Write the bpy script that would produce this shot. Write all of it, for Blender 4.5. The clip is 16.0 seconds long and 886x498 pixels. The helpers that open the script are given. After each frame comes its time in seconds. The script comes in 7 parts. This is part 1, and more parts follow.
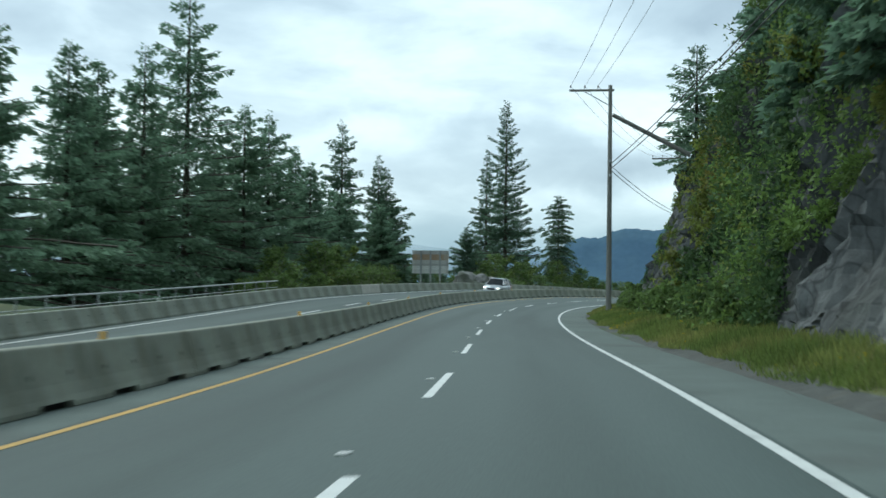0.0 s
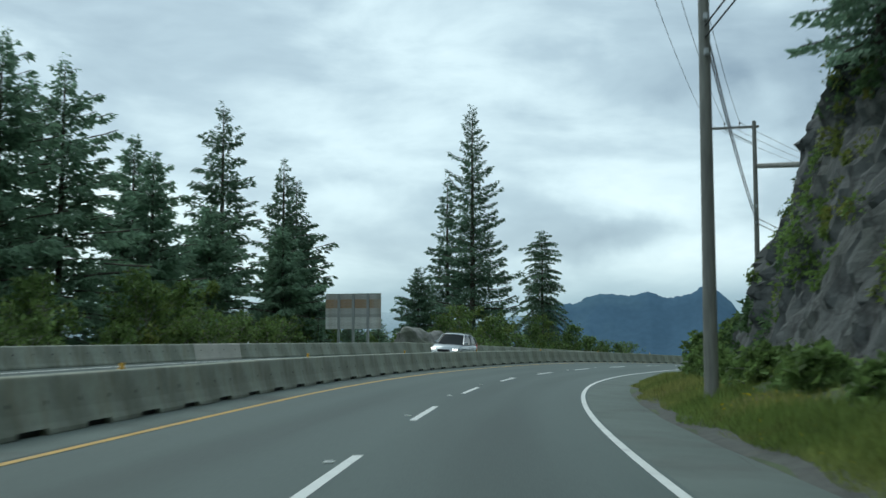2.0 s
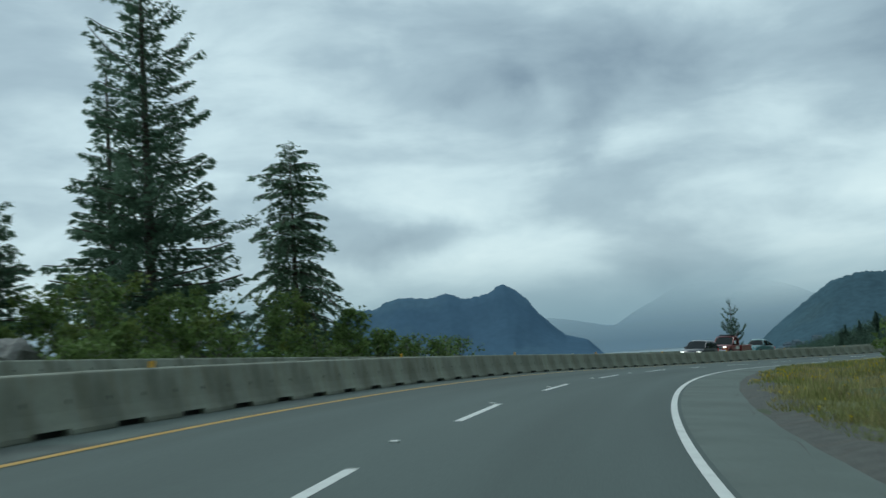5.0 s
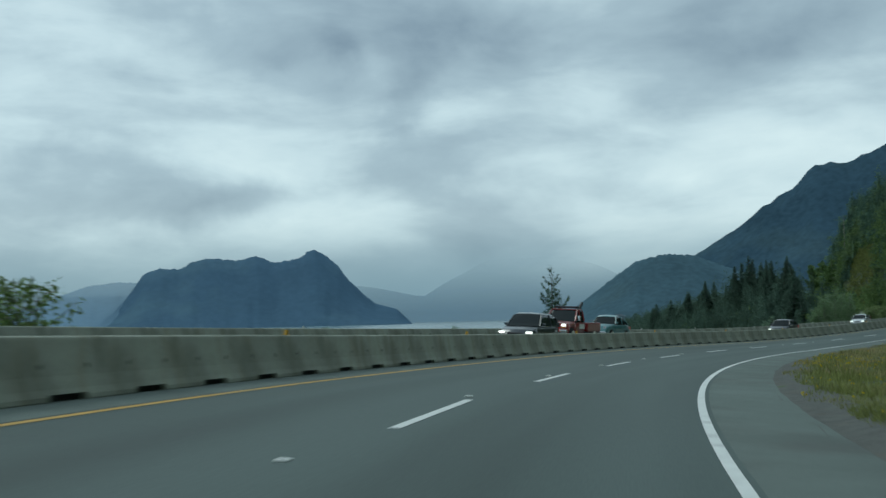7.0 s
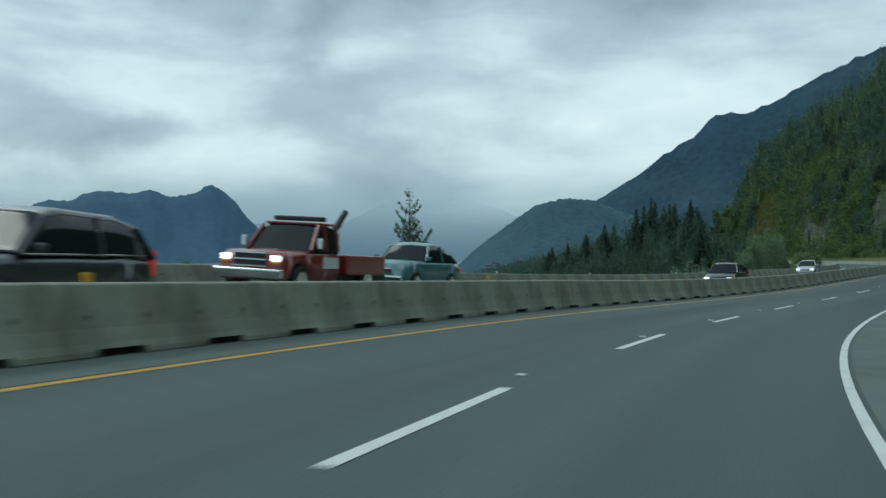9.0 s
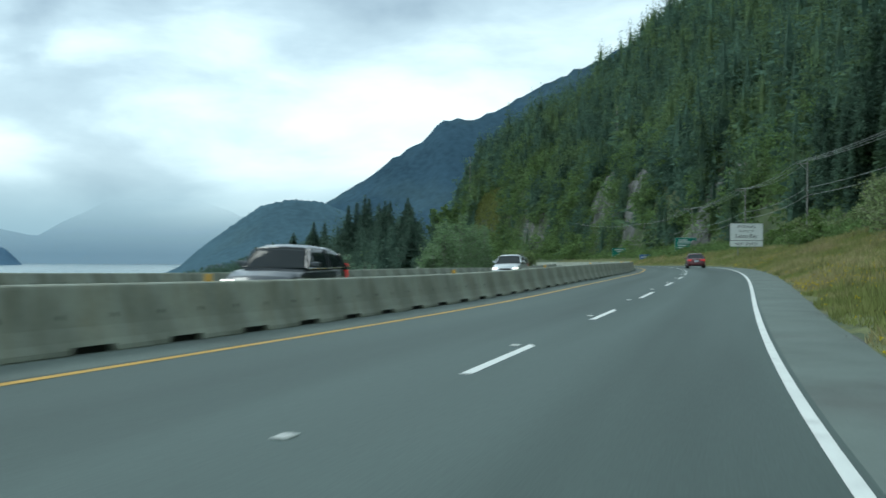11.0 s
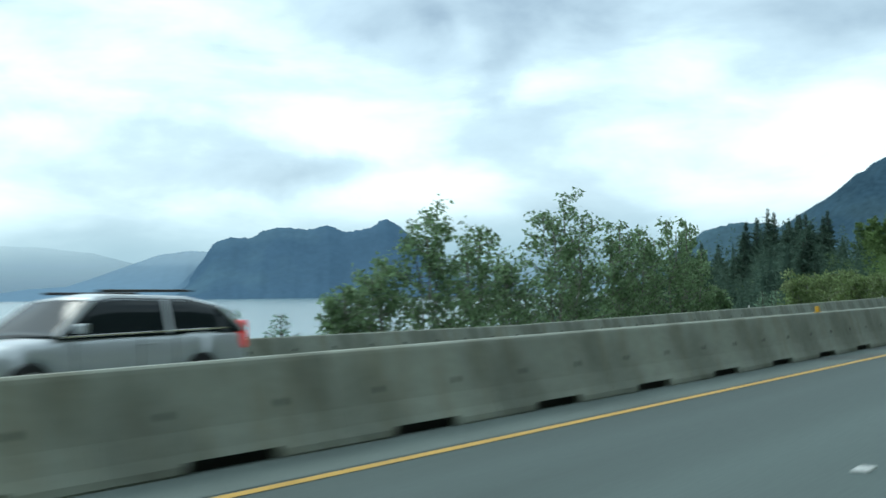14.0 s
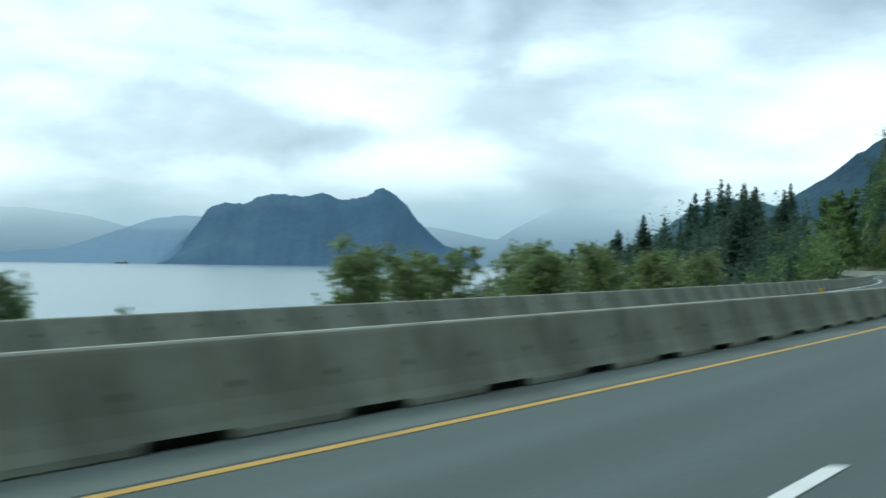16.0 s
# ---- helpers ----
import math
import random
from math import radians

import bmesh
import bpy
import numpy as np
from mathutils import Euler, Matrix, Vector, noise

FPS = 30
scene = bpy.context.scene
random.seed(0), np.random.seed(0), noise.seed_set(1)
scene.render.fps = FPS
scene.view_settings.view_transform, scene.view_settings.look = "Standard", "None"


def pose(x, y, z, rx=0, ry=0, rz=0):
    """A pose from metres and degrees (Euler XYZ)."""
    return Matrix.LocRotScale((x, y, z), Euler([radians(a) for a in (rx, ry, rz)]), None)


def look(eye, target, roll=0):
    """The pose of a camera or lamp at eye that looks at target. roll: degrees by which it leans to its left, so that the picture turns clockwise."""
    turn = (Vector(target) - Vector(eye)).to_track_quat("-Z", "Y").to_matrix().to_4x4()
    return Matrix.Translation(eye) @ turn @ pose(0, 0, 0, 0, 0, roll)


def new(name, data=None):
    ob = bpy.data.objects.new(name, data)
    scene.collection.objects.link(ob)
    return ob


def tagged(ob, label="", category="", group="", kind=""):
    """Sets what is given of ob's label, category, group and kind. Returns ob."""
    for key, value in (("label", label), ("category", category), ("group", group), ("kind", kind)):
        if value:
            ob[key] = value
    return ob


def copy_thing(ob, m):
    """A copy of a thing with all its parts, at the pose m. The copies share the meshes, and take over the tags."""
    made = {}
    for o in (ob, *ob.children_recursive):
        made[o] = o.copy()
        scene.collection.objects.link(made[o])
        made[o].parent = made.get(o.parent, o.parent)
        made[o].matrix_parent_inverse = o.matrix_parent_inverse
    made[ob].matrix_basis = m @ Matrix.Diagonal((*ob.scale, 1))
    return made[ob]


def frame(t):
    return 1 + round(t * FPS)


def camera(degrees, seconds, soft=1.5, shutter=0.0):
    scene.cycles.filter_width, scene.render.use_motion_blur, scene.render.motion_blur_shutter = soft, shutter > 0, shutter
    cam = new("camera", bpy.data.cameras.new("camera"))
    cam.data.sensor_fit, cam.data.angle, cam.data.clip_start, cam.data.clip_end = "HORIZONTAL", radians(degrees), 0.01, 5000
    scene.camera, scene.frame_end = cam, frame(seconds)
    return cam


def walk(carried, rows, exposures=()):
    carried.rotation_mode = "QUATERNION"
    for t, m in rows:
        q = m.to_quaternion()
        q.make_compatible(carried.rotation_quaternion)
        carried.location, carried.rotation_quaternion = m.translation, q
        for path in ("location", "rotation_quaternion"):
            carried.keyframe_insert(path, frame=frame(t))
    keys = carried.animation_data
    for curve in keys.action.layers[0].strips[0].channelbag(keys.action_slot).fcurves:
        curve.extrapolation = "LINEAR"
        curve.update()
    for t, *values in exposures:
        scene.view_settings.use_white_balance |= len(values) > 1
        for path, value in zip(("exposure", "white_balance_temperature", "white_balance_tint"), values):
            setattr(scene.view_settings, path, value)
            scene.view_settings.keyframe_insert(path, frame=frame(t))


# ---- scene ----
from mathutils.bvhtree import BVHTree

PATH = [
    (0, (1.524, -0.424, 1.304), (0.409, 9.509, 1.608), 0.76),
    (0.5, (1.369, 10.119, 1.120), (0.485, 20.070, 1.544), 2.95),
    (1, (0.956, 20.901, 0.963), (-0.100, 30.829, 1.520), 2.78),
    (1.5, (0.386, 31.571, 0.829), (-0.526, 41.497, 1.636), 1.99),
    (2, (-0.090, 41.951, 0.768), (-0.979, 51.871, 1.670), 0.01),
    (2.5, (-0.441, 52.003, 0.737), (-1.098, 61.936, 1.688), -2.96),
    (3, (-0.545, 62.335, 0.740), (-1.154, 72.268, 1.728), -4.27),
    (3.5, (-0.323, 72.688, 0.731), (-0.938, 82.617, 1.751), -5.08),
    (4, (0.219, 83.144, 0.703), (0.096, 93.094, 1.688), -5.42),
    (4.5, (1.204, 93.666, 0.739), (1.556, 103.617, 1.665), -3.20),
    (5, (2.667, 103.941, 0.793), (3.554, 113.859, 1.712), -3.65),
    (5.5, (4.743, 114.092, 0.791), (6.046, 123.972, 1.631), -3.15),
    (6, (7.316, 124.131, 0.781), (9.029, 133.954, 1.535), -2.54),
    (6.5, (10.355, 134.035, 0.733), (12.464, 143.788, 1.396), -1.87),
    (7, (13.863, 143.767, 0.632), (16.343, 153.438, 1.200), -1.23),
    (7.5, (17.863, 153.293, 0.482), (20.680, 162.876, 0.951), -0.67),
    (8, (22.272, 162.597, 0.286), (25.096, 172.185, 0.599), -0.69),
    (8.5, (27.249, 171.824, 0.110), (30.361, 181.326, 0.227), -0.17),
    (9, (32.593, 180.560, -0.083), (35.890, 190.000, -0.039), 0.16),
    (9.5, (38.293, 188.964, -0.277), (42.099, 198.211, -0.277), -0.70),
    (10, (44.766, 197.395, -0.551), (49.080, 206.416, -0.547), -0.52),
    (10.5, (51.562, 205.400, -0.742), (56.395, 214.155, -0.705), -0.09),
    (11, (58.719, 213.079, -0.860), (64.114, 221.499, -0.777), 0.43),
    (11.5, (66.173, 220.504, -0.907), (72.074, 228.576, -0.783), 0.93),
    (12, (73.831, 227.787, -0.890), (80.098, 235.578, -0.746), 1.32),
    (12.5, (81.599, 235.028, -0.815), (88.021, 242.693, -0.690), 1.50),
    (12.6, (83.168, 236.499, -0.798), (89.555, 244.192, -0.667), 1.40),
    (12.7, (84.748, 238.004, -0.786), (90.625, 246.093, -0.664), 1.00),
    (12.8, (86.330, 239.524, -0.775), (91.540, 248.059, -0.705), 0.50),
    (12.9, (87.906, 241.042, -0.762), (92.632, 249.855, -0.867), 0.10),
    (13, (89.469, 242.542, -0.746), (93.948, 251.478, -1.006), -0.24),
    (13.5, (97.112, 249.880, -0.634), (100.481, 259.296, -0.667), 0.46),
    (14, (104.695, 257.057, -0.534), (106.391, 266.906, -0.200), -0.65),
    (14.5, (112.103, 264.424, -0.410), (113.527, 274.322, -0.358), 0.70),
    (15, (119.518, 271.913, -0.407), (120.760, 281.835, -0.359), 0.61),
    (15.5, (126.926, 279.556, -0.391), (128.026, 289.495, -0.354), -0.44),
    (16, (134.271, 287.084, -0.379), (135.949, 296.942, -0.301), 0.76),
]
SHUTTER = 0.35
cam = camera(42.5, 16.0, shutter=SHUTTER)
walk(cam, [(t, look(eye, target, roll)) for t, eye, target, roll in PATH],
     exposures=[(0, 0.3, 6150, -2), (2, 0.05, 6150, -3), (7, -0.3, 6050, -5), (8.5, -0.22, 6050, -5), (10.2, -0.02, 6050, -5), (12.2, 0.85, 6150, -3),
                (13.5, 0.8, 6150, -3), (14.2, 0.42, 6050, -3), (16, 0.4, 6050, -3)])

# ---- world and light ----
world = bpy.data.worlds.new("overcast_sky")
scene.world = world
world.use_nodes = True
wn, wl = world.node_tree.nodes, world.node_tree.links
wn.clear()


def wnode(kind, **kw):
    n = wn.new(kind)
    for k, v in kw.items():
        n.inputs[k].default_value = v
    return n


w_out, w_bg = wnode("ShaderNodeOutputWorld"), wnode("ShaderNodeBackground", Strength=1.0)
w_sky = wnode("ShaderNodeTexSky")
w_sky.sky_type, w_sky.sun_disc = "NISHITA", False
w_sky.sun_elevation, w_sky.sun_rotation = radians(48), radians(-40)
w_geo = wnode("ShaderNodeTexCoord")
w_sep = wnode("ShaderNodeSeparateXYZ")
w_den = wnode("ShaderNodeMath")
w_den.operation = "ADD"
w_den.inputs[1].default_value = 0.30
w_abs = wnode("ShaderNodeMath")
w_abs.operation = "ABSOLUTE"
w_dx, w_dy = wnode("ShaderNodeMath"), wnode("ShaderNodeMath")
w_dx.operation = w_dy.operation = "DIVIDE"
w_com = wnode("ShaderNodeCombineXYZ")
w_n1 = wnode("ShaderNodeTexNoise", Scale=1.1, Detail=5.0, Roughness=0.42, Distortion=0.2)
w_n2 = wnode("ShaderNodeTexNoise", Scale=1.5, Detail=7.0, Roughness=0.52, Distortion=0.25)
w_puff = wnode("ShaderNodeMapping", Scale=(4.0, 4.0, 11.0))
w_mixn = wnode("ShaderNodeMath")
w_mixn.operation = "MULTIPLY_ADD"
w_mixn.inputs[1].default_value = 0.5
w_half = wnode("ShaderNodeMath")
w_half.operation = "MULTIPLY"
w_half.inputs[1].default_value = 0.36
w_ramp = wnode("ShaderNodeValToRGB")
cr = w_ramp.color_ramp
cr.elements[0].position, cr.elements[0].color = 0.25, (0.26, 0.32, 0.40, 1)
cr.elements[1].position, cr.elements[1].color = 0.545, (0.92, 0.985, 1.02, 1)
e = cr.elements.new(0.38)
e.color = (0.48, 0.56, 0.64, 1)
e = cr.elements.new(0.455)
e.color = (0.71, 0.795, 0.86, 1)
w_mix = wnode("ShaderNodeMix")
w_mix.data_type, w_mix.blend_type = "RGBA", "ADD"
w_mix.inputs[0].default_value = 0.012
# pale band of mist towards the horizon
w_hor = wnode("ShaderNodeMapRange")
w_hor.inputs[1].default_value, w_hor.inputs[2].default_value = 0.012, 0.092
w_hor.inputs[3].default_value, w_hor.inputs[4].default_value = 0.95, 0.0
w_hor.interpolation_type = "SMOOTHSTEP"
w_mist = wnode("ShaderNodeMix")
w_mist.data_type = "RGBA"
w_mist.inputs[7].default_value = (0.21, 0.33, 0.43, 1)
wl.new(w_geo.outputs["Generated"], w_sep.inputs[0])
wl.new(w_sep.outputs[2], w_abs.inputs[0])
wl.new(w_abs.outputs[0], w_den.inputs[0])
wl.new(w_sep.outputs[0], w_dx.inputs[0])
wl.new(w_den.outputs[0], w_dx.inputs[1])
wl.new(w_sep.outputs[1], w_dy.inputs[0])
wl.new(w_den.outputs[0], w_dy.inputs[1])
wl.new(w_dx.outputs[0], w_com.inputs[0])
wl.new(w_dy.outputs[0], w_com.inputs[1])
wl.new(w_com.outputs[0], w_n1.inputs["Vector"])
wl.new(w_geo.outputs["Generated"], w_puff.inputs[0])
wl.new(w_puff.outputs[0], w_n2.inputs["Vector"])
wl.new(w_n2.outputs[0], w_half.inputs[0])
wl.new(w_n1.outputs[0], w_mixn.inputs[0])
wl.new(w_half.outputs[0], w_mixn.inputs[2])
# single clouds: azimuth to the right of north, elevation, half-widths and lean in degrees, darkness (-) or glow (+)
CLOUDS = [(-8, 16.6, 6.5, 2.3, 0, -0.08), (3, 16.4, 4.5, 1.7, 0, -0.08), (9.2, 14.3, 2.6, 1.4, 12, -0.06), (16, 14.4, 4.6, 1.7, 8, -0.11), (12.9, 10.5, 2.1, 0.9, 40, -0.10),
          (3.6, 5.6, 4.2, 0.85, 3, -0.10), (-2.2, 7.3, 4.4, 1.3, -8, -0.09), (5.9, 12.8, 1.0, 0.4, 0, -0.06), (9.7, 13.4, 1.0, 0.9, 0, -0.06), (-25, 12.5, 5, 2, 0, -0.08),
          (-12.8, 7.8, 3, 1.2, 0, -0.04), (30.5, 12.2, 4.5, 1.4, 0, -0.06), (11.5, 12.4, 1.2, 0.8, 20, 0.06), (9, 8.2, 4.5, 1.0, 3, 0.06), (-9.5, 9.2, 5, 1.5, 0, 0.05),
          (4.6, 9.8, 3.2, 1.1, 5, 0.05), (23.6, 11.6, 3.5, 1.2, 0, 0.05), (33, 6.4, 6, 1.5, 0, 0.05), (-3.2, 11.2, 4, 1.4, 0, 0.05), (20, 7.4, 6, 1.2, 0, 0.04)]
w_wn = wnode("ShaderNodeTexNoise", Scale=11.0, Detail=5.0, Roughness=0.55)
w_ws, w_wm, w_wa = (wnode("ShaderNodeVectorMath") for _ in range(3))
w_ws.operation, w_wm.operation, w_wa.operation = "SUBTRACT", "SCALE", "ADD"
w_ws.inputs[1].default_value, w_wm.inputs["Scale"].default_value = (0.5, 0.5, 0.5), 0.085
wl.new(w_geo.outputs["Generated"], w_wn.inputs["Vector"])
wl.new(w_wn.outputs["Color"], w_ws.inputs[0])
wl.new(w_ws.outputs[0], w_wm.inputs[0])
wl.new(w_geo.outputs["Generated"], w_wa.inputs[0])
wl.new(w_wm.outputs[0], w_wa.inputs[1])
cover = w_mixn.outputs[0]
for az, el, wide, high, lean, depth in CLOUDS:
    a, b, q = radians(az), radians(el), radians(lean)
    east, rise = Vector((math.cos(a), -math.sin(a), 0)), Vector((-math.sin(a) * math.sin(b), -math.cos(a) * math.sin(b), math.cos(b)))
    squares = []
    for axis, half in ((east * math.cos(q) + rise * math.sin(q), wide), (rise * math.cos(q) - east * math.sin(q), high)):
        dot, sq = wnode("ShaderNodeVectorMath"), wnode("ShaderNodeMath")
        dot.operation, sq.operation, dot.inputs[1].default_value = "DOT_PRODUCT", "MULTIPLY", axis / radians(half)
        wl.new(w_wa.outputs[0], dot.inputs[0])
        wl.new(dot.outputs["Value"], sq.inputs[0])
        wl.new(dot.outputs["Value"], sq.inputs[1])
        squares.append(sq.outputs[0])
    total, bell, add = (wnode("ShaderNodeMath") for _ in range(3))
    total.operation, bell.operation, add.operation = "ADD", "POWER", "MULTIPLY_ADD"
    bell.inputs[0].default_value, add.inputs[1].default_value = math.exp(-0.7), depth * 0.72
    wl.new(squares[0], total.inputs[0])
    wl.new(squares[1], total.inputs[1])
    wl.new(total.outputs[0], bell.inputs[1])
    wl.new(bell.outputs[0], add.inputs[0])
    wl.new(cover, add.inputs[2])
    cover = add.outputs[0]
wl.new(cover, w_ramp.inputs[0])
wl.new(w_ramp.outputs[0], w_mist.inputs[6])
wl.new(w_abs.outputs[0], w_hor.inputs[0])
wl.new(w_hor.outputs[0], w_mist.inputs[0])
wl.new(w_mist.outputs[2], w_mix.inputs[6])
wl.new(w_sky.outputs[0], w_mix.inputs[7])
wl.new(w_mix.outputs[2], w_bg.inputs[0])
wl.new(w_bg.outputs[0], w_out.inputs[0])

sun_data = bpy.data.lights.new("sun", "SUN")
sun_data.energy, sun_data.angle, sun_data.color = 0.9, radians(25), (1.0, 0.97, 0.92)
sun = new("sun", sun_data)
sun.matrix_world = look((0, 0, 100), (0 + 60 * math.sin(radians(-40)) * -1, -60 * math.cos(radians(40)), 100 - 70))


# ---- materials ----
def material(name, base, rough=0.8, metal=0.0, vary=0.25, scale=1.0, fine=12.0, bump=0.0, island=0.0, second=None, patch=0.0,
             stretch=(1, 1, 1), obj_random=0.0, spec=0.5, coords="Object", alpha_coat=0.0):
    m = bpy.data.materials.new(name)
    m.use_nodes = True
    nt, ln = m.node_tree.nodes, m.node_tree.links
    b = nt["Principled BSDF"]
    b.inputs["Roughness"].default_value, b.inputs["Metallic"].default_value = rough, metal
    b.inputs["Specular IOR Level"].default_value = spec
    b.inputs["Coat Weight"].default_value = alpha_coat
    b.inputs["Coat Roughness"].default_value = 0.06
    tc, mp = nt.new("ShaderNodeTexCoord"), nt.new("ShaderNodeMapping")
    mp.inputs["Scale"].default_value = stretch
    ln.new(tc.outputs[coords], mp.inputs[0])
    n1, n2 = nt.new("ShaderNodeTexNoise"), nt.new("ShaderNodeTexNoise")
    for n, sc, de in ((n1, scale, 5.0), (n2, fine, 6.0)):
        n.inputs["Scale"].default_value, n.inputs["Detail"].default_value = sc, de
        ln.new(mp.outputs[0], n.inputs["Vector"])
    ad = nt.new("ShaderNodeMath")
    ad.operation = "ADD"
    ln.new(n1.outputs[0], ad.inputs[0])
    ln.new(n2.outputs[0], ad.inputs[1])
    mr = nt.new("ShaderNodeMapRange")
    mr.inputs[1].default_value, mr.inputs[2].default_value = 0.65, 1.35
    mr.inputs[3].default_value, mr.inputs[4].default_value = 1 - vary, 1 + vary
    ln.new(ad.outputs[0], mr.inputs[0])
    col = nt.new("ShaderNodeMix")
    col.data_type = "RGBA"
    col.inputs[6].default_value = (*base, 1)
    col.inputs[7].default_value = (*(second or base), 1)
    col.inputs[0].default_value = 0.0
    if second:
        n3 = nt.new("ShaderNodeTexNoise")
        n3.inputs["Scale"].default_value, n3.inputs["Detail"].default_value = scale * 0.6, 6.0
        ln.new(mp.outputs[0], n3.inputs["Vector"])
        r3 = nt.new("ShaderNodeMapRange")
        r3.inputs[1].default_value, r3.inputs[2].default_value = 0.55 - patch * 0.3, 0.7 - patch * 0.3
        ln.new(n3.outputs[0], r3.inputs[0])
        ln.new(r3.outputs[0], col.inputs[0])
    mul = nt.new("ShaderNodeMix")
    mul.data_type, mul.blend_type = "RGBA", "MULTIPLY"
    mul.inputs[0].default_value = 1.0
    ln.new(col.outputs[2], mul.inputs[6])
    fac = mr.outputs[0]
    if island or obj_random:
        src = nt.new("ShaderNodeNewGeometry").outputs["Random Per Island"] if island else nt.new("ShaderNodeObjectInfo").outputs["Random"]
        k = island or obj_random
        ri = nt.new("ShaderNodeMapRange")
        ri.inputs[3].default_value, ri.inputs[4].default_value = 1 - k, 1 + k
        ln.new(src, ri.inputs[0])
        mm = nt.new("ShaderNodeMath")
        mm.operation = "MULTIPLY"
        ln.new(fac, mm.inputs[0])
        ln.new(ri.outputs[0], mm.inputs[1])
        fac = mm.outputs[0]
    ln.new(fac, mul.inputs[7])
    ln.new(mul.outputs[2], b.inputs["Base Color"])
    if island:
        tr, mx = nt.new("ShaderNodeBsdfTranslucent"), nt.new("ShaderNodeMixShader")
        mx.inputs[0].default_value = 0.4
        ln.new(mul.outputs[2], tr.inputs[0])
        ln.new(b.outputs[0], mx.inputs[1])
        ln.new(tr.outputs[0], mx.inputs[2])
        ln.new(mx.outputs[0], nt["Material Output"].inputs[0])
    if bump:
        bp = nt.new("ShaderNodeBump")
        bp.inputs["Strength"].default_value, bp.inputs["Distance"].default_value = min(bump, 1.0), 0.03 * max(bump, 1.0)
        ln.new(ad.outputs[0], bp.inputs["Height"])
        ln.new(bp.outputs[0], b.inputs["Normal"])
    return m


def add_cracks(m, scale, depth, width=0.06):
    """Dark joints between blocks of rock."""
    nt, ln = m.node_tree.nodes, m.node_tree.links
    b = nt["Principled BSDF"]
    tc, no, mx, vo, mr, mul = (nt.new("ShaderNode" + k) for k in ("TexCoord", "TexNoise", "Mix", "TexVoronoi", "MapRange", "Mix"))
    no.inputs["Scale"].default_value = scale * 1.5
    mx.data_type = "RGBA"
    mx.inputs[0].default_value = 0.35
    vo.feature = "DISTANCE_TO_EDGE"
    vo.inputs["Scale"].default_value = scale
    mr.inputs[2].default_value, mr.inputs[3].default_value = width, depth
    ln.new(tc.outputs["Object"], mx.inputs[6])
    ln.new(tc.outputs["Object"], no.inputs["Vector"])
    ad = nt.new("ShaderNodeMix")
    ad.data_type, ad.blend_type = "RGBA", "ADD"
    ad.inputs[0].default_value = 0.9 / scale
    ln.new(tc.outputs["Object"], ad.inputs[6])
    ln.new(no.outputs["Color"], ad.inputs[7])
    nt.remove(mx)
    ln.new(ad.outputs[2], vo.inputs["Vector"])
    ln.new(vo.outputs["Distance"], mr.inputs[0])
    mul.data_type, mul.blend_type = "RGBA", "MULTIPLY"
    mul.inputs[0].default_value = 1.0
    ln.new(b.inputs["Base Color"].links[0].from_socket, mul.inputs[6])
    ln.new(mr.outputs[0], mul.inputs[7])
    ln.new(mul.outputs[2], b.inputs["Base Color"])


def lamp_material(name, color, strength):
    m = bpy.data.materials.new(name)
    m.use_nodes = True
    b = m.node_tree.nodes["Principled BSDF"]
    b.inputs["Base Color"].default_value = (*color, 1)
    b.inputs["Emission Color"].default_value = (*color, 1)
    b.inputs["Emission Strength"].default_value = strength
    return m


M_ASPHALT = material("asphalt", (0.069, 0.098, 0.091), 0.72, vary=0.19, scale=0.6, fine=60, bump=0.12, second=(0.049, 0.072, 0.066), patch=0.3, spec=0.4, coords="UV")


def worn_lanes(m):
    """Oil-darkened middle of each lane, with paler wheel tracks beside it."""
    nt, ln = m.node_tree.nodes, m.node_tree.links
    b = nt["Principled BSDF"]
    tc, sp, dv, fr, sb, ab, mr, no, mu, mul = (nt.new("ShaderNode" + k) for k in ("TexCoord", "SeparateXYZ", "Math", "Math", "Math", "Math", "MapRange", "TexNoise", "Math", "Mix"))
    dv.operation, fr.operation, sb.operation, ab.operation, mu.operation = "DIVIDE", "FRACT", "SUBTRACT", "ABSOLUTE", "MULTIPLY"
    dv.inputs[1].default_value, sb.inputs[1].default_value = 3.5, 0.5
    mr.interpolation_type = "SMOOTHSTEP"
    mr.inputs[1].default_value, mr.inputs[2].default_value, mr.inputs[3].default_value, mr.inputs[4].default_value = 0.04, 0.24, 1.0, 0.0
    no.inputs["Scale"].default_value, no.inputs["Detail"].default_value = 0.7, 3.0
    ln.new(tc.outputs["UV"], sp.inputs[0])
    ln.new(tc.outputs["UV"], no.inputs["Vector"])
    for a, c in ((sp, dv), (dv, fr), (fr, sb), (sb, ab), (ab, mr)):
        ln.new(a.outputs[0], c.inputs[0])
    ln.new(mr.outputs[0], mu.inputs[0])
    ln.new(no.outputs[0], mu.inputs[1])
    mul.data_type, mul.blend_type = "RGBA", "MULTIPLY"
    mul.inputs[7].default_value = (0.64, 0.68, 0.66, 1)
    ln.new(mu.outputs[0], mul.inputs[0])
    ln.new(b.inputs["Base Color"].links[0].from_socket, mul.inputs[6])
    ln.new(mul.outputs[2], b.inputs["Base Color"])


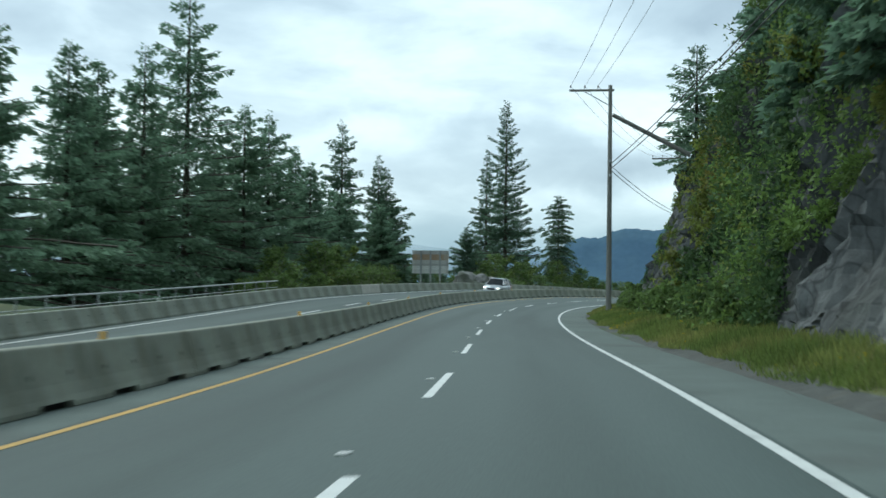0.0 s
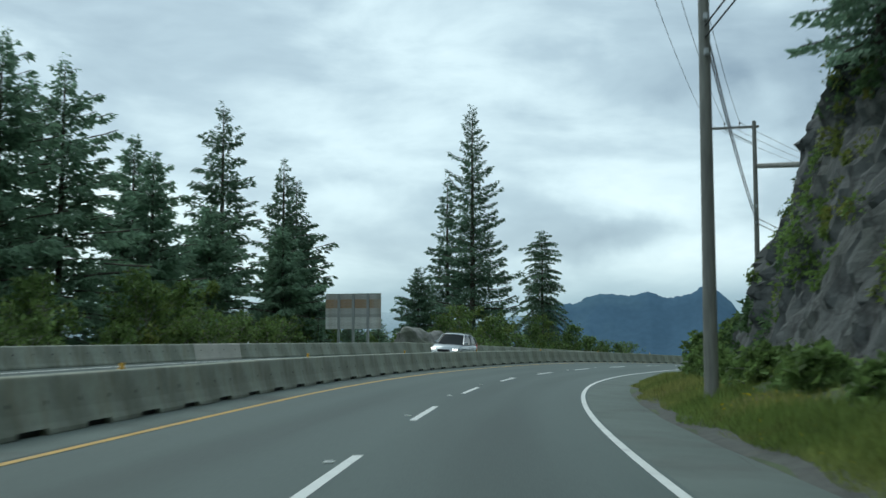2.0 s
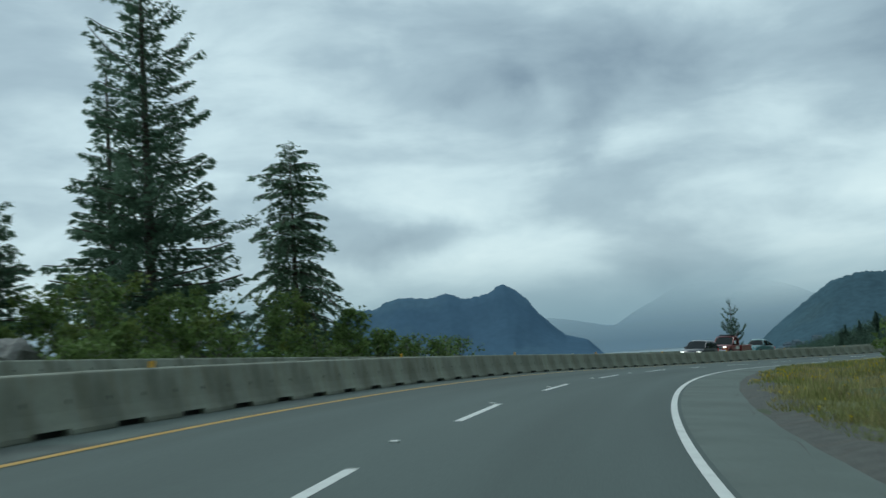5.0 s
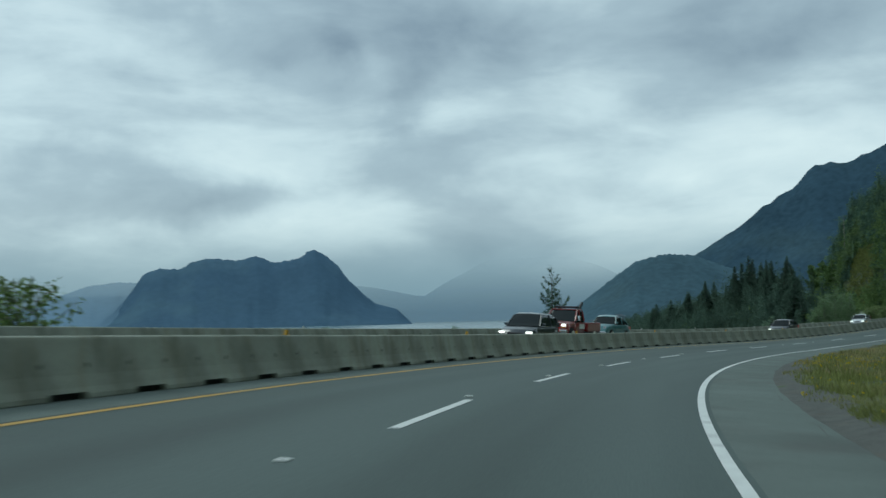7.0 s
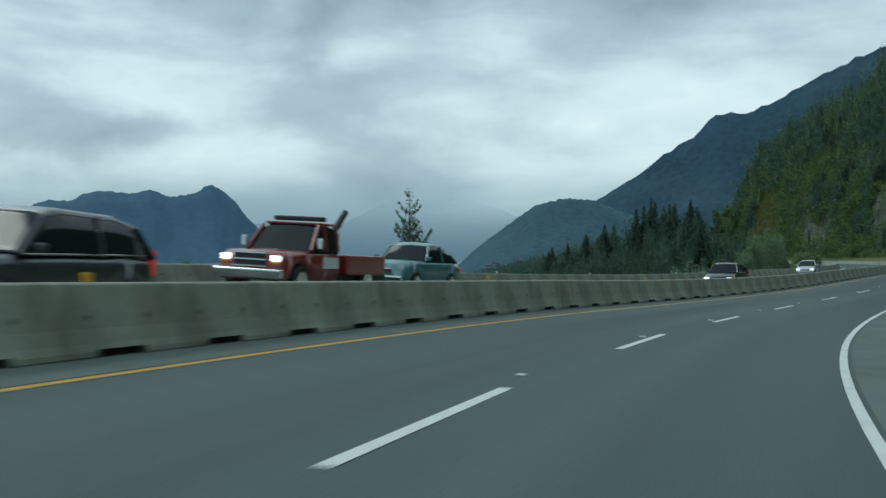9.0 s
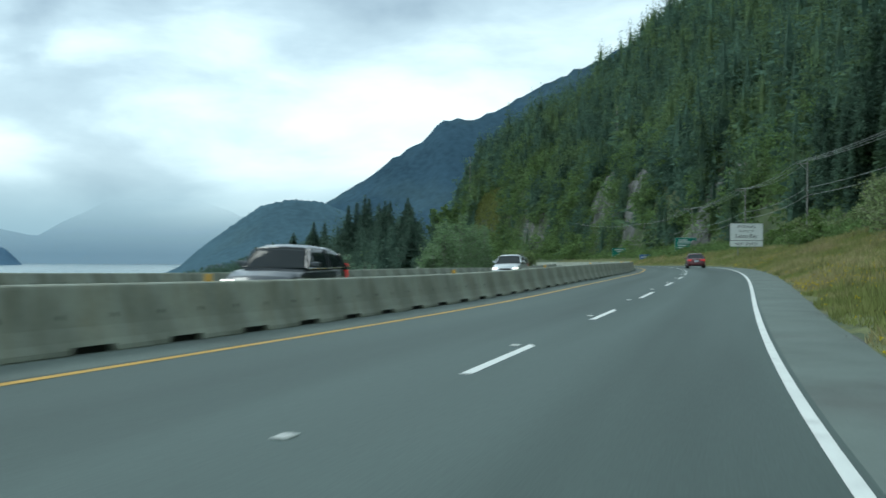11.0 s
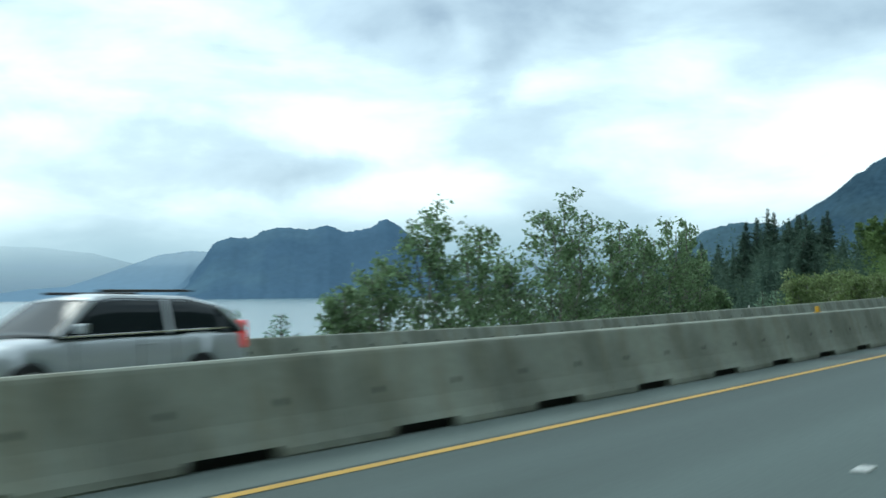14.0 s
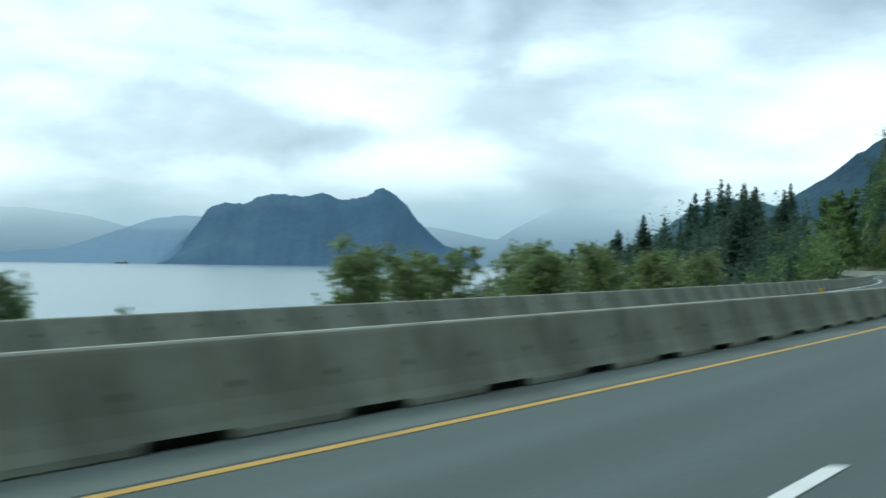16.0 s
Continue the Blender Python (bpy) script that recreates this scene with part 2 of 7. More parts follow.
worn_lanes(M_ASPHALT)
M_SHOULDER = material("shoulder_asphalt", (0.128, 0.158, 0.146), 0.88, vary=0.2, scale=0.6, fine=35, bump=0.4, second=(0.105, 0.12, 0.112), spec=0.3)
M_GRAVEL = material("gravel", (0.085, 0.09, 0.082), 0.95, vary=0.45, scale=3, fine=30, bump=0.5, second=(0.09, 0.085, 0.07))
M_WHITE = material("white_road_paint", (0.66, 0.68, 0.66), 0.6, vary=0.13, scale=3, fine=30, second=(0.5, 0.51, 0.5))
M_YELLOW = material("yellow_road_paint", (0.50, 0.30, 0.045), 0.6, vary=0.2, scale=2, fine=25, second=(0.36, 0.24, 0.06))
M_CONCRETE = material("weathered_concrete", (0.278, 0.303, 0.256), 0.9, vary=0.16, scale=0.9, fine=9, bump=0.3, second=(0.222, 0.242, 0.2), patch=0.2, obj_random=0.07)
M_CONCRETE_NEW = material("pale_concrete", (0.42, 0.41, 0.37), 0.9, vary=0.12, scale=1.0, fine=9, bump=0.2, obj_random=0.1)


def barrier_concrete():
    """Old precast concrete: cement grey, brown run-off streaks from the top edge, splash dirt on the foot, and a tone of its own for each unit."""
    m = material("stained_barrier_concrete", (0.30, 0.325, 0.275), 0.9, vary=0.14, scale=1.1, fine=10, bump=0.3, second=(0.205, 0.222, 0.185), patch=0.25, obj_random=0.09)
    nt, ln = m.node_tree.nodes, m.node_tree.links
    b = nt["Principled BSDF"]
    tc, inf, off, mp, no, mr, mul = (nt.new("ShaderNode" + k) for k in ("TexCoord", "ObjectInfo", "VectorMath", "Mapping", "TexNoise", "MapRange", "Mix"))
    off.operation = "MULTIPLY_ADD"
    off.inputs[1].default_value = (7.0, 31.0, 0.0)
    ln.new(inf.outputs["Random"], off.inputs[0])
    ln.new(tc.outputs["Object"], off.inputs[2])
    mp.inputs["Scale"].default_value = (1.0, 2.6, 0.5)
    no.inputs["Scale"].default_value, no.inputs["Detail"].default_value = 1.6, 4.0
    ln.new(off.outputs[0], mp.inputs[0])
    ln.new(mp.outputs[0], no.inputs["Vector"])
    mr.inputs[1].default_value, mr.inputs[2].default_value, mr.inputs[3].default_value = 0.47, 0.66, 0.0
    ln.new(no.outputs[0], mr.inputs[0])
    mul.data_type, mul.blend_type = "RGBA", "MULTIPLY"
    mul.inputs[7].default_value = (0.86, 0.82, 0.76, 1)
    ln.new(mr.outputs[0], mul.inputs[0])
    ln.new(b.inputs["Base Color"].links[0].from_socket, mul.inputs[6])
    ln.new(mul.outputs[2], b.inputs["Base Color"])
    return m


M_BARRIER = barrier_concrete()
# dark colour for the shade in the barrier's dimples
M_DIMPLE = material("dimple_shade", (0.045, 0.048, 0.045), 0.95, vary=0.2)
M_DARK = material("slot_shade", (0.02, 0.02, 0.02), 0.9, vary=0.2)
M_RUBBER = material("tyre_rubber", (0.018, 0.018, 0.019), 0.75, vary=0.2, scale=4)
M_REFY = material("yellow_plastic", (0.75, 0.40, 0.02), 0.4, vary=0.08)
M_REFW = material("white_plastic", (0.75, 0.75, 0.72), 0.4, vary=0.08)
M_STEEL = material("galvanised_steel", (0.42, 0.44, 0.45), 0.45, metal=0.7, vary=0.15, scale=2)
M_ALU = material("sign_back_aluminium", (0.66, 0.67, 0.66), 0.6, metal=0.0, vary=0.2, scale=1.2, fine=8, second=(0.50, 0.48, 0.44), patch=0.2, obj_random=0.25)
M_POLE = material("grey_weathered_wood", (0.20, 0.20, 0.18), 0.85, vary=0.3, scale=2.0, fine=14, stretch=(1, 1, 0.12), bump=0.4)
M_WIRE_PALE = material("weathered_wire", (0.25, 0.26, 0.26), 0.6, vary=0.1)
M_WIRE = material("wire", (0.03, 0.03, 0.03), 0.6, vary=0.1)
M_INS = material("insulator", (0.08, 0.06, 0.05), 0.3, vary=0.1)
M_ROCK = material("granite", (0.078, 0.084, 0.083), 0.85, vary=0.45, scale=0.5, fine=4.5, bump=2.0, second=(0.042, 0.048, 0.042), patch=0.35, stretch=(1, 1, 0.6))
add_cracks(M_ROCK, 0.8, 0.45, 0.05)
M_GROUND = material("forest_soil", (0.06, 0.085, 0.036), 0.95, vary=0.4, scale=0.3, fine=4, bump=0.8, second=(0.08, 0.092, 0.04))
M_VERGE = material("dry_verge", (0.12, 0.13, 0.05), 0.95, vary=0.6, scale=1.1, fine=9, bump=1.0, second=(0.085, 0.10, 0.035), patch=0.3)
M_GRASS = material("grass_blades", (0.225, 0.25, 0.085), 0.7, vary=0.3, scale=0.3, fine=2, island=0.35, second=(0.36, 0.315, 0.165), patch=0.32, spec=0.2)
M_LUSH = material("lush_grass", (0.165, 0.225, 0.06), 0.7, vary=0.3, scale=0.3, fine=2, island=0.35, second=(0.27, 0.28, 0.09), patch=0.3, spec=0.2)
M_FLOWER = material("yellow_flowers", (0.55, 0.42, 0.02), 0.7, vary=0.2, island=0.25, spec=0.2)
# needle colour raised to stand in for haze over the left-hand trees
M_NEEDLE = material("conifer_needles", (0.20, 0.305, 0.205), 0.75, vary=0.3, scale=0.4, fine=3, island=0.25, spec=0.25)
M_NEEDLE_B = material("cedar_needles", (0.135, 0.21, 0.135), 0.75, vary=0.3, scale=0.4, fine=3, island=0.25, spec=0.25)
M_FAR_NEEDLE = material("distant_conifers", (0.098, 0.16, 0.115), 0.85, vary=0.5, scale=0.13, fine=0.5, island=0.2, second=(0.14, 0.20, 0.09), patch=0.3, spec=0.1)
M_FAR_LEAF = material("distant_broadleaf", (0.15, 0.225, 0.085), 0.85, vary=0.45, scale=0.2, fine=0.8, island=0.22, spec=0.1)
M_LEAF = material("alder_leaves", (0.185, 0.275, 0.14), 0.6, vary=0.25, scale=0.5, fine=3, island=0.4, spec=0.3)
M_SHRUB = material("shrub_leaves", (0.145, 0.22, 0.07), 0.65, vary=0.3, scale=0.3, fine=2, island=0.45, second=(0.18, 0.2, 0.05), patch=0.2, spec=0.25)
M_BANK = material("bankside_needles", (0.085, 0.135, 0.095), 0.85, vary=0.5, scale=0.25, fine=1.2, island=0.25, second=(0.075, 0.12, 0.055), patch=0.1, spec=0.1)
M_SPUR = material("spur_conifer_needles", (0.095, 0.148, 0.11), 0.85, vary=0.3, scale=0.04, fine=0.4, island=0.22, second=(0.085, 0.13, 0.09), patch=0.1, spec=0.1)
M_MEADOW = material("meadow_grass", (0.20, 0.225, 0.075), 0.8, vary=0.25, scale=0.2, fine=1.5, island=0.2, spec=0.15)
# darker copy of the needle colour, without that haze lift
M_NEEDLE_DARK = material("darker_needles", (0.12, 0.19, 0.125), 0.75, vary=0.3, scale=0.4, fine=3, island=0.22, spec=0.25)
M_BARK = material("bark", (0.085, 0.072, 0.06), 0.95, vary=0.4, scale=2, fine=12, stretch=(1, 1, 0.2), bump=0.8)
M_BARK_PALE = material("pale_bark", (0.20, 0.19, 0.17), 0.9, vary=0.35, scale=2, fine=12, bump=0.4)
M_WATER = material("sea_water", (0.15, 0.225, 0.245), 0.25, vary=0.06, scale=0.004, fine=0.05, bump=0.05, second=(0.19, 0.27, 0.29), spec=0.35)
# island woods tinted blue: the air's haze is in the base colour
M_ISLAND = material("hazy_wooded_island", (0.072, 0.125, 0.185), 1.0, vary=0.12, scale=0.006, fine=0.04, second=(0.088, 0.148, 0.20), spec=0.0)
# haze of the farthest land painted as blue base colours
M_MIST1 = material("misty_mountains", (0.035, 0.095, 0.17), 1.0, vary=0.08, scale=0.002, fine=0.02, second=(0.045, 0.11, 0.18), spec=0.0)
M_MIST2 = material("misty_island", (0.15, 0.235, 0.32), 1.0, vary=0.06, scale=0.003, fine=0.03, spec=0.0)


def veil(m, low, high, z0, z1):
    """Mist painted as transparency: far land shows through less the higher it stands."""
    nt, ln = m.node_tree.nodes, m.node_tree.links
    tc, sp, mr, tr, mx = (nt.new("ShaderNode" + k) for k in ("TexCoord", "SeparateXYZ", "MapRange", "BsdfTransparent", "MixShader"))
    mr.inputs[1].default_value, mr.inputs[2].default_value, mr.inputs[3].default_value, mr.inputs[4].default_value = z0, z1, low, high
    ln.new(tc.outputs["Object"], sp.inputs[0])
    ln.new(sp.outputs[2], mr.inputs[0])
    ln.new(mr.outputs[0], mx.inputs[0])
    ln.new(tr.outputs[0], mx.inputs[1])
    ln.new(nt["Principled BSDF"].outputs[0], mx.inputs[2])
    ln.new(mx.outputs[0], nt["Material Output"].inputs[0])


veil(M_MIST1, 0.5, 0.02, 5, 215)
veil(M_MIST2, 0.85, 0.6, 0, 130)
# ridge and headland have their distance haze mixed into the colours
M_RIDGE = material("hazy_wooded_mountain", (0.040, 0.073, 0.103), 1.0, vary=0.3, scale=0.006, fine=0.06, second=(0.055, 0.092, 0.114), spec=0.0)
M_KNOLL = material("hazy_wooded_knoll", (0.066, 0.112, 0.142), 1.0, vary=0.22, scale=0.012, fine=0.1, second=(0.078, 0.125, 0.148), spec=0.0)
M_GREEN = material("green_sign_face", (0.012, 0.20, 0.14), 0.45, vary=0.06)
M_BLUE = material("blue_sign_face", (0.03, 0.12, 0.36), 0.45, vary=0.06)
M_SIGNW = material("white_sign_face", (0.74, 0.76, 0.74), 0.5, vary=0.04)
M_BLACK = material("black_letters", (0.02, 0.02, 0.02), 0.6, vary=0.05)
M_GLASS = material("dark_car_glass", (0.015, 0.02, 0.022), 0.07, vary=0.05, spec=0.22)
M_CHROME = material("chrome", (0.7, 0.7, 0.7), 0.12, metal=1.0, vary=0.03)
M_TRIM = material("black_car_trim", (0.02, 0.02, 0.022), 0.5, vary=0.1)
M_RIM = material("alloy_rim", (0.42, 0.42, 0.43), 0.3, metal=0.8, vary=0.08)
M_HEAD = lamp_material("lit_headlamp", (1.0, 0.97, 0.9), 1.8)
M_HEAD_OFF = material("headlamp_glass", (0.55, 0.57, 0.58), 0.1, vary=0.05)
M_TAIL = lamp_material("tail_lamp", (0.55, 0.02, 0.02), 0.35)
M_AMBER = material("amber_lamp", (0.6, 0.22, 0.02), 0.2, vary=0.05)


def paint(name, base, metal=0.25):
    return material(name, base, 0.32, metal=metal, vary=0.06, scale=2, fine=20, alpha_coat=0.7)


P_RED = paint("dark_red_paint", (0.085, 0.007, 0.011))
P_TRUCK = paint("red_truck_paint", (0.22, 0.022, 0.022), 0.0)
P_TEAL = paint("teal_paint", (0.07, 0.20, 0.22), 0.1)
P_SILVER = paint("silver_paint", (0.36, 0.40, 0.43), 0.5)
P_WHITE = paint("silver_white_paint", (0.52, 0.55, 0.57), 0.3)
P_GREY = paint("dark_grey_paint", (0.035, 0.042, 0.05), 0.3)


# ---- mesh helpers ----
def mesh_from(name, verts, faces, mats=(), mat_ids=None, smooth=False):
    me = bpy.data.meshes.new(name)
    verts = np.asarray(verts, dtype=np.float32)
    if isinstance(faces, np.ndarray):
        nf, k = faces.shape
        me.vertices.add(len(verts))
        me.vertices.foreach_set("co", verts.ravel())
        me.loops.add(nf * k)
        me.loops.foreach_set("vertex_index", faces.ravel().astype(np.int32))
        me.polygons.add(nf)
        me.polygons.foreach_set("loop_start", np.arange(0, nf * k, k, dtype=np.int32))
        me.update(calc_edges=True)
    else:
        me.from_pydata([tuple(v) for v in verts], [], faces)
    for m in mats if isinstance(mats, (list, tuple)) else (mats,):
        me.materials.append(m)
    if mat_ids is not None:
        me.polygons.foreach_set("material_index", np.asarray(mat_ids, dtype=np.int32))
    me.polygons.foreach_set("use_smooth", np.full(len(me.polygons), smooth, dtype=bool))
    me.update()
    return me


def part(name, data, mats, parent=None, label="", m=None):
    """One mesh object, under a thing or a part."""
    if isinstance(data, bmesh.types.BMesh):
        me = bpy.data.meshes.new(name)
        data.to_mesh(me)
        data.free()
        for x in mats if isinstance(mats, (list, tuple)) else (mats,):
            me.materials.append(x)
    else:
        me = data
    ob = new(name, me)
    if parent:
        ob.parent = parent
    if m is not None:
        ob.matrix_basis = m
    if label:
        ob["label"] = label
    return ob


def box(bm, size, at=(0, 0, 0), bevel=0.0, rot=None, seg=2):
    m = Matrix.Translation(at) @ (rot.to_matrix().to_4x4() if rot else Matrix()) @ Matrix.Diagonal((*size, 1))
    r = bmesh.ops.create_cube(bm, size=1.0, matrix=m)
    if bevel:
        es = list({e for v in r["verts"] for e in v.link_edges})
        bmesh.ops.bevel(bm, geom=es, offset=bevel, segments=seg, affect="EDGES", profile=0.5)
    return bm


def tube(bm, a, b, r0, r1, seg=8, caps=True):
    a, b = Vector(a), Vector(b)
    d = b - a
    q = d.to_track_quat("Z", "Y").to_matrix().to_4x4()
    bmesh.ops.create_cone(bm, cap_ends=caps, segments=seg, radius1=r0, radius2=max(r1, 1e-4), depth=d.length,
                          matrix=Matrix.Translation((a + b) / 2) @ q)
    return bm


def empty(name, m=None):
    ob = new(name)
    if m is not None:
        ob.matrix_basis = m
    return ob


# ---- the road's line: curvature, grade and crossfall along the lane line ----
KAPPA = [0.00818, 0.00554, 0.00267, -0.00047, -0.00126, -0.00338, -0.00562, -0.00463, -0.00436, -0.00524, -0.00456, -0.00509, -0.00494, -0.00373, -0.00113, 3e-05, 0.00135, 0.00136, 0.00114, 0.0016, 0.00174, 0.00169, 0.00161, 0.00154, 0.00149, 0.00145, 0.00143, 0.0014, 0.00139, 0.00137, 0.00136, 0.00135]
GRADE = [-0.0272, -0.0114, 0.0054, 0.001, -0.0228, -0.0183, 0.0115, 0.0011, -0.002, -0.0051, -0.0048, -0.0046, -0.0044]
BANK = [-0.0536, -0.0243, 0.0439, 0.0739, 0.0527, 0.0486, -0.0071, -0.0398, -0.0302, -0.0218, -0.0141, -0.0091, -0.0067]
ST = np.arange(-60.0, 1001.0, 1.0)
_k = np.interp(ST, -30 + 20.0 * np.arange(len(KAPPA)), KAPPA)
_k[ST > 590] = 0
_k[ST < -30] = 0
_th = np.concatenate([[0], np.cumsum((_k[1:] + _k[:-1]) / 2)])
_th -= np.interp(0, ST, _th)
_m = (_th[1:] + _th[:-1]) / 2
_x = np.concatenate([[0], np.cumsum(-np.sin(_m))])
_y = np.concatenate([[0], np.cumsum(np.cos(_m))])
_x -= np.interp(0, ST, _x)
_y -= np.interp(0, ST, _y)
_g = np.interp(ST, -30 + 50.0 * np.arange(len(GRADE)), GRADE)
_z = np.concatenate([[0], np.cumsum((_g[1:] + _g[:-1]) / 2)])
_z -= np.interp(0, ST, _z)
_e = np.interp(ST, -30 + 50.0 * np.arange(len(BANK)), BANK)


def road(s, o, h=0.0):
    """World place at station s, offset o to the right of the lane line and h over the road surface."""
    s, o = np.asarray(s, float), np.asarray(o, float)
    th, x, y, z, e = (np.interp(s, ST, v) for v in (_th, _x, _y, _z, _e))
    return np.stack(np.broadcast_arrays(x + o * np.cos(th), y + o * np.sin(th), z - e * o + h), -1)


def road_pose(s, o, h=0.0, back=False, flat=False):
    """A pose on the road with y along it."""
    p, q = road(s, o, h), road(s + 0.5, o, h)
    ahead = Vector(q - p).normalized()
    if back:
        ahead = -ahead
    if flat:
        ahead.z = 0
        ahead.normalize()
    right = ahead.cross(Vector((0, 0, 1))).normalized()
    if not flat:
        r2 = Vector(road(s, o + 0.5, h) - p).normalized()
        right = -r2 if back else r2
    up = right.cross(ahead).normalized()
    right = ahead.cross(up)
    m = Matrix((right, ahead, up)).transposed().to_4x4()
    m.translation = Vector(p)
    return m


def station(xy):
    """Station and offset of places in plan."""
    xy = np.asarray(xy, float)
    s_out, o_out = np.empty(len(xy)), np.empty(len(xy))
    line = np.stack([_x, _y], -1)[::2]
    st, th = ST[::2], _th[::2]
    for a in range(0, len(xy), 4000):
        q = xy[a:a + 4000]
        j = ((q[:, None] - line[None]) ** 2).sum(-1).argmin(1)
        d = q - line[j]
        s_out[a:a + 4000] = st[j] - d[:, 0] * np.sin(th[j]) + d[:, 1] * np.cos(th[j])
        o_out[a:a + 4000] = d[:, 0] * np.cos(th[j]) + d[:, 1] * np.sin(th[j])
    return s_out, o_out


def ribbon(offsets, heights, s0, s1, ds):
    """A sheet along the road with the given cross-section."""
    ss = np.arange(s0, s1 + ds / 2, ds)
    v = np.stack([road(ss, o, h) for o, h in zip(offsets, heights)], 1)
    n, k = len(ss), len(offsets)
    i = (np.arange(n - 1)[:, None] * k + np.arange(k - 1)[None]).ravel()
    return v.reshape(-1, 3), np.stack([i, i + 1, i + k + 1, i + k], -1)


def road_uv(me, offsets, s0, ds, squeeze=0.05):
    """Texture coordinates across and, drawn out, along the road."""
    idx = np.empty(len(me.loops), dtype=np.int32)
    me.loops.foreach_get("vertex_index", idx)
    k = len(offsets)
    uv = np.stack([np.asarray(offsets)[idx % k], (s0 + ds * (idx // k)) * squeeze], -1).astype(np.float32)
    me.uv_layers.new(name="along").data.foreach_set("uv", uv.ravel())
    return me


def structure(name, data, mats, label, category):
    ob = part(name, data, mats)
    return tagged(ob, label, category, kind="structure")


SEA = -33.5
rng = np.random.default_rng(7)


def smooth(a, b, x):
    t = np.clip((np.asarray(x, float) - a) / (b - a), 0, 1)
    return t * t * (3 - 2 * t)


def wave(x, y, seed=0.0):
    """Cheap rolling unevenness, about -1 to 1."""
    return (np.sin(x * 0.071 + seed) * np.cos(y * 0.083 + seed * 1.7) + 0.5 * np.sin(x * 0.19 - y * 0.13 + seed * 2.1)
            + 0.25 * np.sin(x * 0.43 + y * 0.51 + seed))/1.6


def ground_height(xy):
    """Height of the land at places in plan."""
    xy = np.asarray(xy, float)
    s, o = station(xy)
    sc = np.clip(s, -55, 995)
    zc, e = np.interp(sc, ST, _z), np.interp(sc, ST, _e)
    edge = zc - e * np.clip(o, -14.2, 5.2)
    n = wave(xy[:, 0], xy[:, 1])
    # seaward side
    left = np.clip(-15.2 - o, 0, None)
    land = smooth(500, 640, s)
    slope = 0.62 * (1 - land) + 0.26 * land
    shelf = np.where(s < 200, 9.0, 2.0) * (1 - land) + 2 * land
    z_left = edge - np.clip(left - shelf, 0, None) * slope - 0.25 * np.minimum(left, 1) + n * np.clip(left / 8, 0, 1) * 0.9
    # hill side
    right = np.clip(o - 5.0, 0, None)
    cliff = 1 - smooth(84, 108, s)
    hill = smooth(250, 320, s)
    low = np.clip(1 - cliff - hill, 0, 1)
    bank = np.minimum(right * 0.10, 1.0) + np.clip(right - 3, 0, 5) * 0.06
    z_cliff = bank + np.clip(right - 4.0, 0, 8) * 1.4 + np.clip(right - 12, 0, None) * 0.85
    z_low = -0.12 * np.clip(right - 0.5, 0, 3) + np.clip(right - 3, 0, None) * 0.16 + np.clip(right - 16, 0, None) * 0.42
    bluff = (13 * smooth(440, 490, s) * smooth(8, 15, right) * (1 - smooth(16, 40, right))
             + 12 * smooth(590, 660, s) * smooth(8, 24, right) * (1 - smooth(30, 60, right)))
    z_hill = bluff + right * 0.2 + np.clip(right - 2, 0, 8) * 0.12 + np.clip(right - 11 - 5.5 * (1 - smooth(405, 450, s)), 0, 70) * 0.95 + np.clip(right - 81, 0, None) * 0.5
    fade = 1 - smooth(742, 800, s)
    z_right = edge + (cliff * z_cliff + low * z_low + hill * z_hill) * fade + n * np.clip((right - 6) / 10, 0, 1) * 2.0
    z_right = np.minimum(z_right, 260 + 20 * n)
    z = np.where(o < -15.2, z_left, np.where(o > 5.0, z_right, edge))
    inside = (o > -14.9) & (o < 5.0)
    z = np.where(inside, edge - 0.45, z)
    far = smooth(1000, 1500, np.hypot(xy[:, 0] - 60, xy[:, 1] - 200))
    return np.maximum(z * (1 - far) + (SEA - 12) * far, SEA - 12)

# ---- ground, sea and distance ----
def spaced(lo, hi, step, far):
    mid = np.arange(lo, hi + step / 2, step)
    out, d = [], step
    a = []
    x = lo
    while x > -far:
        d *= 1.22
        x -= d
        a.append(x)
    b, d, x = [], step, hi
    while x < far:
        d *= 1.22
        x += d
        b.append(x)
    return np.array(a[::-1] + list(mid) + b)


gx, gy = spaced(-70, 330, 3.5, 5200), spaced(-60, 620, 3.5, 5200)
GX, GY = np.meshgrid(gx, gy)
gxy = np.stack([GX.ravel(), GY.ravel()], -1)
gv = np.column_stack([gxy, ground_height(gxy)])
nx, ny = len(gx), len(gy)
gi = (np.arange(ny - 1)[:, None] * nx + np.arange(nx - 1)[None]).ravel()
structure("ground", mesh_from("ground", gv, np.stack([gi, gi + 1, gi + nx + 1, gi + nx], -1), smooth=True), M_GROUND,
          "steep coastal ground of soil, moss and scrub", "ground").data.materials.append(M_GROUND)
sea_n = 24
sx = np.linspace(-4800, 4800, sea_n)
SX, SY = np.meshgrid(sx, sx)
sv = np.column_stack([SX.ravel(), SY.ravel(), np.full(SX.size, SEA)])
si = (np.arange(sea_n - 1)[:, None] * sea_n + np.arange(sea_n - 1)[None]).ravel()
structure("water", mesh_from("water", sv, np.stack([si, si + 1, si + sea_n + 1, si + sea_n], -1), (M_WATER,)), (),
          "calm pale grey-green sea of the sound", "sea")

EYE8, REF = np.array([22.3, 162.6, 0.3]), np.array([78.0, 232.0, 0.0])


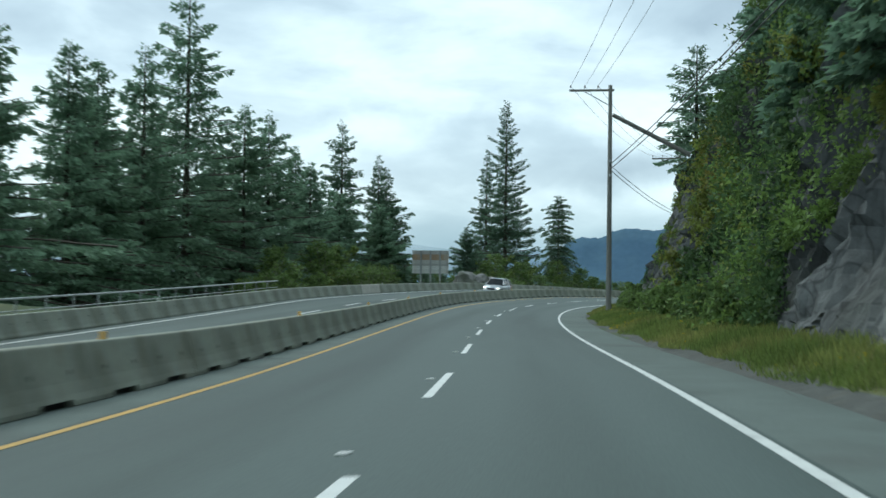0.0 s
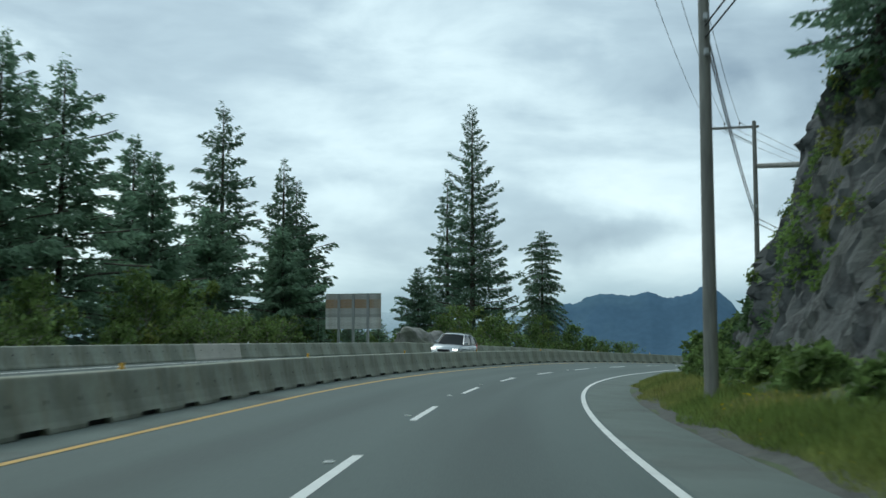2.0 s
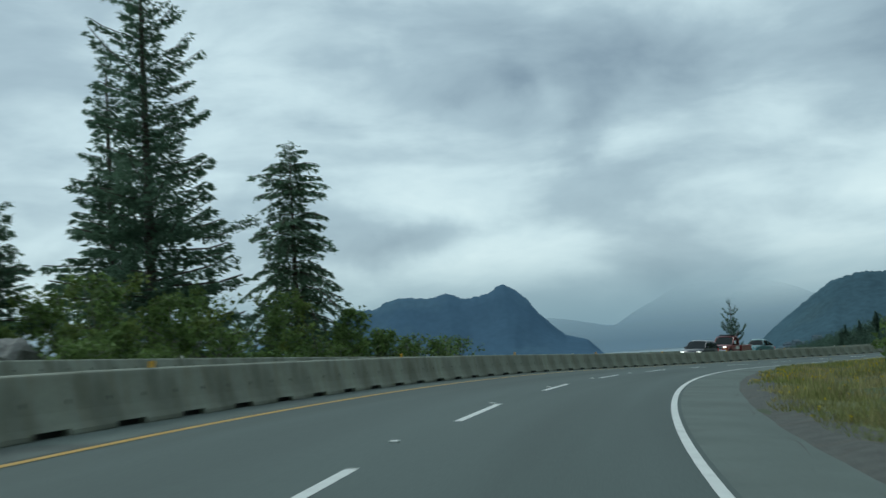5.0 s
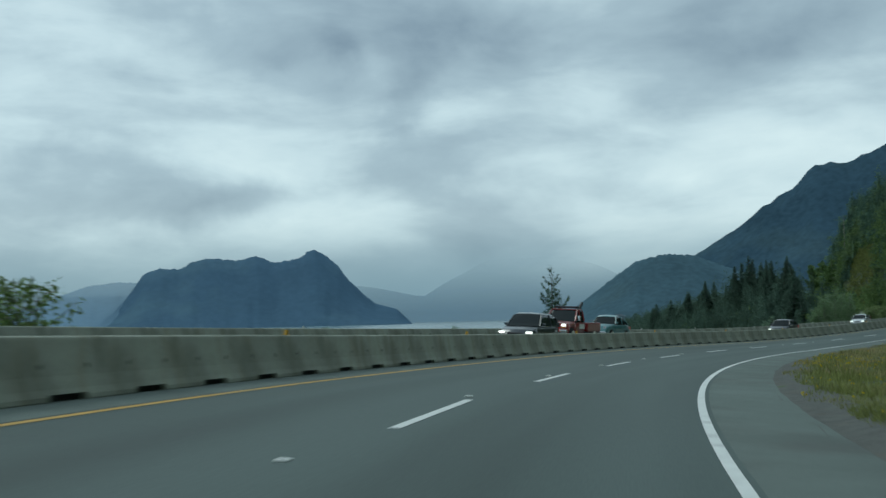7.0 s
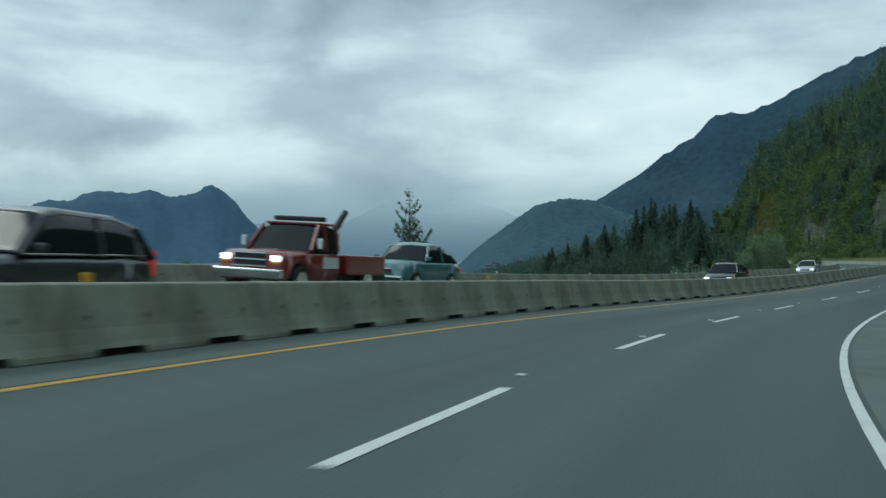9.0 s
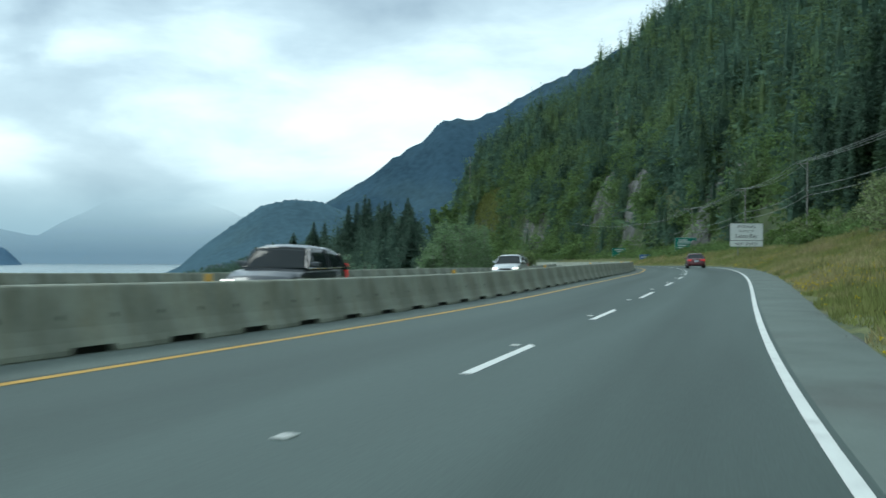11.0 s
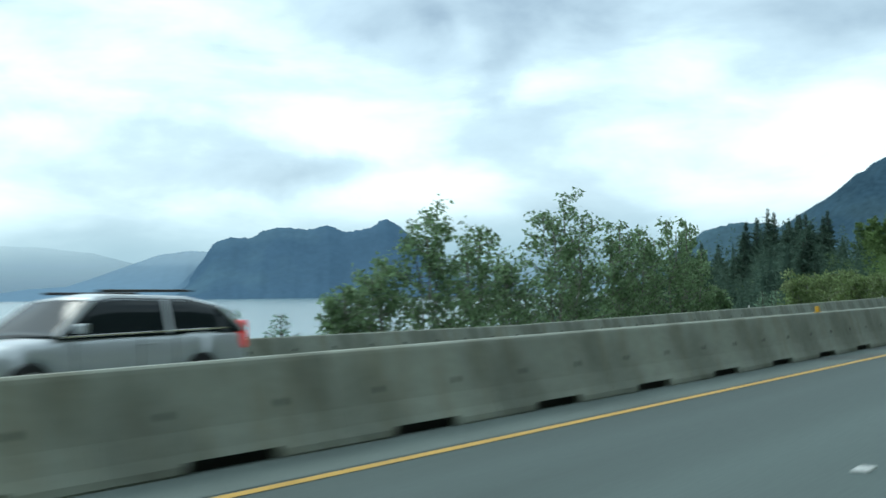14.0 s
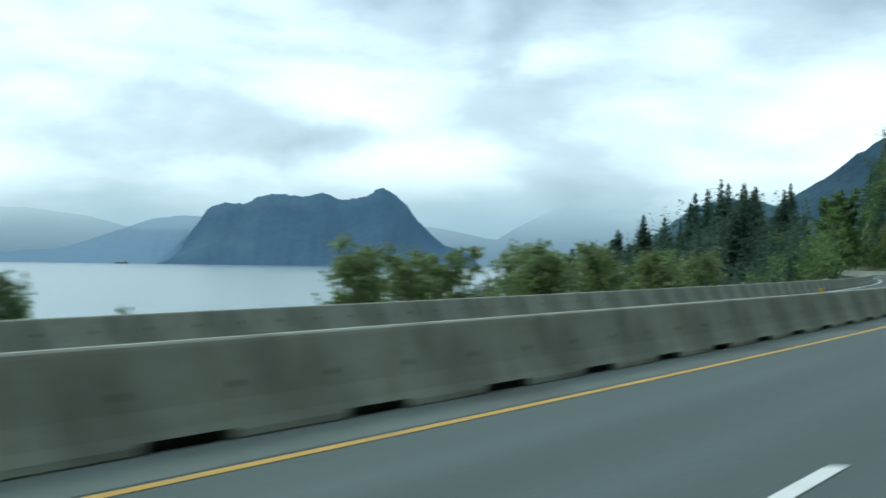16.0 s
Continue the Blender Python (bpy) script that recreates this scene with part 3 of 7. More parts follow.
def mountain(name, skyline, true_dist, dist, mat, label, rough=0.06, front=0.10, foot=None, cols=150, seed=1, back=True):
    """A far range: skyline as bearing and elevation in degrees from the bend, laid at dist metres, with a front and a back slope."""
    bear, elev = np.array(skyline).T
    order = np.argsort(bear)
    bb = np.linspace(bear.min(), bear.max(), cols)
    el = np.interp(bb, bear[order], elev[order])
    r = np.radians(bb)
    true = EYE8 + true_dist * np.stack([-np.sin(r), np.cos(r), np.tan(np.radians(el))], -1)
    ridge = REF + (true - REF) * (dist / true_dist)
    base = SEA - 2
    out_dir = ridge[:, :2] - REF[:2]
    out_dir /= np.linalg.norm(out_dir, axis=1)[:, None]
    rows = []
    hgt = np.maximum(ridge[:, 2] - base, 1.0)
    rr = np.random.default_rng(seed)
    ph = rr.uniform(0, 6.28, 6)
    for k, (dep, up) in enumerate([(-front, 0.0), (-front * 0.72, 0.22), (-front * 0.5, 0.42), (-front * 0.32, 0.62), (-front * 0.16, 0.82), (0, 1.0), (front, 0.0)]):
        u = np.linspace(0, 1, cols)
        gul = sum(np.sin(u * f * 6.28 + ph[i] + k * 1.9) / (i + 1.5) for i, f in enumerate((5, 9, 17, 29)))
        d = dep * dist * (1 + 0.05 * gul * (0 < k < 5))
        z = base + hgt * up + rough * 0.5 * hgt * gul * up * (1 - up)
        if k == 5:
            z = z + hgt * 0.006 * rr.normal(0, 1, cols)
        rows.append(np.column_stack([ridge[:, :2] + out_dir * (d[:, None] if np.ndim(d) else d), z]))
    rows = rows if back else rows[:-1]
    v = np.concatenate(rows)
    i = (np.arange(len(rows) - 1)[:, None] * cols + np.arange(cols - 1)[None]).ravel()
    me = mesh_from(name, v, np.stack([i, i + 1, i + cols + 1, i + cols], -1), (mat,), smooth=True)
    return structure(name, me, (), label, "mountain")


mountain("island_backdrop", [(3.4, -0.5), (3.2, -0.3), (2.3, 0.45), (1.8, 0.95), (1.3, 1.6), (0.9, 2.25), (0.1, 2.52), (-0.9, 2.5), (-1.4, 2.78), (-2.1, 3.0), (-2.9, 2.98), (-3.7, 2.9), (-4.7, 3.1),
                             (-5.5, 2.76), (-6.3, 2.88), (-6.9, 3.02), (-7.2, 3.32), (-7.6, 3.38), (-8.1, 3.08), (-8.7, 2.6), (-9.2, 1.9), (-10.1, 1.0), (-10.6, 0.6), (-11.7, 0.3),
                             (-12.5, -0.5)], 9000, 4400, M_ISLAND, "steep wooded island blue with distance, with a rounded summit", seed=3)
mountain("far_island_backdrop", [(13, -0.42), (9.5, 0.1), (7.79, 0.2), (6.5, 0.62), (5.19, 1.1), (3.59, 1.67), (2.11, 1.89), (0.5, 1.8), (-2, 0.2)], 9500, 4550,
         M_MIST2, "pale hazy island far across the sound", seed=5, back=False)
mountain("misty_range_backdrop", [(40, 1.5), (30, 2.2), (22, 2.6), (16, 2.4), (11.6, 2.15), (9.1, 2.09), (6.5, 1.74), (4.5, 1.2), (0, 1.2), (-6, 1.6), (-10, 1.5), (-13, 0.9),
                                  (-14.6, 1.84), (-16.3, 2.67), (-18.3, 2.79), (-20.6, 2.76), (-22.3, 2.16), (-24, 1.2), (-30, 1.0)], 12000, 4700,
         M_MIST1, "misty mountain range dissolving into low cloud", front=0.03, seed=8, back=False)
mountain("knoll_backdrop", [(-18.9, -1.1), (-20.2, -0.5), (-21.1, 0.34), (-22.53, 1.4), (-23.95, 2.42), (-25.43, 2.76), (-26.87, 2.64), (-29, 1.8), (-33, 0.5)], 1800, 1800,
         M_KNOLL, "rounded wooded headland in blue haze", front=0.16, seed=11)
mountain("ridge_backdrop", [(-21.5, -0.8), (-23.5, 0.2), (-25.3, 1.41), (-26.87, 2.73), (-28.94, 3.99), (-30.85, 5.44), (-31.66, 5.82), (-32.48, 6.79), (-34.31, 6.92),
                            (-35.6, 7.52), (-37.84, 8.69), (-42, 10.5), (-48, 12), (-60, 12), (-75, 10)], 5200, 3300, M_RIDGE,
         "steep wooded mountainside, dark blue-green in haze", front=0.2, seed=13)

# ---- road surfaces and markings ----
v, f_ = ribbon([-13.3, -9.3, -5.2, -4.2, 0, 3.55], [0, 0, 0, 0, 0, 0], -55, 900, 2.5)
ROAD = structure("road", road_uv(mesh_from("road", v, f_, (M_ASPHALT,), smooth=True), [-13.3, -9.3, -5.2, -4.2, 0, 3.55], -55, 2.5), (), "smooth grey-green asphalt of a four-lane divided highway", "road")
v, f_ = ribbon([3.55, 4.3, 4.95, 5.3], [0.0, 0.002, -0.01, -0.10], -55, 900, 2.5)
structure("road_shoulder", mesh_from("road_shoulder", v, f_, (M_SHOULDER,), smooth=True), (), "paler worn asphalt shoulder beside the lane", "road shoulder")
v, f_ = ribbon([-14.6, -13.3], [0.0, 0.0], -55, 900, 2.5)
structure("road_edge_strip", mesh_from("road_edge_strip", v, f_, (M_SHOULDER,), smooth=True), (), "narrow dusty strip under the outer barrier", "road shoulder")
v, f_ = ribbon([-4.55, -3.61], [0.004, 0.004], -55, 900, 2.5)
structure("median_strip", mesh_from("median_strip", v, f_, (M_SHOULDER,), smooth=True), (), "dusty pale strip between the yellow line and the barrier", "road shoulder")
# gravel and grass verge on the hill side, uneven
ss = np.arange(-55, 560, 1.5)
offs = [4.75, 5.0, 5.5, 6.1, 7.0, 8.2, 9.6, 11.5]
rows = []
for k, o in enumerate(offs):
    p = road(ss, o + 0.12 * np.sin(ss * 0.9 + k) * (k < 2))
    gz = ground_height(p[:, :2])
    p[:, 2] = np.where(o < 5.3, p[:, 2] - (0.006 if k == 0 else 0.03), gz + 0.05 + 0.02 * np.sin(ss * 1.3 + k * 2))
    rows.append(p)
V = np.stack(rows, 1)
n, k = V.shape[:2]
i = (np.arange(n - 1)[:, None] * k + np.arange(k - 1)[None]).ravel()
ids = (np.tile([0, 0, 0] + [1] * (k - 4), n - 1).reshape(n - 1, -1) | ((ss[:-1, None] > 235) & (np.arange(k - 1)[None] >= 1)) | ((ss[:-1, None] < 100) & (np.arange(k - 1)[None] == 2))).astype(int).ravel()
structure("verge", mesh_from("verge", V.reshape(-1, 3), np.stack([i, i + 1, i + k + 1, i + k], -1), (M_GRAVEL, M_VERGE), ids, smooth=True), (),
          "gravelly roadside verge with dry grass", "verge")


def line_part(name, o, width, s0, s1, mat, label):
    v, f_ = ribbon([o - width / 2, o + width / 2], [0.005, 0.005], s0, s1, 2.0)
    part(name, mesh_from(name, v, f_, (mat,)), (), ROAD, label)


line_part("edge_line", 3.42, 0.125, -55, 900, M_WHITE, "solid white edge line")
line_part("median_line", -3.49, 0.13, -55, 900, M_YELLOW, "solid yellow edge line beside the barrier")
line_part("outer_edge_line", -12.85, 0.14, -55, 900, M_WHITE, "solid white edge line of the opposite lanes")
line_part("inner_edge_line", -5.75, 0.12, -55, 900, M_YELLOW, "solid yellow edge line of the opposite lanes")
dash_me = mesh_from("lane_dash", [(-0.065, 0, 0), (0.065, 0, 0), (0.065, 5.1, 0), (-0.065, 5.1, 0), (-0.058, -0.03, 0), (0.05, 5.14, 0)],
                    [(4, 1, 2, 5, 3, 0)], (M_WHITE,))
for j in range(-3, 62):
    part("lane_dash", dash_me, (), ROAD, m=road_pose(-9.22 + 12 * j, 0, 0.006))
for j in range(0, 56):
    part("opposite_lane_dash", dash_me, (), ROAD, m=road_pose(-29.3 + 12 * j, -9.3, 0.006))
bm = bmesh.new()
box(bm, (0.12, 0.10, 0.02), (0, 0, 0.01), 0.008, seg=1)
rpm_me = part("lane_stud", bm, M_REFW, ROAD, m=road_pose(0.0, -0.22, 0.0)).data
for j in range(1, 44):
    part("lane_stud", rpm_me, (), ROAD, m=road_pose(9.15 * j, -0.22, 0.0))


# ---- concrete barriers, in units of 2.5 m ----
def barrier_mesh(name, height, mats, slot=True, holes=True):
    """One precast unit: upright lip, sloped foot, steep face, rounded top, a low drain slot in the foot backed by dark
    panels, and dark discs for dimples on the face.
    """
    h = height
    half = [(0.262, 0.0), (0.262, 0.014), (0.272, 0.02), (0.268, 0.075), (0.235, 0.16), (0.212, 0.24), (0.188, 0.32), (0.104, h - 0.05), (0.094, h - 0.018), (0.072, h)]
    raised = [(0.258, 0.098), (0.257, 0.100), (0.256, 0.102), (0.255, 0.105), *half[4:]]
    prof, raised = (a + [(-x, z) for x, z in a[::-1]] for a in (half, raised))
    L = 1.243
    sec = [(-L, prof, 0.988), (-L + 0.007, prof, 1), (-0.52, prof, 1), (-0.48, raised, 1), (0.48, raised, 1), (0.52, prof, 1), (L - 0.007, prof, 1), (L, prof, 0.988)] if slot else \
        [(-L, prof, 0.988), (-L + 0.007, prof, 1), (L - 0.007, prof, 1), (L, prof, 0.988)]
    vs, fs, ids = [], [], []
    k = len(prof)
    for y, p, q in sec:
        vs += [(x * q, y, z) for x, z in p]
    for a in range(len(sec) - 1):
        for b in range(k):
            c = (b + 1) % k
            fs.append((a * k + b, a * k + c, (a + 1) * k + c, (a + 1) * k + b))
            ids.append(0)
    fs += [tuple(range(k))[::-1], tuple(range((len(sec) - 1) * k, len(sec) * k))]
    ids += [0, 0]
    # near-black panels inside the slot paint its deep shade
    if slot:
        b = len(vs)
        for x in (0.17, -0.17):
            vs += [(x, -0.5, 0.002), (x, 0.5, 0.002), (x, 0.5, 0.13), (x, -0.5, 0.13)]
        fs += [(b, b + 1, b + 2, b + 3), (b + 4, b + 5, b + 6, b + 7)]
        ids += [1, 1]
    # flat dark discs on the face paint the shaded dimples
    if holes:
        for side in (1, -1):
            for y in (-0.61, 0.61):
                z, t = 0.44, (0.44 - 0.32) / (h - 0.37)
                x = 0.188 - 0.084 * t + 0.004
                b = len(vs)
                for q in range(10):
                    a = q * math.pi / 5
                    vs.append((side * (x - 0.034 * math.sin(a) * 0.19), y + 0.04 * math.cos(a), z + 0.034 * math.sin(a)))
                fs.append(tuple(range(b, b + 10)) if side > 0 else tuple(range(b, b + 10))[::-1])
                ids.append(2)
    return mesh_from(name, vs, fs, mats, ids)


MED_H = 0.81
med_me = barrier_mesh("barrier_unit", MED_H, (M_BARRIER, M_DARK, M_DIMPLE))
out_me = barrier_mesh("outer_barrier_unit", 0.71, (M_BARRIER, M_DARK, M_DIMPLE), slot=False)
pale_me = barrier_mesh("pale_barrier_unit", 0.71, (M_CONCRETE_NEW, M_DARK, M_DIMPLE), slot=False)
slot_me = barrier_mesh("outer_slot_unit", 0.71, (M_BARRIER, M_DARK, M_DIMPLE))
MEDIAN = tagged(empty("median_barrier"), "precast concrete median barrier with drain slots along its foot", "barrier", kind="structure")
OUTER = tagged(empty("outer_barrier"), "lower concrete roadside barrier on the seaward edge", "barrier", kind="structure")
MED_O, OUT_O = -4.72, -13.85
# the units follow the bends: stations of some drain slots and their numbers along the row
UNIT_S, UNIT_N = [-38.8, 20.74, 92.81, 185.36, 226.04, 287.99, 347.53, 446.7], [-24, 0, 30, 70, 87, 113, 137, 177]
for j in range(-22, 170):
    s = float(np.interp(j, UNIT_N, UNIT_S))
    pitch = float(np.interp(j + 0.5, UNIT_N, UNIT_S) - np.interp(j - 0.5, UNIT_N, UNIT_S))
    grow = (Vector(road(s + pitch / 2, MED_O) - road(s - pitch / 2, MED_O))).length / 2.486
    part("barrier_unit", med_me, (), MEDIAN, m=road_pose(s, MED_O) @ Matrix.Diagonal((1, grow, 1, 1)))
for j in range(-8, 176):
    s = 344.0 + 2.486 * (j - 138)
    grow = (Vector(road(s + 1.243, OUT_O) - road(s - 1.243, OUT_O))).length / 2.486
    part("barrier_unit", pale_me if 88 < s < 95 else slot_me if abs(s - 344.0) < 1 else out_me, (), OUTER, m=road_pose(s, OUT_O) @ Matrix.Diagonal((1, grow, 1, 1)))


def barrier_far(name, o, h, s0, s1, parent):
    v, f_ = ribbon([o + 0.30, o + 0.30, o + 0.175, o + 0.09, o - 0.09, o - 0.175, o - 0.30], [0, 0.07, 0.26, h, h, 0.26, 0.07], s0, s1, 2.5)
    tagged(part(name, mesh_from(name, v, f_, (M_CONCRETE,)), (), parent), kind="stuff")


barrier_far("far_barrier_run", MED_O, MED_H, 430.2, 900, MEDIAN)
barrier_far("far_outer_run", OUT_O, 0.70, 434.8, 900, OUTER)

bm = bmesh.new()
box(bm, (0.05, 0.11, 0.10), (0, 0, 0.06), 0.006)
box(bm, (0.10, 0.06, 0.012), (0, 0, 0.006))
ref = part("barrier_reflector", bm, M_REFY)
tagged(ref, "small yellow reflector on the median barrier", "reflector", "yellow barrier reflectors")
ref.matrix_basis = road_pose(30.9, MED_O, MED_H)
for s in (0.1, 15.5, 46.0, 60.8, 75.5, 90.8, 105.9, 121.9, 138.0, 153.3, 168.5, 183.4, 199.4, 214.6, 230.9, 246.3, 261.6, 276.8, 292.1, 315.6, 339.2, 363.0, 387.0, 411.0):
    copy_thing(ref, road_pose(s, MED_O, MED_H))
bm = bmesh.new()
box(bm, (0.05, 0.10, 0.09), (0, 0, 0.05), 0.006)
refw = part("barrier_reflector", bm, M_REFW)
tagged(refw, "small white reflector on the outer barrier", "reflector", "white barrier reflectors")
refw.matrix_basis = road_pose(47.0, OUT_O, 0.71)
for s in (95.5, 141.6, 166, 190, 214, 238, 250.5, 267.4, 290.3, 315.2, 338.5, 364.7, 390.7, 416.0):
    copy_thing(refw, road_pose(s, OUT_O, 0.71))


# ---- railing beyond the outer barrier ----
def railing(s0, s1, o):
    rail = tagged(empty("pedestrian_railing"), "galvanised steel railing with posts behind the outer barrier", "railing")
    bm = bmesh.new()
    tube(bm, (0, 0, -0.3), (0, 0, 1.12), 0.03, 0.03, 6)
    post = part("post", bm, M_STEEL, rail, m=road_pose(s0, o))
    s = s0 + 2.4
    while s <= s1:
        part("post", post.data, (), rail, m=road_pose(s, o))
        s += 2.4
    for h, r in ((1.12, 0.035), (0.72, 0.022)):
        bm = bmesh.new()
        for s in np.arange(s0, s1 - 1, 2.4):
            tube(bm, road(s, o, h), road(s + 2.4, o, h), r, r, 6)
        part("rail", bm, M_STEEL, rail)


railing(-20, 71, -14.7)


# ---- trees ----
def leaf_tris(centers, dirs, length, width, rr, twist=1.0):
    """Small pointed leaves or sprays: one pointed blade each."""
    n = len(centers)
    side = np.cross(dirs, rr.normal(0, 1, (n, 3)))
    side /= np.linalg.norm(side, axis=1)[:, None] + 1e-9
    L, Wd = length[:, None], width[:, None]
    v = np.stack([centers + dirs * L * 0.1 + side * Wd * 0.9, centers + dirs * L * 0.25 - side * Wd * 0.9, centers + dirs * L], 1).reshape(-1, 3)
    f = np.arange(3 * n).reshape(n, 3)
    return v, f


def conifer_arrays(rr, H, spread, bare=0.08, dense=1.0, droop=0.35, gappy=0.15, top_thin=0.0, leaf=0.62, per=60, bias=(0.0, 0.0), sharp=0.8, step=(0.014, 0.034), lift=0.3):
    """Boughs of a conifer of height H: flat fans of sprays that droop and lift at the tip, round a denser core. Returns leaf verts/faces and limb lines."""
    C, D, Ln, Wd, limbs = [], [], [], [], []
    z, a0 = bare * H, rr.uniform(0, 6.28)
    while z < H * 0.985:
        u = (z - bare * H) / (H * (1 - bare))
        r = spread * 1.2 * (1 - u) ** sharp * (0.55 + 0.45 * min(1, (u + 0.12) / 0.25))
        thin = 1 - 0.6 * top_thin * float(smooth(0.45, 0.7, u))
        nb = max(3, int(rr.integers(3, 6) * dense))
        a0 += 2.4
        for q in range(nb):
            if rr.random() < gappy:
                continue
            a = a0 + 6.28 * q / nb + rr.normal(0, 0.3)
            rl = r * rr.uniform(0.55, 1.0) * (1.3 if rr.random() < 0.14 else 1.0) * (1 + 0.2 * math.sin(a * 2 + z * 0.5)) * (1 + bias[1] * math.cos(a - bias[0])) + 0.15
            up = rr.uniform(0.0, 0.22) + 0.6 * u
            sag = droop * (1.15 - 0.6 * u) + 0.25
            t = np.linspace(0, 1, 5)
            cx, cy = math.cos(a), math.sin(a)
            zz = z + rr.normal(0, 0.006 * H) + rl * (up * t - sag * t ** 2 + lift * t ** 3)
            limb = np.stack([cx * rl * t, cy * rl * t, zz], -1)
            limbs.append((limb, 0.010 * rl + 0.010))
            k = max(5, int(1.9 * per * (rl / spread) ** 1.2 * thin + 5))
            tt = 0.06 + 0.94 * rr.random(k) ** 0.85
            p = np.stack([np.interp(tt, t, limb[:, i]) for i in range(3)], -1)
            w = rl * 0.33 * (1 - 0.75 * tt) * np.minimum(1, 0.4 + tt * 2) * thin + 0.08
            side = rr.uniform(-1, 1, k)
            off = side * w
            p += np.stack([-cy * off, cx * off, -np.abs(off) * 0.28 - np.abs(rr.normal(0, 0.07, k)) * (0.6 + 0.3 * rl)], -1)
            d = np.stack([cx * 0.8 - cy * side * 0.8 + rr.normal(0, .25, k), cy * 0.8 + cx * side * 0.8 + rr.normal(0, .25, k), rr.normal(-0.32, 0.28, k)], -1)
            C.append(p)
            D.append(d)
            Ln.append(leaf * 0.72 * rr.uniform(0.5, 1.25, k) * (0.5 + 0.5 * min(1, rl / 2)))
            Wd.append(Ln[-1] * rr.uniform(0.18, 0.36, k))
        gap = H * rr.uniform(*step)
        k = int(per * 0.75 * dense * thin * (0.3 + r / spread))
        b, q = rr.uniform(0, 6.28, k), r * 0.42 * rr.random(k) ** 0.7 + 0.05
        C.append(np.stack([q * np.cos(b), q * np.sin(b), z + rr.uniform(-0.6, 0.6, k) * gap * 1.4], -1))
        D.append(np.stack([np.cos(b), np.sin(b), rr.normal(-0.3, 0.4, k)], -1))
        Ln.append(leaf * rr.uniform(0.4, 0.9, k) * (0.45 + 0.55 * min(1, r / 2)))
        Wd.append(Ln[-1] * rr.uniform(0.2, 0.34, k))
        z += gap
    C, D, Ln, Wd = (np.concatenate(x) for x in (C, D, Ln, Wd))
    D /= np.linalg.norm(D, axis=1)[:, None]
    return leaf_tris(C, D, Ln, Wd, rr), limbs


def trunk_mesh(name, H, r0, limbs, mat, seg=9):
    rings = 9
    vs, fs = [], []
    for k in range(rings):
        u = k / (rings - 1)
        r = r0 * (1 - u) ** 0.8 + 0.015
        if k == 0:
            r *= 1.25
        for q in range(seg):
            a = 6.283 * q / seg
            vs.append((r * math.cos(a), r * math.sin(a), u * H * 0.985 - 0.4 * (k == 0)))
    for k in range(rings - 1):
        for q in range(seg):
            w = (q + 1) % seg
            fs.append((k * seg + q, k * seg + w, (k + 1) * seg + w, (k + 1) * seg + q))
    for limb, r in limbs:
        for a, b in zip(limb[:-1], limb[1:]):
            d = b - a
            s1 = np.cross(d, (0, 0, 1.0))
            s1 = s1 / (np.linalg.norm(s1) + 1e-9) * r
            s2 = np.array([0, 0, r])
            j = len(vs)
            vs += [tuple(a + s1), tuple(a - s1 * .5 + s2), tuple(a - s1 * .5 - s2), tuple(b + s1 * .6), tuple(b - s1 * .3 + s2 * .6), tuple(b - s1 * .3 - s2 * .6)]
            fs += [(j, j + 1, j + 4, j + 3), (j + 1, j + 2, j + 5, j + 4), (j + 2, j, j + 3, j + 5)]
    return mesh_from(name, vs, fs, (mat,))


def conifer(s, o, top, H, spread, label, seed, mat=M_NEEDLE, group="roadside conifers", **kw):
    rr = np.random.default_rng(seed)
    p = road(s, o)
    zt = p[2] + top
    (v, f), limbs = conifer_arrays(rr, H, spread, **kw)
    t = tagged(empty("conifer_tree", pose(p[0], p[1], zt - H, 0, 0, seed * 37 % 360)), label, "conifer", group)
    part("trunk", trunk_mesh("trunk", H, 0.011 * H + 0.06, limbs, M_BARK), (), t)
    part("crown", mesh_from("crown", v, f, (mat,)), (), t)
    return t


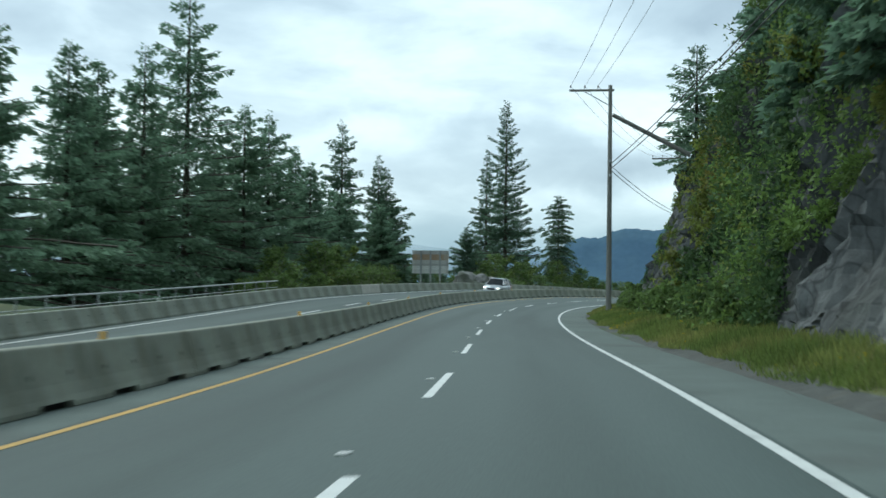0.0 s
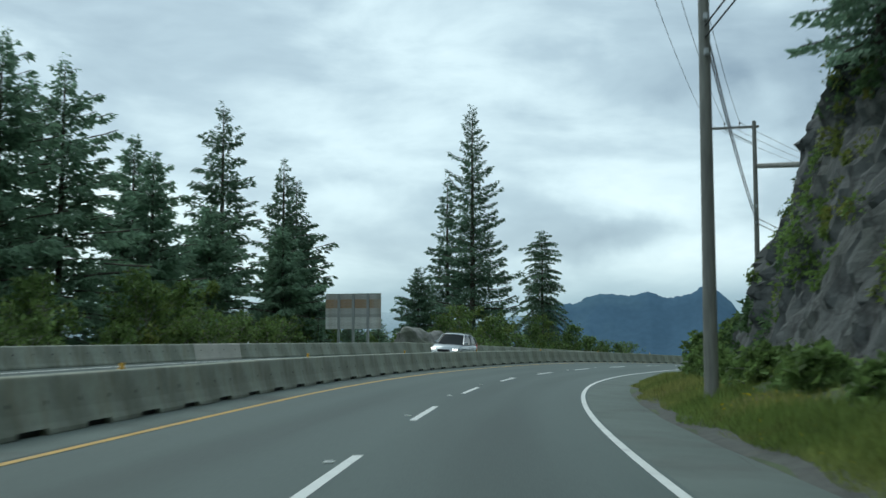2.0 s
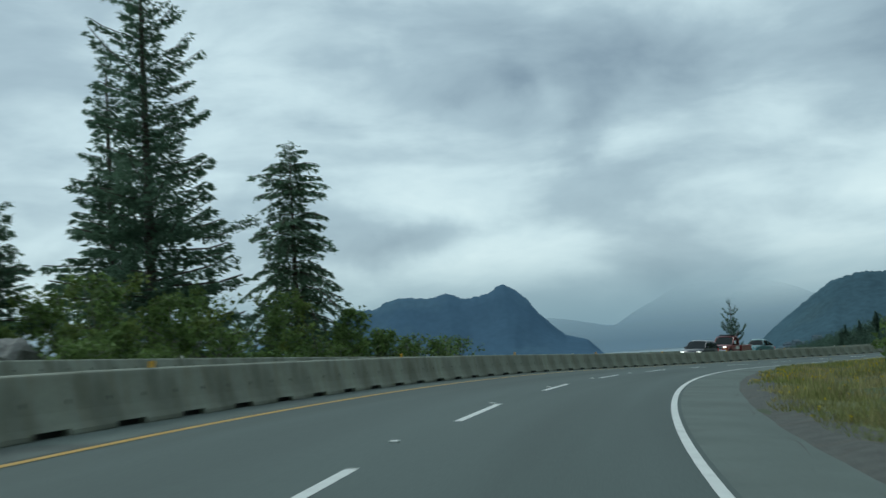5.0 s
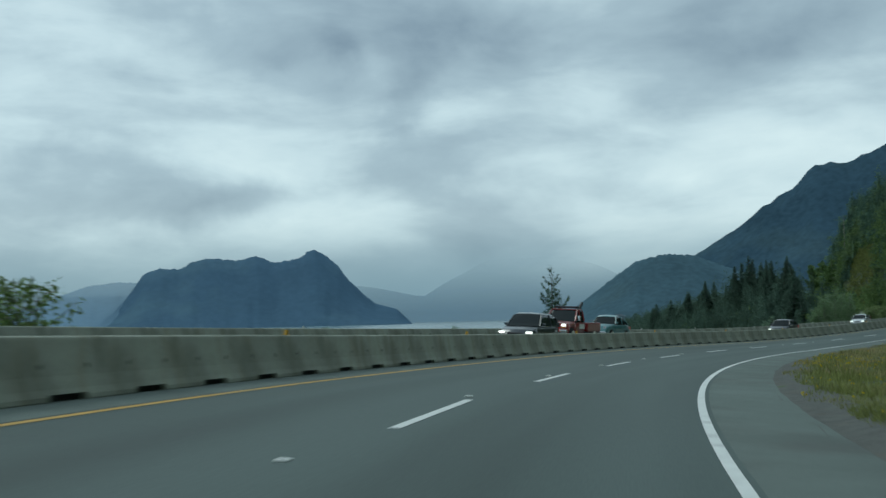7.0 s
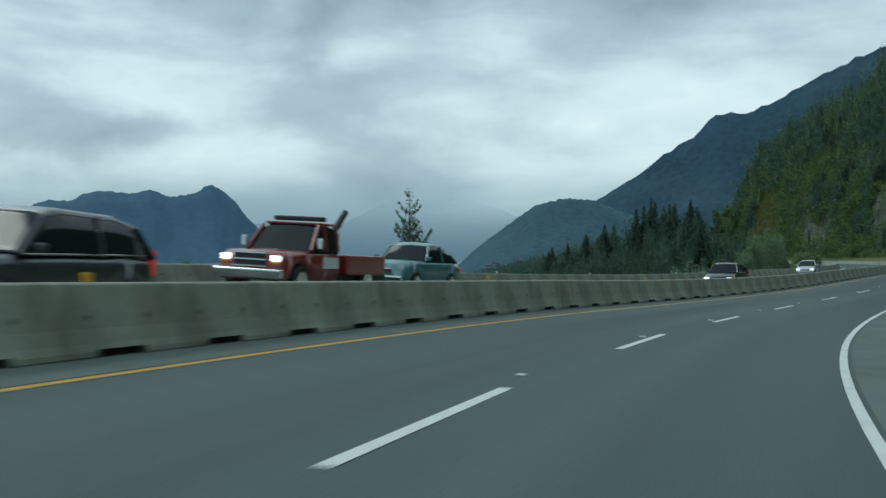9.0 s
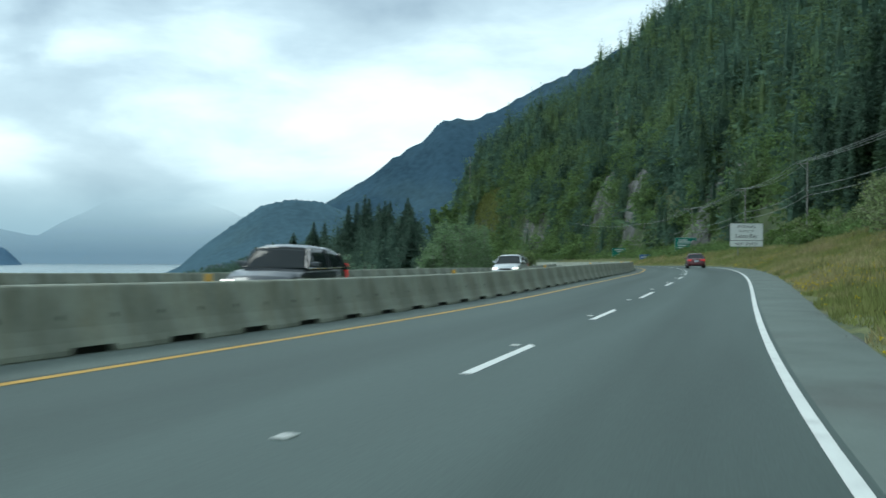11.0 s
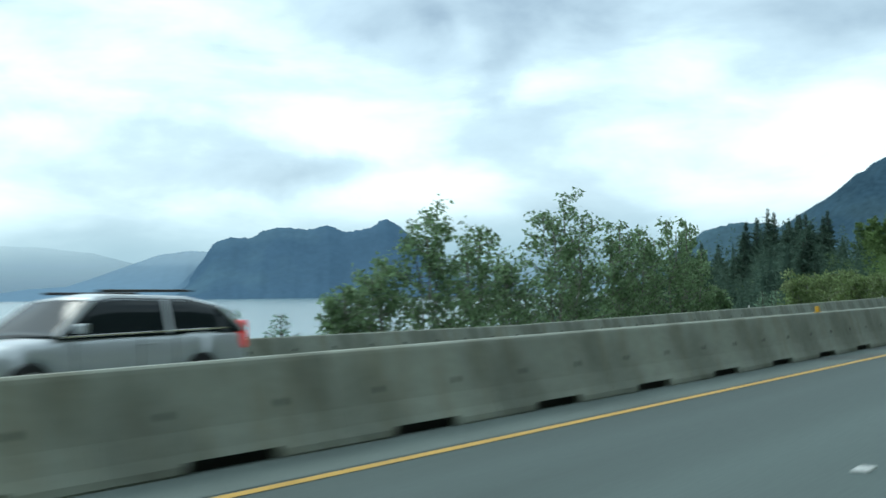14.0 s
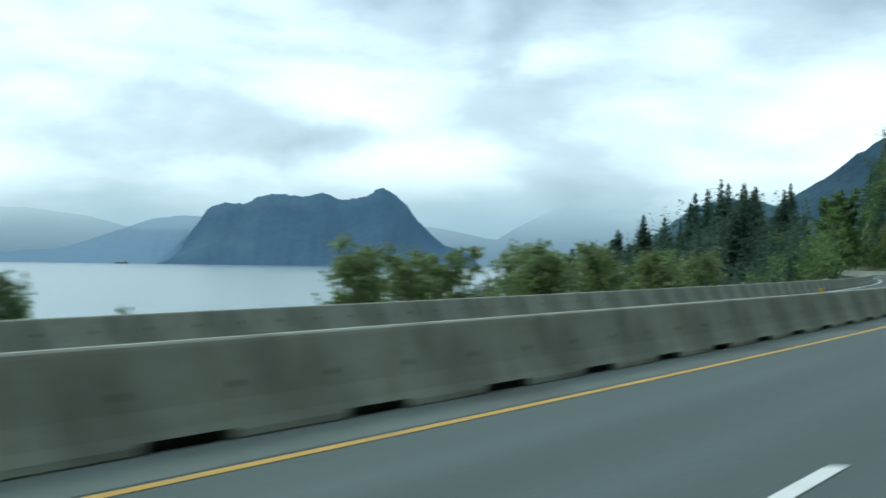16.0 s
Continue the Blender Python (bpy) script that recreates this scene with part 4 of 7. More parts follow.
def broadleaf(p, H, spread, label, seed, mat=M_LEAF, name="alder_tree", group="roadside alders", n=2600, leaf=0.16, stems=3, low=0.12):
    rr = np.random.default_rng(seed)
    limbs, tips = [], []
    for q in range(stems):
        a = rr.uniform(0, 6.28)
        base = np.array([0.15 * math.cos(a), 0.15 * math.sin(a), 0])
        h = H * rr.uniform(0.75, 1.0)
        end = np.array([math.cos(a) * spread * rr.uniform(0.1, 0.5), math.sin(a) * spread * rr.uniform(0.1, 0.5), h])
        t = np.linspace(0, 1, 6)[:, None]
        line = base + (end - base) * t + rr.normal(0, 0.04 * H, (6, 3)) * t * (1 - t) * 2
        limbs.append((line, 0.016 * H / stems + 0.02))
        for z in np.linspace(low, 0.97, 11 if "tree" in name else 7):
            i = z * 5
            j = int(min(i, 4))
            c0 = line[j] + (line[j + 1] - line[j]) * (i - j)
            for _ in range(2):
                b = rr.uniform(0, 6.28)
                ln = spread * (1.05 - z) ** 0.5 * rr.uniform(0.4, 1.0)
                c1 = c0 + np.array([math.cos(b) * ln, math.sin(b) * ln, ln * rr.uniform(0.2, 0.7)])
                limbs.append((np.stack([c0, (c0 + c1) / 2 + rr.normal(0, 0.05, 3), c1]), 0.012 + 0.004 * ln))
                tips.append((c0, c1))
    k = rr.integers(0, len(tips), n)
    u = rr.uniform(0.35, 1.06, n)[:, None]
    A, B = np.array([t[0] for t in tips])[k], np.array([t[1] for t in tips])[k]
    c = A + (B - A) * u + rr.normal(0, 0.04 * spread + 0.04, (n, 3))
    d = rr.normal(0, 1, (n, 3))
    d[:, 2] -= 0.4
    d /= np.linalg.norm(d, axis=1)[:, None]
    ln = leaf * rr.uniform(0.7, 1.5, n)
    v, f = leaf_tris(c, d, ln, ln * 0.36, rr)
    t = tagged(empty(name, pose(*p)), label, "tree" if "tree" in name else "shrub", group)
    part("trunk", trunk_mesh("trunk", H * 0.5, 0.008 * H + 0.03, limbs, M_BARK_PALE, seg=6), (), t)
    part("crown", mesh_from("crown", v, f, (mat,)), (), t)
    return t


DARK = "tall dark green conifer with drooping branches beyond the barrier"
OLD_FIR = conifer(161.0, -28.3, 28.0, 34, 5.6, "tall old fir with a sparse ragged top", 3, mat=M_NEEDLE_DARK, dense=1.2, gappy=0.12, top_thin=0.8, droop=0.3, per=190, lift=0.42, sharp=0.72, leaf=0.56, step=(0.012, 0.028))
conifer(164.8, -34.2, 21.1, 28, 5.0, "dark fir stem close beside the tall old fir", 4, mat=M_NEEDLE_DARK, dense=1.1, gappy=0.16, top_thin=0.3, droop=0.4, per=110, lift=0.35)
# its one long level limb, hung with tufts
rr = np.random.default_rng(17)
a, b = Vector(road(161.0, -28.3, 8.4)), Vector(road(168.4, -26.2, 9.3))
line = [a.lerp(b, u) + Vector((0, 0, -0.7 * math.sin(3.14 * u) + 0.25 * math.sin(9 * u))) for u in np.linspace(0, 1, 9)]
bm = bmesh.new()
for k in range(8):
    tube(bm, line[k], line[k + 1], 0.09 - 0.009 * k, 0.081 - 0.009 * k, 6)
limb = part("long_limb", bm, M_BARK, OLD_FIR, "long bare limb with tufts of needles")
limb.matrix_parent_inverse = OLD_FIR.matrix_basis.inverted()
k = rr.integers(1, 8, 420)
c = np.array([line[q] for q in k]) + (np.array([line[q + 1] for q in k]) - np.array([line[q] for q in k])) * rr.random((420, 1)) + rr.normal(0, 0.12, (420, 3)) * (1.0, 1.0, 1.5)
d = rr.normal(0, 1, (420, 3)) + (0.3, 0.3, -0.5)
ln = rr.uniform(0.2, 0.45, 420)
v, f_ = leaf_tris(c, d / np.linalg.norm(d, axis=1)[:, None], ln, ln * 0.25, rr)
part("tufts", mesh_from("tufts", v, f_, (M_NEEDLE_DARK,)), (), limb)
conifer(171.0, -25.2, 15.0, 17.5, 4.3, "narrow pointed cedar with hanging sprays", 5, mat=M_NEEDLE_B, dense=1.5, gappy=0.1, droop=0.75, per=80, leaf=0.5, lift=0.2, sharp=0.62, bare=0.04)
conifer(117.9, -27.8, 17.7, 24, 5.0, DARK, 7, mat=M_NEEDLE_DARK, dense=1.2, top_thin=0.2, per=87)
conifer(125.2, -27.0, 14.9, 21, 4.0, DARK, 8, mat=M_NEEDLE_DARK, dense=1.1, top_thin=0.3, per=79)
conifer(127.5, -27.2, 13.6, 20, 4.6, DARK, 9, mat=M_NEEDLE_DARK, dense=1.2, per=83)
conifer(145.9, -25.6, 8.0, 10.5, 3.0, "young open fir beside the tall old fir", 11, mat=M_NEEDLE_DARK, dense=1.1, gappy=0.12, per=85, leaf=0.5)
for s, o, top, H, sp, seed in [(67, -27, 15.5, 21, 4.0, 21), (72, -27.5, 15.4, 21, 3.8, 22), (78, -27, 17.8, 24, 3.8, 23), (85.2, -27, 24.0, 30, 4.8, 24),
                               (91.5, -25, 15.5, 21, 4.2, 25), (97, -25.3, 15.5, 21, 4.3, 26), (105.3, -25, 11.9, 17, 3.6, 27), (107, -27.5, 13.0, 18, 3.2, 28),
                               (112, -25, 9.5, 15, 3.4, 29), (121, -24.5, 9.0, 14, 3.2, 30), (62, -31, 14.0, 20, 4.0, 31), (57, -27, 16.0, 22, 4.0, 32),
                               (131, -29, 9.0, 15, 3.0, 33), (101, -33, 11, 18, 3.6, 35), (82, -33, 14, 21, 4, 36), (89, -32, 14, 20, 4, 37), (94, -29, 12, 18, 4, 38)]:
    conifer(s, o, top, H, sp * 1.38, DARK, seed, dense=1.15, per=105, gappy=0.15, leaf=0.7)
conifer(306.9, -56.3, 11.5, 27, 4.3, "slender spruce standing alone on the shore slope", 41, mat=M_BANK, dense=0.85, gappy=0.22, per=190, leaf=0.5, droop=0.62, lift=1.0, step=(0.03, 0.05), sharp=0.7)



def on_ground(s, o, sink=0.0):
    p = road(s, o)
    return p[0], p[1], float(ground_height([p[:2]])[0]) - sink


# ---- rock cliff on the hill side ----
def cliff_base(s):
    return np.interp(s, [-60, 0, 18, 28, 40, 60, 84, 90, 93, 97, 101, 105], [9, 7.6, 7.3, 7.8, 8.8, 8.8, 8.4, 8.8, 10.2, 13.6, 18, 26])


PROF_D, PROF_H = [-0.6, 0.25, 2.2, 5.8, 11, 23, 42], [-0.8, 1.0, 9.5, 14.5, 21, 34, 50]


def block(u, v, k):
    """Offset of a rock face broken into tilted blocks about one unit wide."""
    a, b = math.floor(u), math.floor(v)
    q = [math.sin(a * 12.99 + b * 78.23 + k * 37.7 + i * 4.1) * 43758.55 % 1.0 - 0.5 for i in range(3)]
    return q[0] + (u - a - 0.5) * q[1] * 1.6 + (v - b - 0.5) * q[2] * 1.6


cs = np.concatenate([np.arange(-46, 4, 0.5), np.arange(4, 34, 0.2), np.arange(34, 105.1, 0.25)])
cw = np.concatenate([np.arange(0, 2.4, 0.032), np.arange(2.4, 3.0, 0.06), np.arange(3.0, 6.01, 0.2)])
CV = np.empty((len(cs), len(cw), 3))
for a, s in enumerate(cs):
    b0 = float(cliff_base(s))
    coarse = 1.0 - 0.55 * float(smooth(48, 60, s))
    for b, w in enumerate(cw):
        h = float(np.interp(w, range(7), PROF_H))
        d = float(np.interp(w, range(7), PROF_D))
        q = Vector((s * 0.16, h * 0.13, 3.1))
        n1 = noise.noise(q) * 1.0 + noise.noise(q * 3.1) * 0.6 + abs(noise.noise(q * 7.0)) * 0.4 + noise.noise(q * 17.0) * 0.2
        warp = 0.35 * noise.noise(q * 4.0)
        n1 += coarse * block(s * 0.30 + h * 0.10 + warp, h * 0.24 - s * 0.06 + warp, 1.0) + 0.5 * (0.3 + 0.7 * coarse) * block(s * 0.75 - h * 0.2, h * 0.55 + s * 0.1 + warp, 2.0) + 0.2 * block(s * 2.1 + h * 0.6, h * 1.3 - s * 0.4, 3.0)
        crack = -0.8 * max(0.0, 1 - abs(noise.noise(Vector((s * 0.22 + 5, h * 0.1, 9.0)))) / 0.05)
        d += 0.13 * min(max(h, 0.0), 9.0) * (1 - coarse) / 0.55
        d += (n1 + crack) * min(1.0, 0.35 + h / 6) * float(np.interp(s, [0, 30, 40, 52, 62, 105], [0.8, 0.8, 0.9, 0.9, 0.7, 0.7])) + (1.0 if s < 28 else 0.0) * min(1, h / 5)
        p = road(s, b0 + max(d, -1.2))
        CV[a, b] = (p[0], p[1], p[2] + h + 0.25 * noise.noise(q * 5) + float(np.interp(s, ST, _e)) * (b0 + d - 6))
n, k = CV.shape[:2]
i = (np.arange(n - 1)[:, None] * k + np.arange(k - 1)[None]).ravel()
structure("rock_cliff", mesh_from("rock_cliff", CV.reshape(-1, 3), np.stack([i, i + k, i + k + 1, i + 1], -1), (M_ROCK,)), (),
          "blasted grey granite cliff with cracks, beside the road", "rock face")


def leaf_cloud(centers, radii, per, size, rr, flat=0.75, down=0.2):
    """Leaves scattered in soft clumps."""
    n = len(centers)
    idx = np.repeat(np.arange(n), per)
    d = rr.normal(0, 1, (len(idx), 3))
    d /= np.linalg.norm(d, axis=1)[:, None]
    r = radii[idx] * rr.uniform(0.35, 1.08, len(idx)) ** 0.6
    c = centers[idx] + d * r[:, None] * np.array([1, 1, flat])
    g = d + rr.normal(0, 0.6, d.shape) + np.array([0, 0, -down])
    g /= np.linalg.norm(g, axis=1)[:, None]
    ln = size * rr.uniform(0.6, 1.5, len(idx))
    return leaf_tris(c, g, ln, ln * rr.uniform(0.28, 0.45, len(idx)), rr)


def stuff(name, v, f, mat, label, category):
    return tagged(part(name, mesh_from(name, v, f, (mat,)), ()), label, category, kind="stuff")


rr = np.random.default_rng(31)
cent, rad, cent2, rad2 = [], [], [], []
for _ in range(10500):
    a, b = int(rr.integers(0, n)), int(np.searchsorted(cw, rr.uniform(0.6, 6.0)) - 1)
    s, p = cs[a], CV[a, b]
    h = p[2] - float(road(s, 8)[2])
    rock = (6 < s < 29 and h < 9.5 - 0.75 * max(0.0, s - 18) + 0.5 * math.sin(s * 2.1)) or s < -20 and rr.random() < 0.4
    m = noise.noise(Vector((s * 0.09, h * 0.12, 7.7))) + 0.35 * noise.noise(Vector((s * 0.3, h * 0.3, 2.2)))
    thr = -0.35 if s < 54 else 0.02 if s < 68 else 0.1
    if h > 15:
        thr -= 0.5
    if rock or m < thr or h < 0.3 or (s < 14 and rr.random() < 0.65):
        continue
    out = Vector((-math.cos(np.interp(s, ST, _th)), -math.sin(np.interp(s, ST, _th)), 0.35))
    r = (0.3 + 1.1 * rr.random() ** 2.2) * (1 if s < 54 else 0.6)
    c = p + np.array(out) * r * (rr.uniform(0.0, 0.95) * (1 if h < 7 else 0.4) if s < 54 else -0.35)
    if noise.noise(Vector((s * 0.16, h * 0.22, 5.5))) + 0.25 * rr.random() > 0.24 or h > 9 and rr.random() < 0.45:
        cent2.append(c)
        rad2.append(r * 1.1)
    else:
        cent.append(c)
        rad.append(r)
M_WILLOW_CLIFF = material("yellowing_leaves", (0.21, 0.25, 0.06), 0.65, vary=0.4, scale=0.5, fine=2.0, island=0.4, second=(0.28, 0.25, 0.07), patch=0.15, spec=0.2)
M_IVY = material("cliff_leaves", (0.15, 0.235, 0.062), 0.65, vary=0.6, scale=0.28, fine=0.9, island=0.35, second=(0.23, 0.22, 0.05), patch=0.12, spec=0.25)
M_CLIFF_DARK = material("dark_cliff_leaves", (0.085, 0.145, 0.06), 0.65, vary=0.5, scale=0.3, fine=1.0, island=0.35, second=(0.085, 0.14, 0.04), patch=0.2, spec=0.2)
v, f_ = leaf_cloud(np.array(cent), np.array(rad), 110, 0.15, rr)
stuff("cliff_shrubbery", v, f_, M_IVY, "dense shrubs and creepers hanging on the rock face", "shrubbery")
v, f_ = leaf_cloud(np.array(cent2), np.array(rad2), 110, 0.17, rr)
stuff("cliff_evergreens", v, f_, M_CLIFF_DARK, "dark evergreen growth on the rock face", "shrubbery")

for j, (s, o, H, sp) in enumerate([(64, 19, 11, 3.0), (50, 19, 12, 3.0), (40, 20, 12, 3.0), (30, 18, 11, 3.0), (70, 24, 10, 3.0), (57, 24, 12, 3.2)]):
    b0 = float(cliff_base(s))
    h = float(np.interp(o - b0, PROF_D, PROF_H))
    conifer(s, o, h + H - 0.8, H, sp, "dark conifer leaning from the top of the cliff", 60 + j, group="cliff-top conifers", dense=1.1, per=64, leaf=0.6)

s, o = (float(q[0]) for q in station([(9.6, 75.0)]))
conifer(s, o, 17.2 - float(road(s, o)[2]), 8.0, 3.1, "dark open-branched conifer growing from the edge of the cliff", 60, group="cliff-top conifers", dense=0.85, per=60, gappy=0.45, leaf=0.5, bare=0.02)

for j, (s, o, H) in enumerate([(72, 17, 5), (66, 15.5, 5), (60, 17, 6), (54, 16, 5.5), (46, 15.5, 6), (38, 16, 6), (33, 14.5, 5), (77, 19, 5), (44, 20, 7), (26, 16, 6)]):
    h = float(np.interp(o - float(cliff_base(s)), PROF_D, PROF_H))
    p = road(s, o, h - 1.0)
    broadleaf(tuple(p), H, H * 0.6, "leafy green tree rooted high on the cliff", 260 + j, M_SHRUB, "maple_tree", "cliff-top broadleaf trees", n=3600, leaf=0.24, stems=5, low=0.08)

for j, (s, w, H) in enumerate([(22, 2.2, 7), (26, 2.6, 8), (30, 2.1, 6), (33, 2.7, 9), (38, 2.4, 7), (43, 2.9, 9), (19, 2.8, 9), (47, 2.3, 6), (28, 3.2, 10), (36, 3.3, 10), (24, 1.75, 4.5), (34, 1.8, 4)]):
    h, d = float(np.interp(w, range(7), PROF_H)), float(np.interp(w, range(7), PROF_D))
    conifer(s, float(cliff_base(s)) + d + 0.4, h + H - 1.0, H, 0.3 * H + 0.4, "dark conifer rooted among the shrubs of the cliff", 80 + j, group="cliff-side conifers", dense=1.1, per=80, leaf=0.55, bare=0.03)

# bushes standing out from the cliff
rr = np.random.default_rng(91)
for j in range(44):
    s, w = rr.uniform(23, 58), rr.uniform(1.05, 2.9)
    if s < 31 and w < 2.0:
        w += 1.0
    h, d = float(np.interp(w, range(7), PROF_H)), float(np.interp(w, range(7), PROF_D))
    p = road(s, float(cliff_base(s)) + d + 0.3, h - 0.8)
    H = rr.uniform(1.3, 2.9)
    broadleaf(tuple(p), H, H * 0.62, ("leafy bright green bush", "dark green bush", "yellowish green bush")[j % 3] + " clinging to the cliff", 900 + j, (M_IVY, M_CLIFF_DARK, M_WILLOW_CLIFF)[j % 3], "shrub", "cliff bushes", n=2300, leaf=0.19, stems=4, low=0.05)

# ---- scrub, boulder and alders on the seaward side ----
rr = np.random.default_rng(77)
for j in range(46):
    s = 74 + j * 2.35 + rr.uniform(-1, 1)
    o = -16.4 - rr.uniform(0, 3.5)
    if 107 < s < 139:
        o = -21.5 - rr.uniform(0, 1.5)
    H = rr.uniform(1.4, 2.9)
    broadleaf(on_ground(s, o, 0.1), H, H * 0.75, "leafy green roadside shrub behind the concrete barrier", 300 + j, M_SHRUB, "shrub", "seaward shrubs", n=900, leaf=0.2, stems=4, low=0.05)
for s, o, H, sd in [(150, -23, 6, 1), (156, -22, 5.5, 2), (163, -21.5, 5, 3), (168, -20, 4.2, 4), (143, -23, 3.0, 5), (174, -21, 3.4, 6), (127, -24.5, 3.6, 7), (137, -25, 3.4, 8), (152, -20.5, 4.4, 12), (147.5, -20.8, 3.4, 13), (146, -23, 5, 14), (95, -19, 4.5, 9), (88, -20, 4.2, 10), (101, -20, 4, 11)]:
    broadleaf(on_ground(s, o, 0.1), H, H * 0.6, "full green broadleaf bush among the conifers", 360 + sd, M_SHRUB, "shrub", "seaward shrubs", n=2200, leaf=0.24, stems=4, low=0.05)
for j, (s, o, top, sp) in enumerate([(320.6, -20.2, 2.0, 1.1), (323.0, -20.6, 3.0, 1.4), (325.1, -20.0, 4.2, 1.6), (328.2, -20.2, 3.5, 1.8), (331.0, -20.3, 3.0, 1.7), (334.2, -20.0, 5.5, 1.9),
                                     (336.6, -20.5, 3.6, 1.5), (340.2, -20.0, 4.5, 1.4), (342.6, -20.3, 4.0, 1.6), (345.2, -20.3, 4.0, 1.5), (347.5, -20.0, 4.7, 1.2), (350.0, -20.2, 3.2, 1.0), (352.0, -19.8, 1.6, 0.9)]):
    g0 = on_ground(s, o)
    H = float(road(s, o)[2]) + top * 1.06 + 0.3 - g0[2]
    broadleaf((g0[0], g0[1], g0[2] - 0.1), H, sp * 1.35, "slender alder with fluttering leaves behind the barrier", 400 + j, M_LEAF, n=int(1700 + 330 * top), leaf=0.165, stems=4, low=0.22)
M_WILLOW = material("willow_leaves", (0.205, 0.275, 0.115), 0.65, vary=0.35, scale=0.5, fine=2.5, island=0.4, second=(0.30, 0.31, 0.2), patch=0.12, spec=0.2)
for j in range(12):
    s = 364 + j * 3.2 + rr.uniform(-1, 1)
    o = -17.5 - rr.uniform(0, 2.5)
    g0 = on_ground(s, o)
    H = float(road(s, o)[2]) + rr.uniform(1.7, 2.6) - g0[2]
    broadleaf((g0[0], g0[1], g0[2] - 0.1), H, 1.9, "yellow-green willow bush behind the barrier", 430 + j, M_WILLOW, "shrub", "willow bushes", n=3200, leaf=0.17, stems=6, low=0.1)
for j, (s, o, top) in enumerate([(355, -34, 0.2), (361, -36, 0.9), (364, -37, 1.2), (368, -38, 0.6), (372, -36, 0.4), (316, -46, -0.6), (322, -50, -1.0), (330, -52, 0.3), (270, -38, 0.4), (226, -36, 0.3), (215, -40, 0.1)]):
    g0 = on_ground(s, o)
    H = max(4.0, float(road(s, o)[2]) + top - g0[2])
    conifer(s, o, top, H, H * 0.17 + 0.5, "young conifer low on the shore slope", 470 + j, group="shore conifers", dense=1.0, per=56, leaf=0.5)


def boulder(s, o, size, label, seed):
    bm = bmesh.new()
    bmesh.ops.create_icosphere(bm, subdivisions=4, radius=1.0)
    for v in bm.verts:
        d = v.co.normalized()
        c = noise.cell(d * 1.7 + Vector((seed, 0, 0)))
        r = 1 + 0.35 * noise.noise(d * 1.3 + Vector((seed, 0, 0))) + 0.18 * (c - 0.5) + 0.12 * noise.noise(d * 4 + Vector((0, seed, 0)))
        v.co = Vector((d.x * size[0], d.y * size[1], d.z * size[2])) * r
    p = on_ground(s, o)
    m = road_pose(s, o, flat=True)
    m.translation = Vector(p)
    return tagged(part("boulder", bm, M_BOULDER, m=m), label, "rock")


M_BOULDER = material("grey_boulder_rock", (0.20, 0.203, 0.195), 0.9, vary=0.4, scale=0.8, fine=6, bump=1.5, second=(0.07, 0.08, 0.06), patch=0.3)
boulder(130, -18.0, (1.9, 4.2, 2.5), "big grey mossy rock outcrop behind the outer barrier", 2.0)
boulder(135.5, -18.6, (1.8, 3.6, 2.2), "grey mossy rock outcrop behind the outer barrier", 5.0)
boulder(140, -19.4, (1.7, 3.2, 1.9), "grey rock outcrop with moss on top", 7.0)
boulder(18.5, 7.6, (0.7, 1.0, 0.9), "fallen granite block at the foot of the cliff", 8.0)
boulder(37.0, 8.3, (0.6, 0.9, 0.8), "fallen granite block among shrubs at the cliff foot", 11.0)

# ---- hill-side bushes ----
for j, (s, o, H) in enumerate([(90, 8.2, 1.9), (92.5, 8.9, 2.1), (94.5, 9.8, 2.0), (87.5, 7.9, 1.4), (97, 10.9, 2.0), (84, 7.7, 0.9), (100, 12, 1.7), (76, 7.7, 1.0), (65, 7.9, 1.2), (80, 7.8, 1.2), (72, 7.9, 1.4), (68, 8.3, 1.3), (61, 8.0, 1.0), (57, 8.2, 1.5), (53, 8.1, 1.2), (49, 8.3, 1.6), (45, 8.2, 1.3), (41, 8.2, 1.5), (36, 7.8, 1.2), (32, 7.6, 1.4), (112, 13, 2.6), (117, 14, 3.0), (121, 15, 2.6), (147, 10.8, 2.2), (150, 11.8, 2.6), (153.5, 12.5, 2.6),
                               (196, 17, 3.0), (204, 18, 3.4), (213, 17, 2.6), (188, 19, 3.0), (225, 19, 3.0), (240, 18, 3.0), (255, 18, 2.6)]):
    broadleaf(on_ground(s, o, 0.1), H, H * 0.7, "dense green bush on the inner verge", 500 + j, M_SHRUB, "shrub", "inner verge bushes", n=2400, leaf=0.22, stems=5, low=0.03)
M_DOGWOOD = material("dusty_shrub_leaves", (0.215, 0.27, 0.125), 0.7, vary=0.3, scale=0.3, fine=2, island=0.45, second=(0.34, 0.30, 0.25), patch=0.10, spec=0.2)
for j, (s, o, H) in enumerate([(308, 14.0, 4.0), (312, 15.5, 4.4), (316, 14.5, 4.0), (320, 16, 4.0), (325, 16.5, 4.0), (331, 17, 3.6), (304, 15.5, 4.8), (337, 17.5, 3.4), (343, 17, 2.8), (314, 19, 4.5), (323, 19.5, 4.2),
                               (348, 18, 2.6), (352, 16, 2.2), (360, 17, 2.4), (368, 18, 2.8), (300, 17, 5.0), (378, 17, 2.2), (388, 18, 2.6)]):
    broadleaf(on_ground(s, o, 0.2), H, H * 0.8, "sprawling dusty-leaved shrub with pale seed heads on the bank", 540 + j, M_DOGWOOD, "shrub", "bank shrubs", n=4200, leaf=0.2, stems=7, low=0.02)


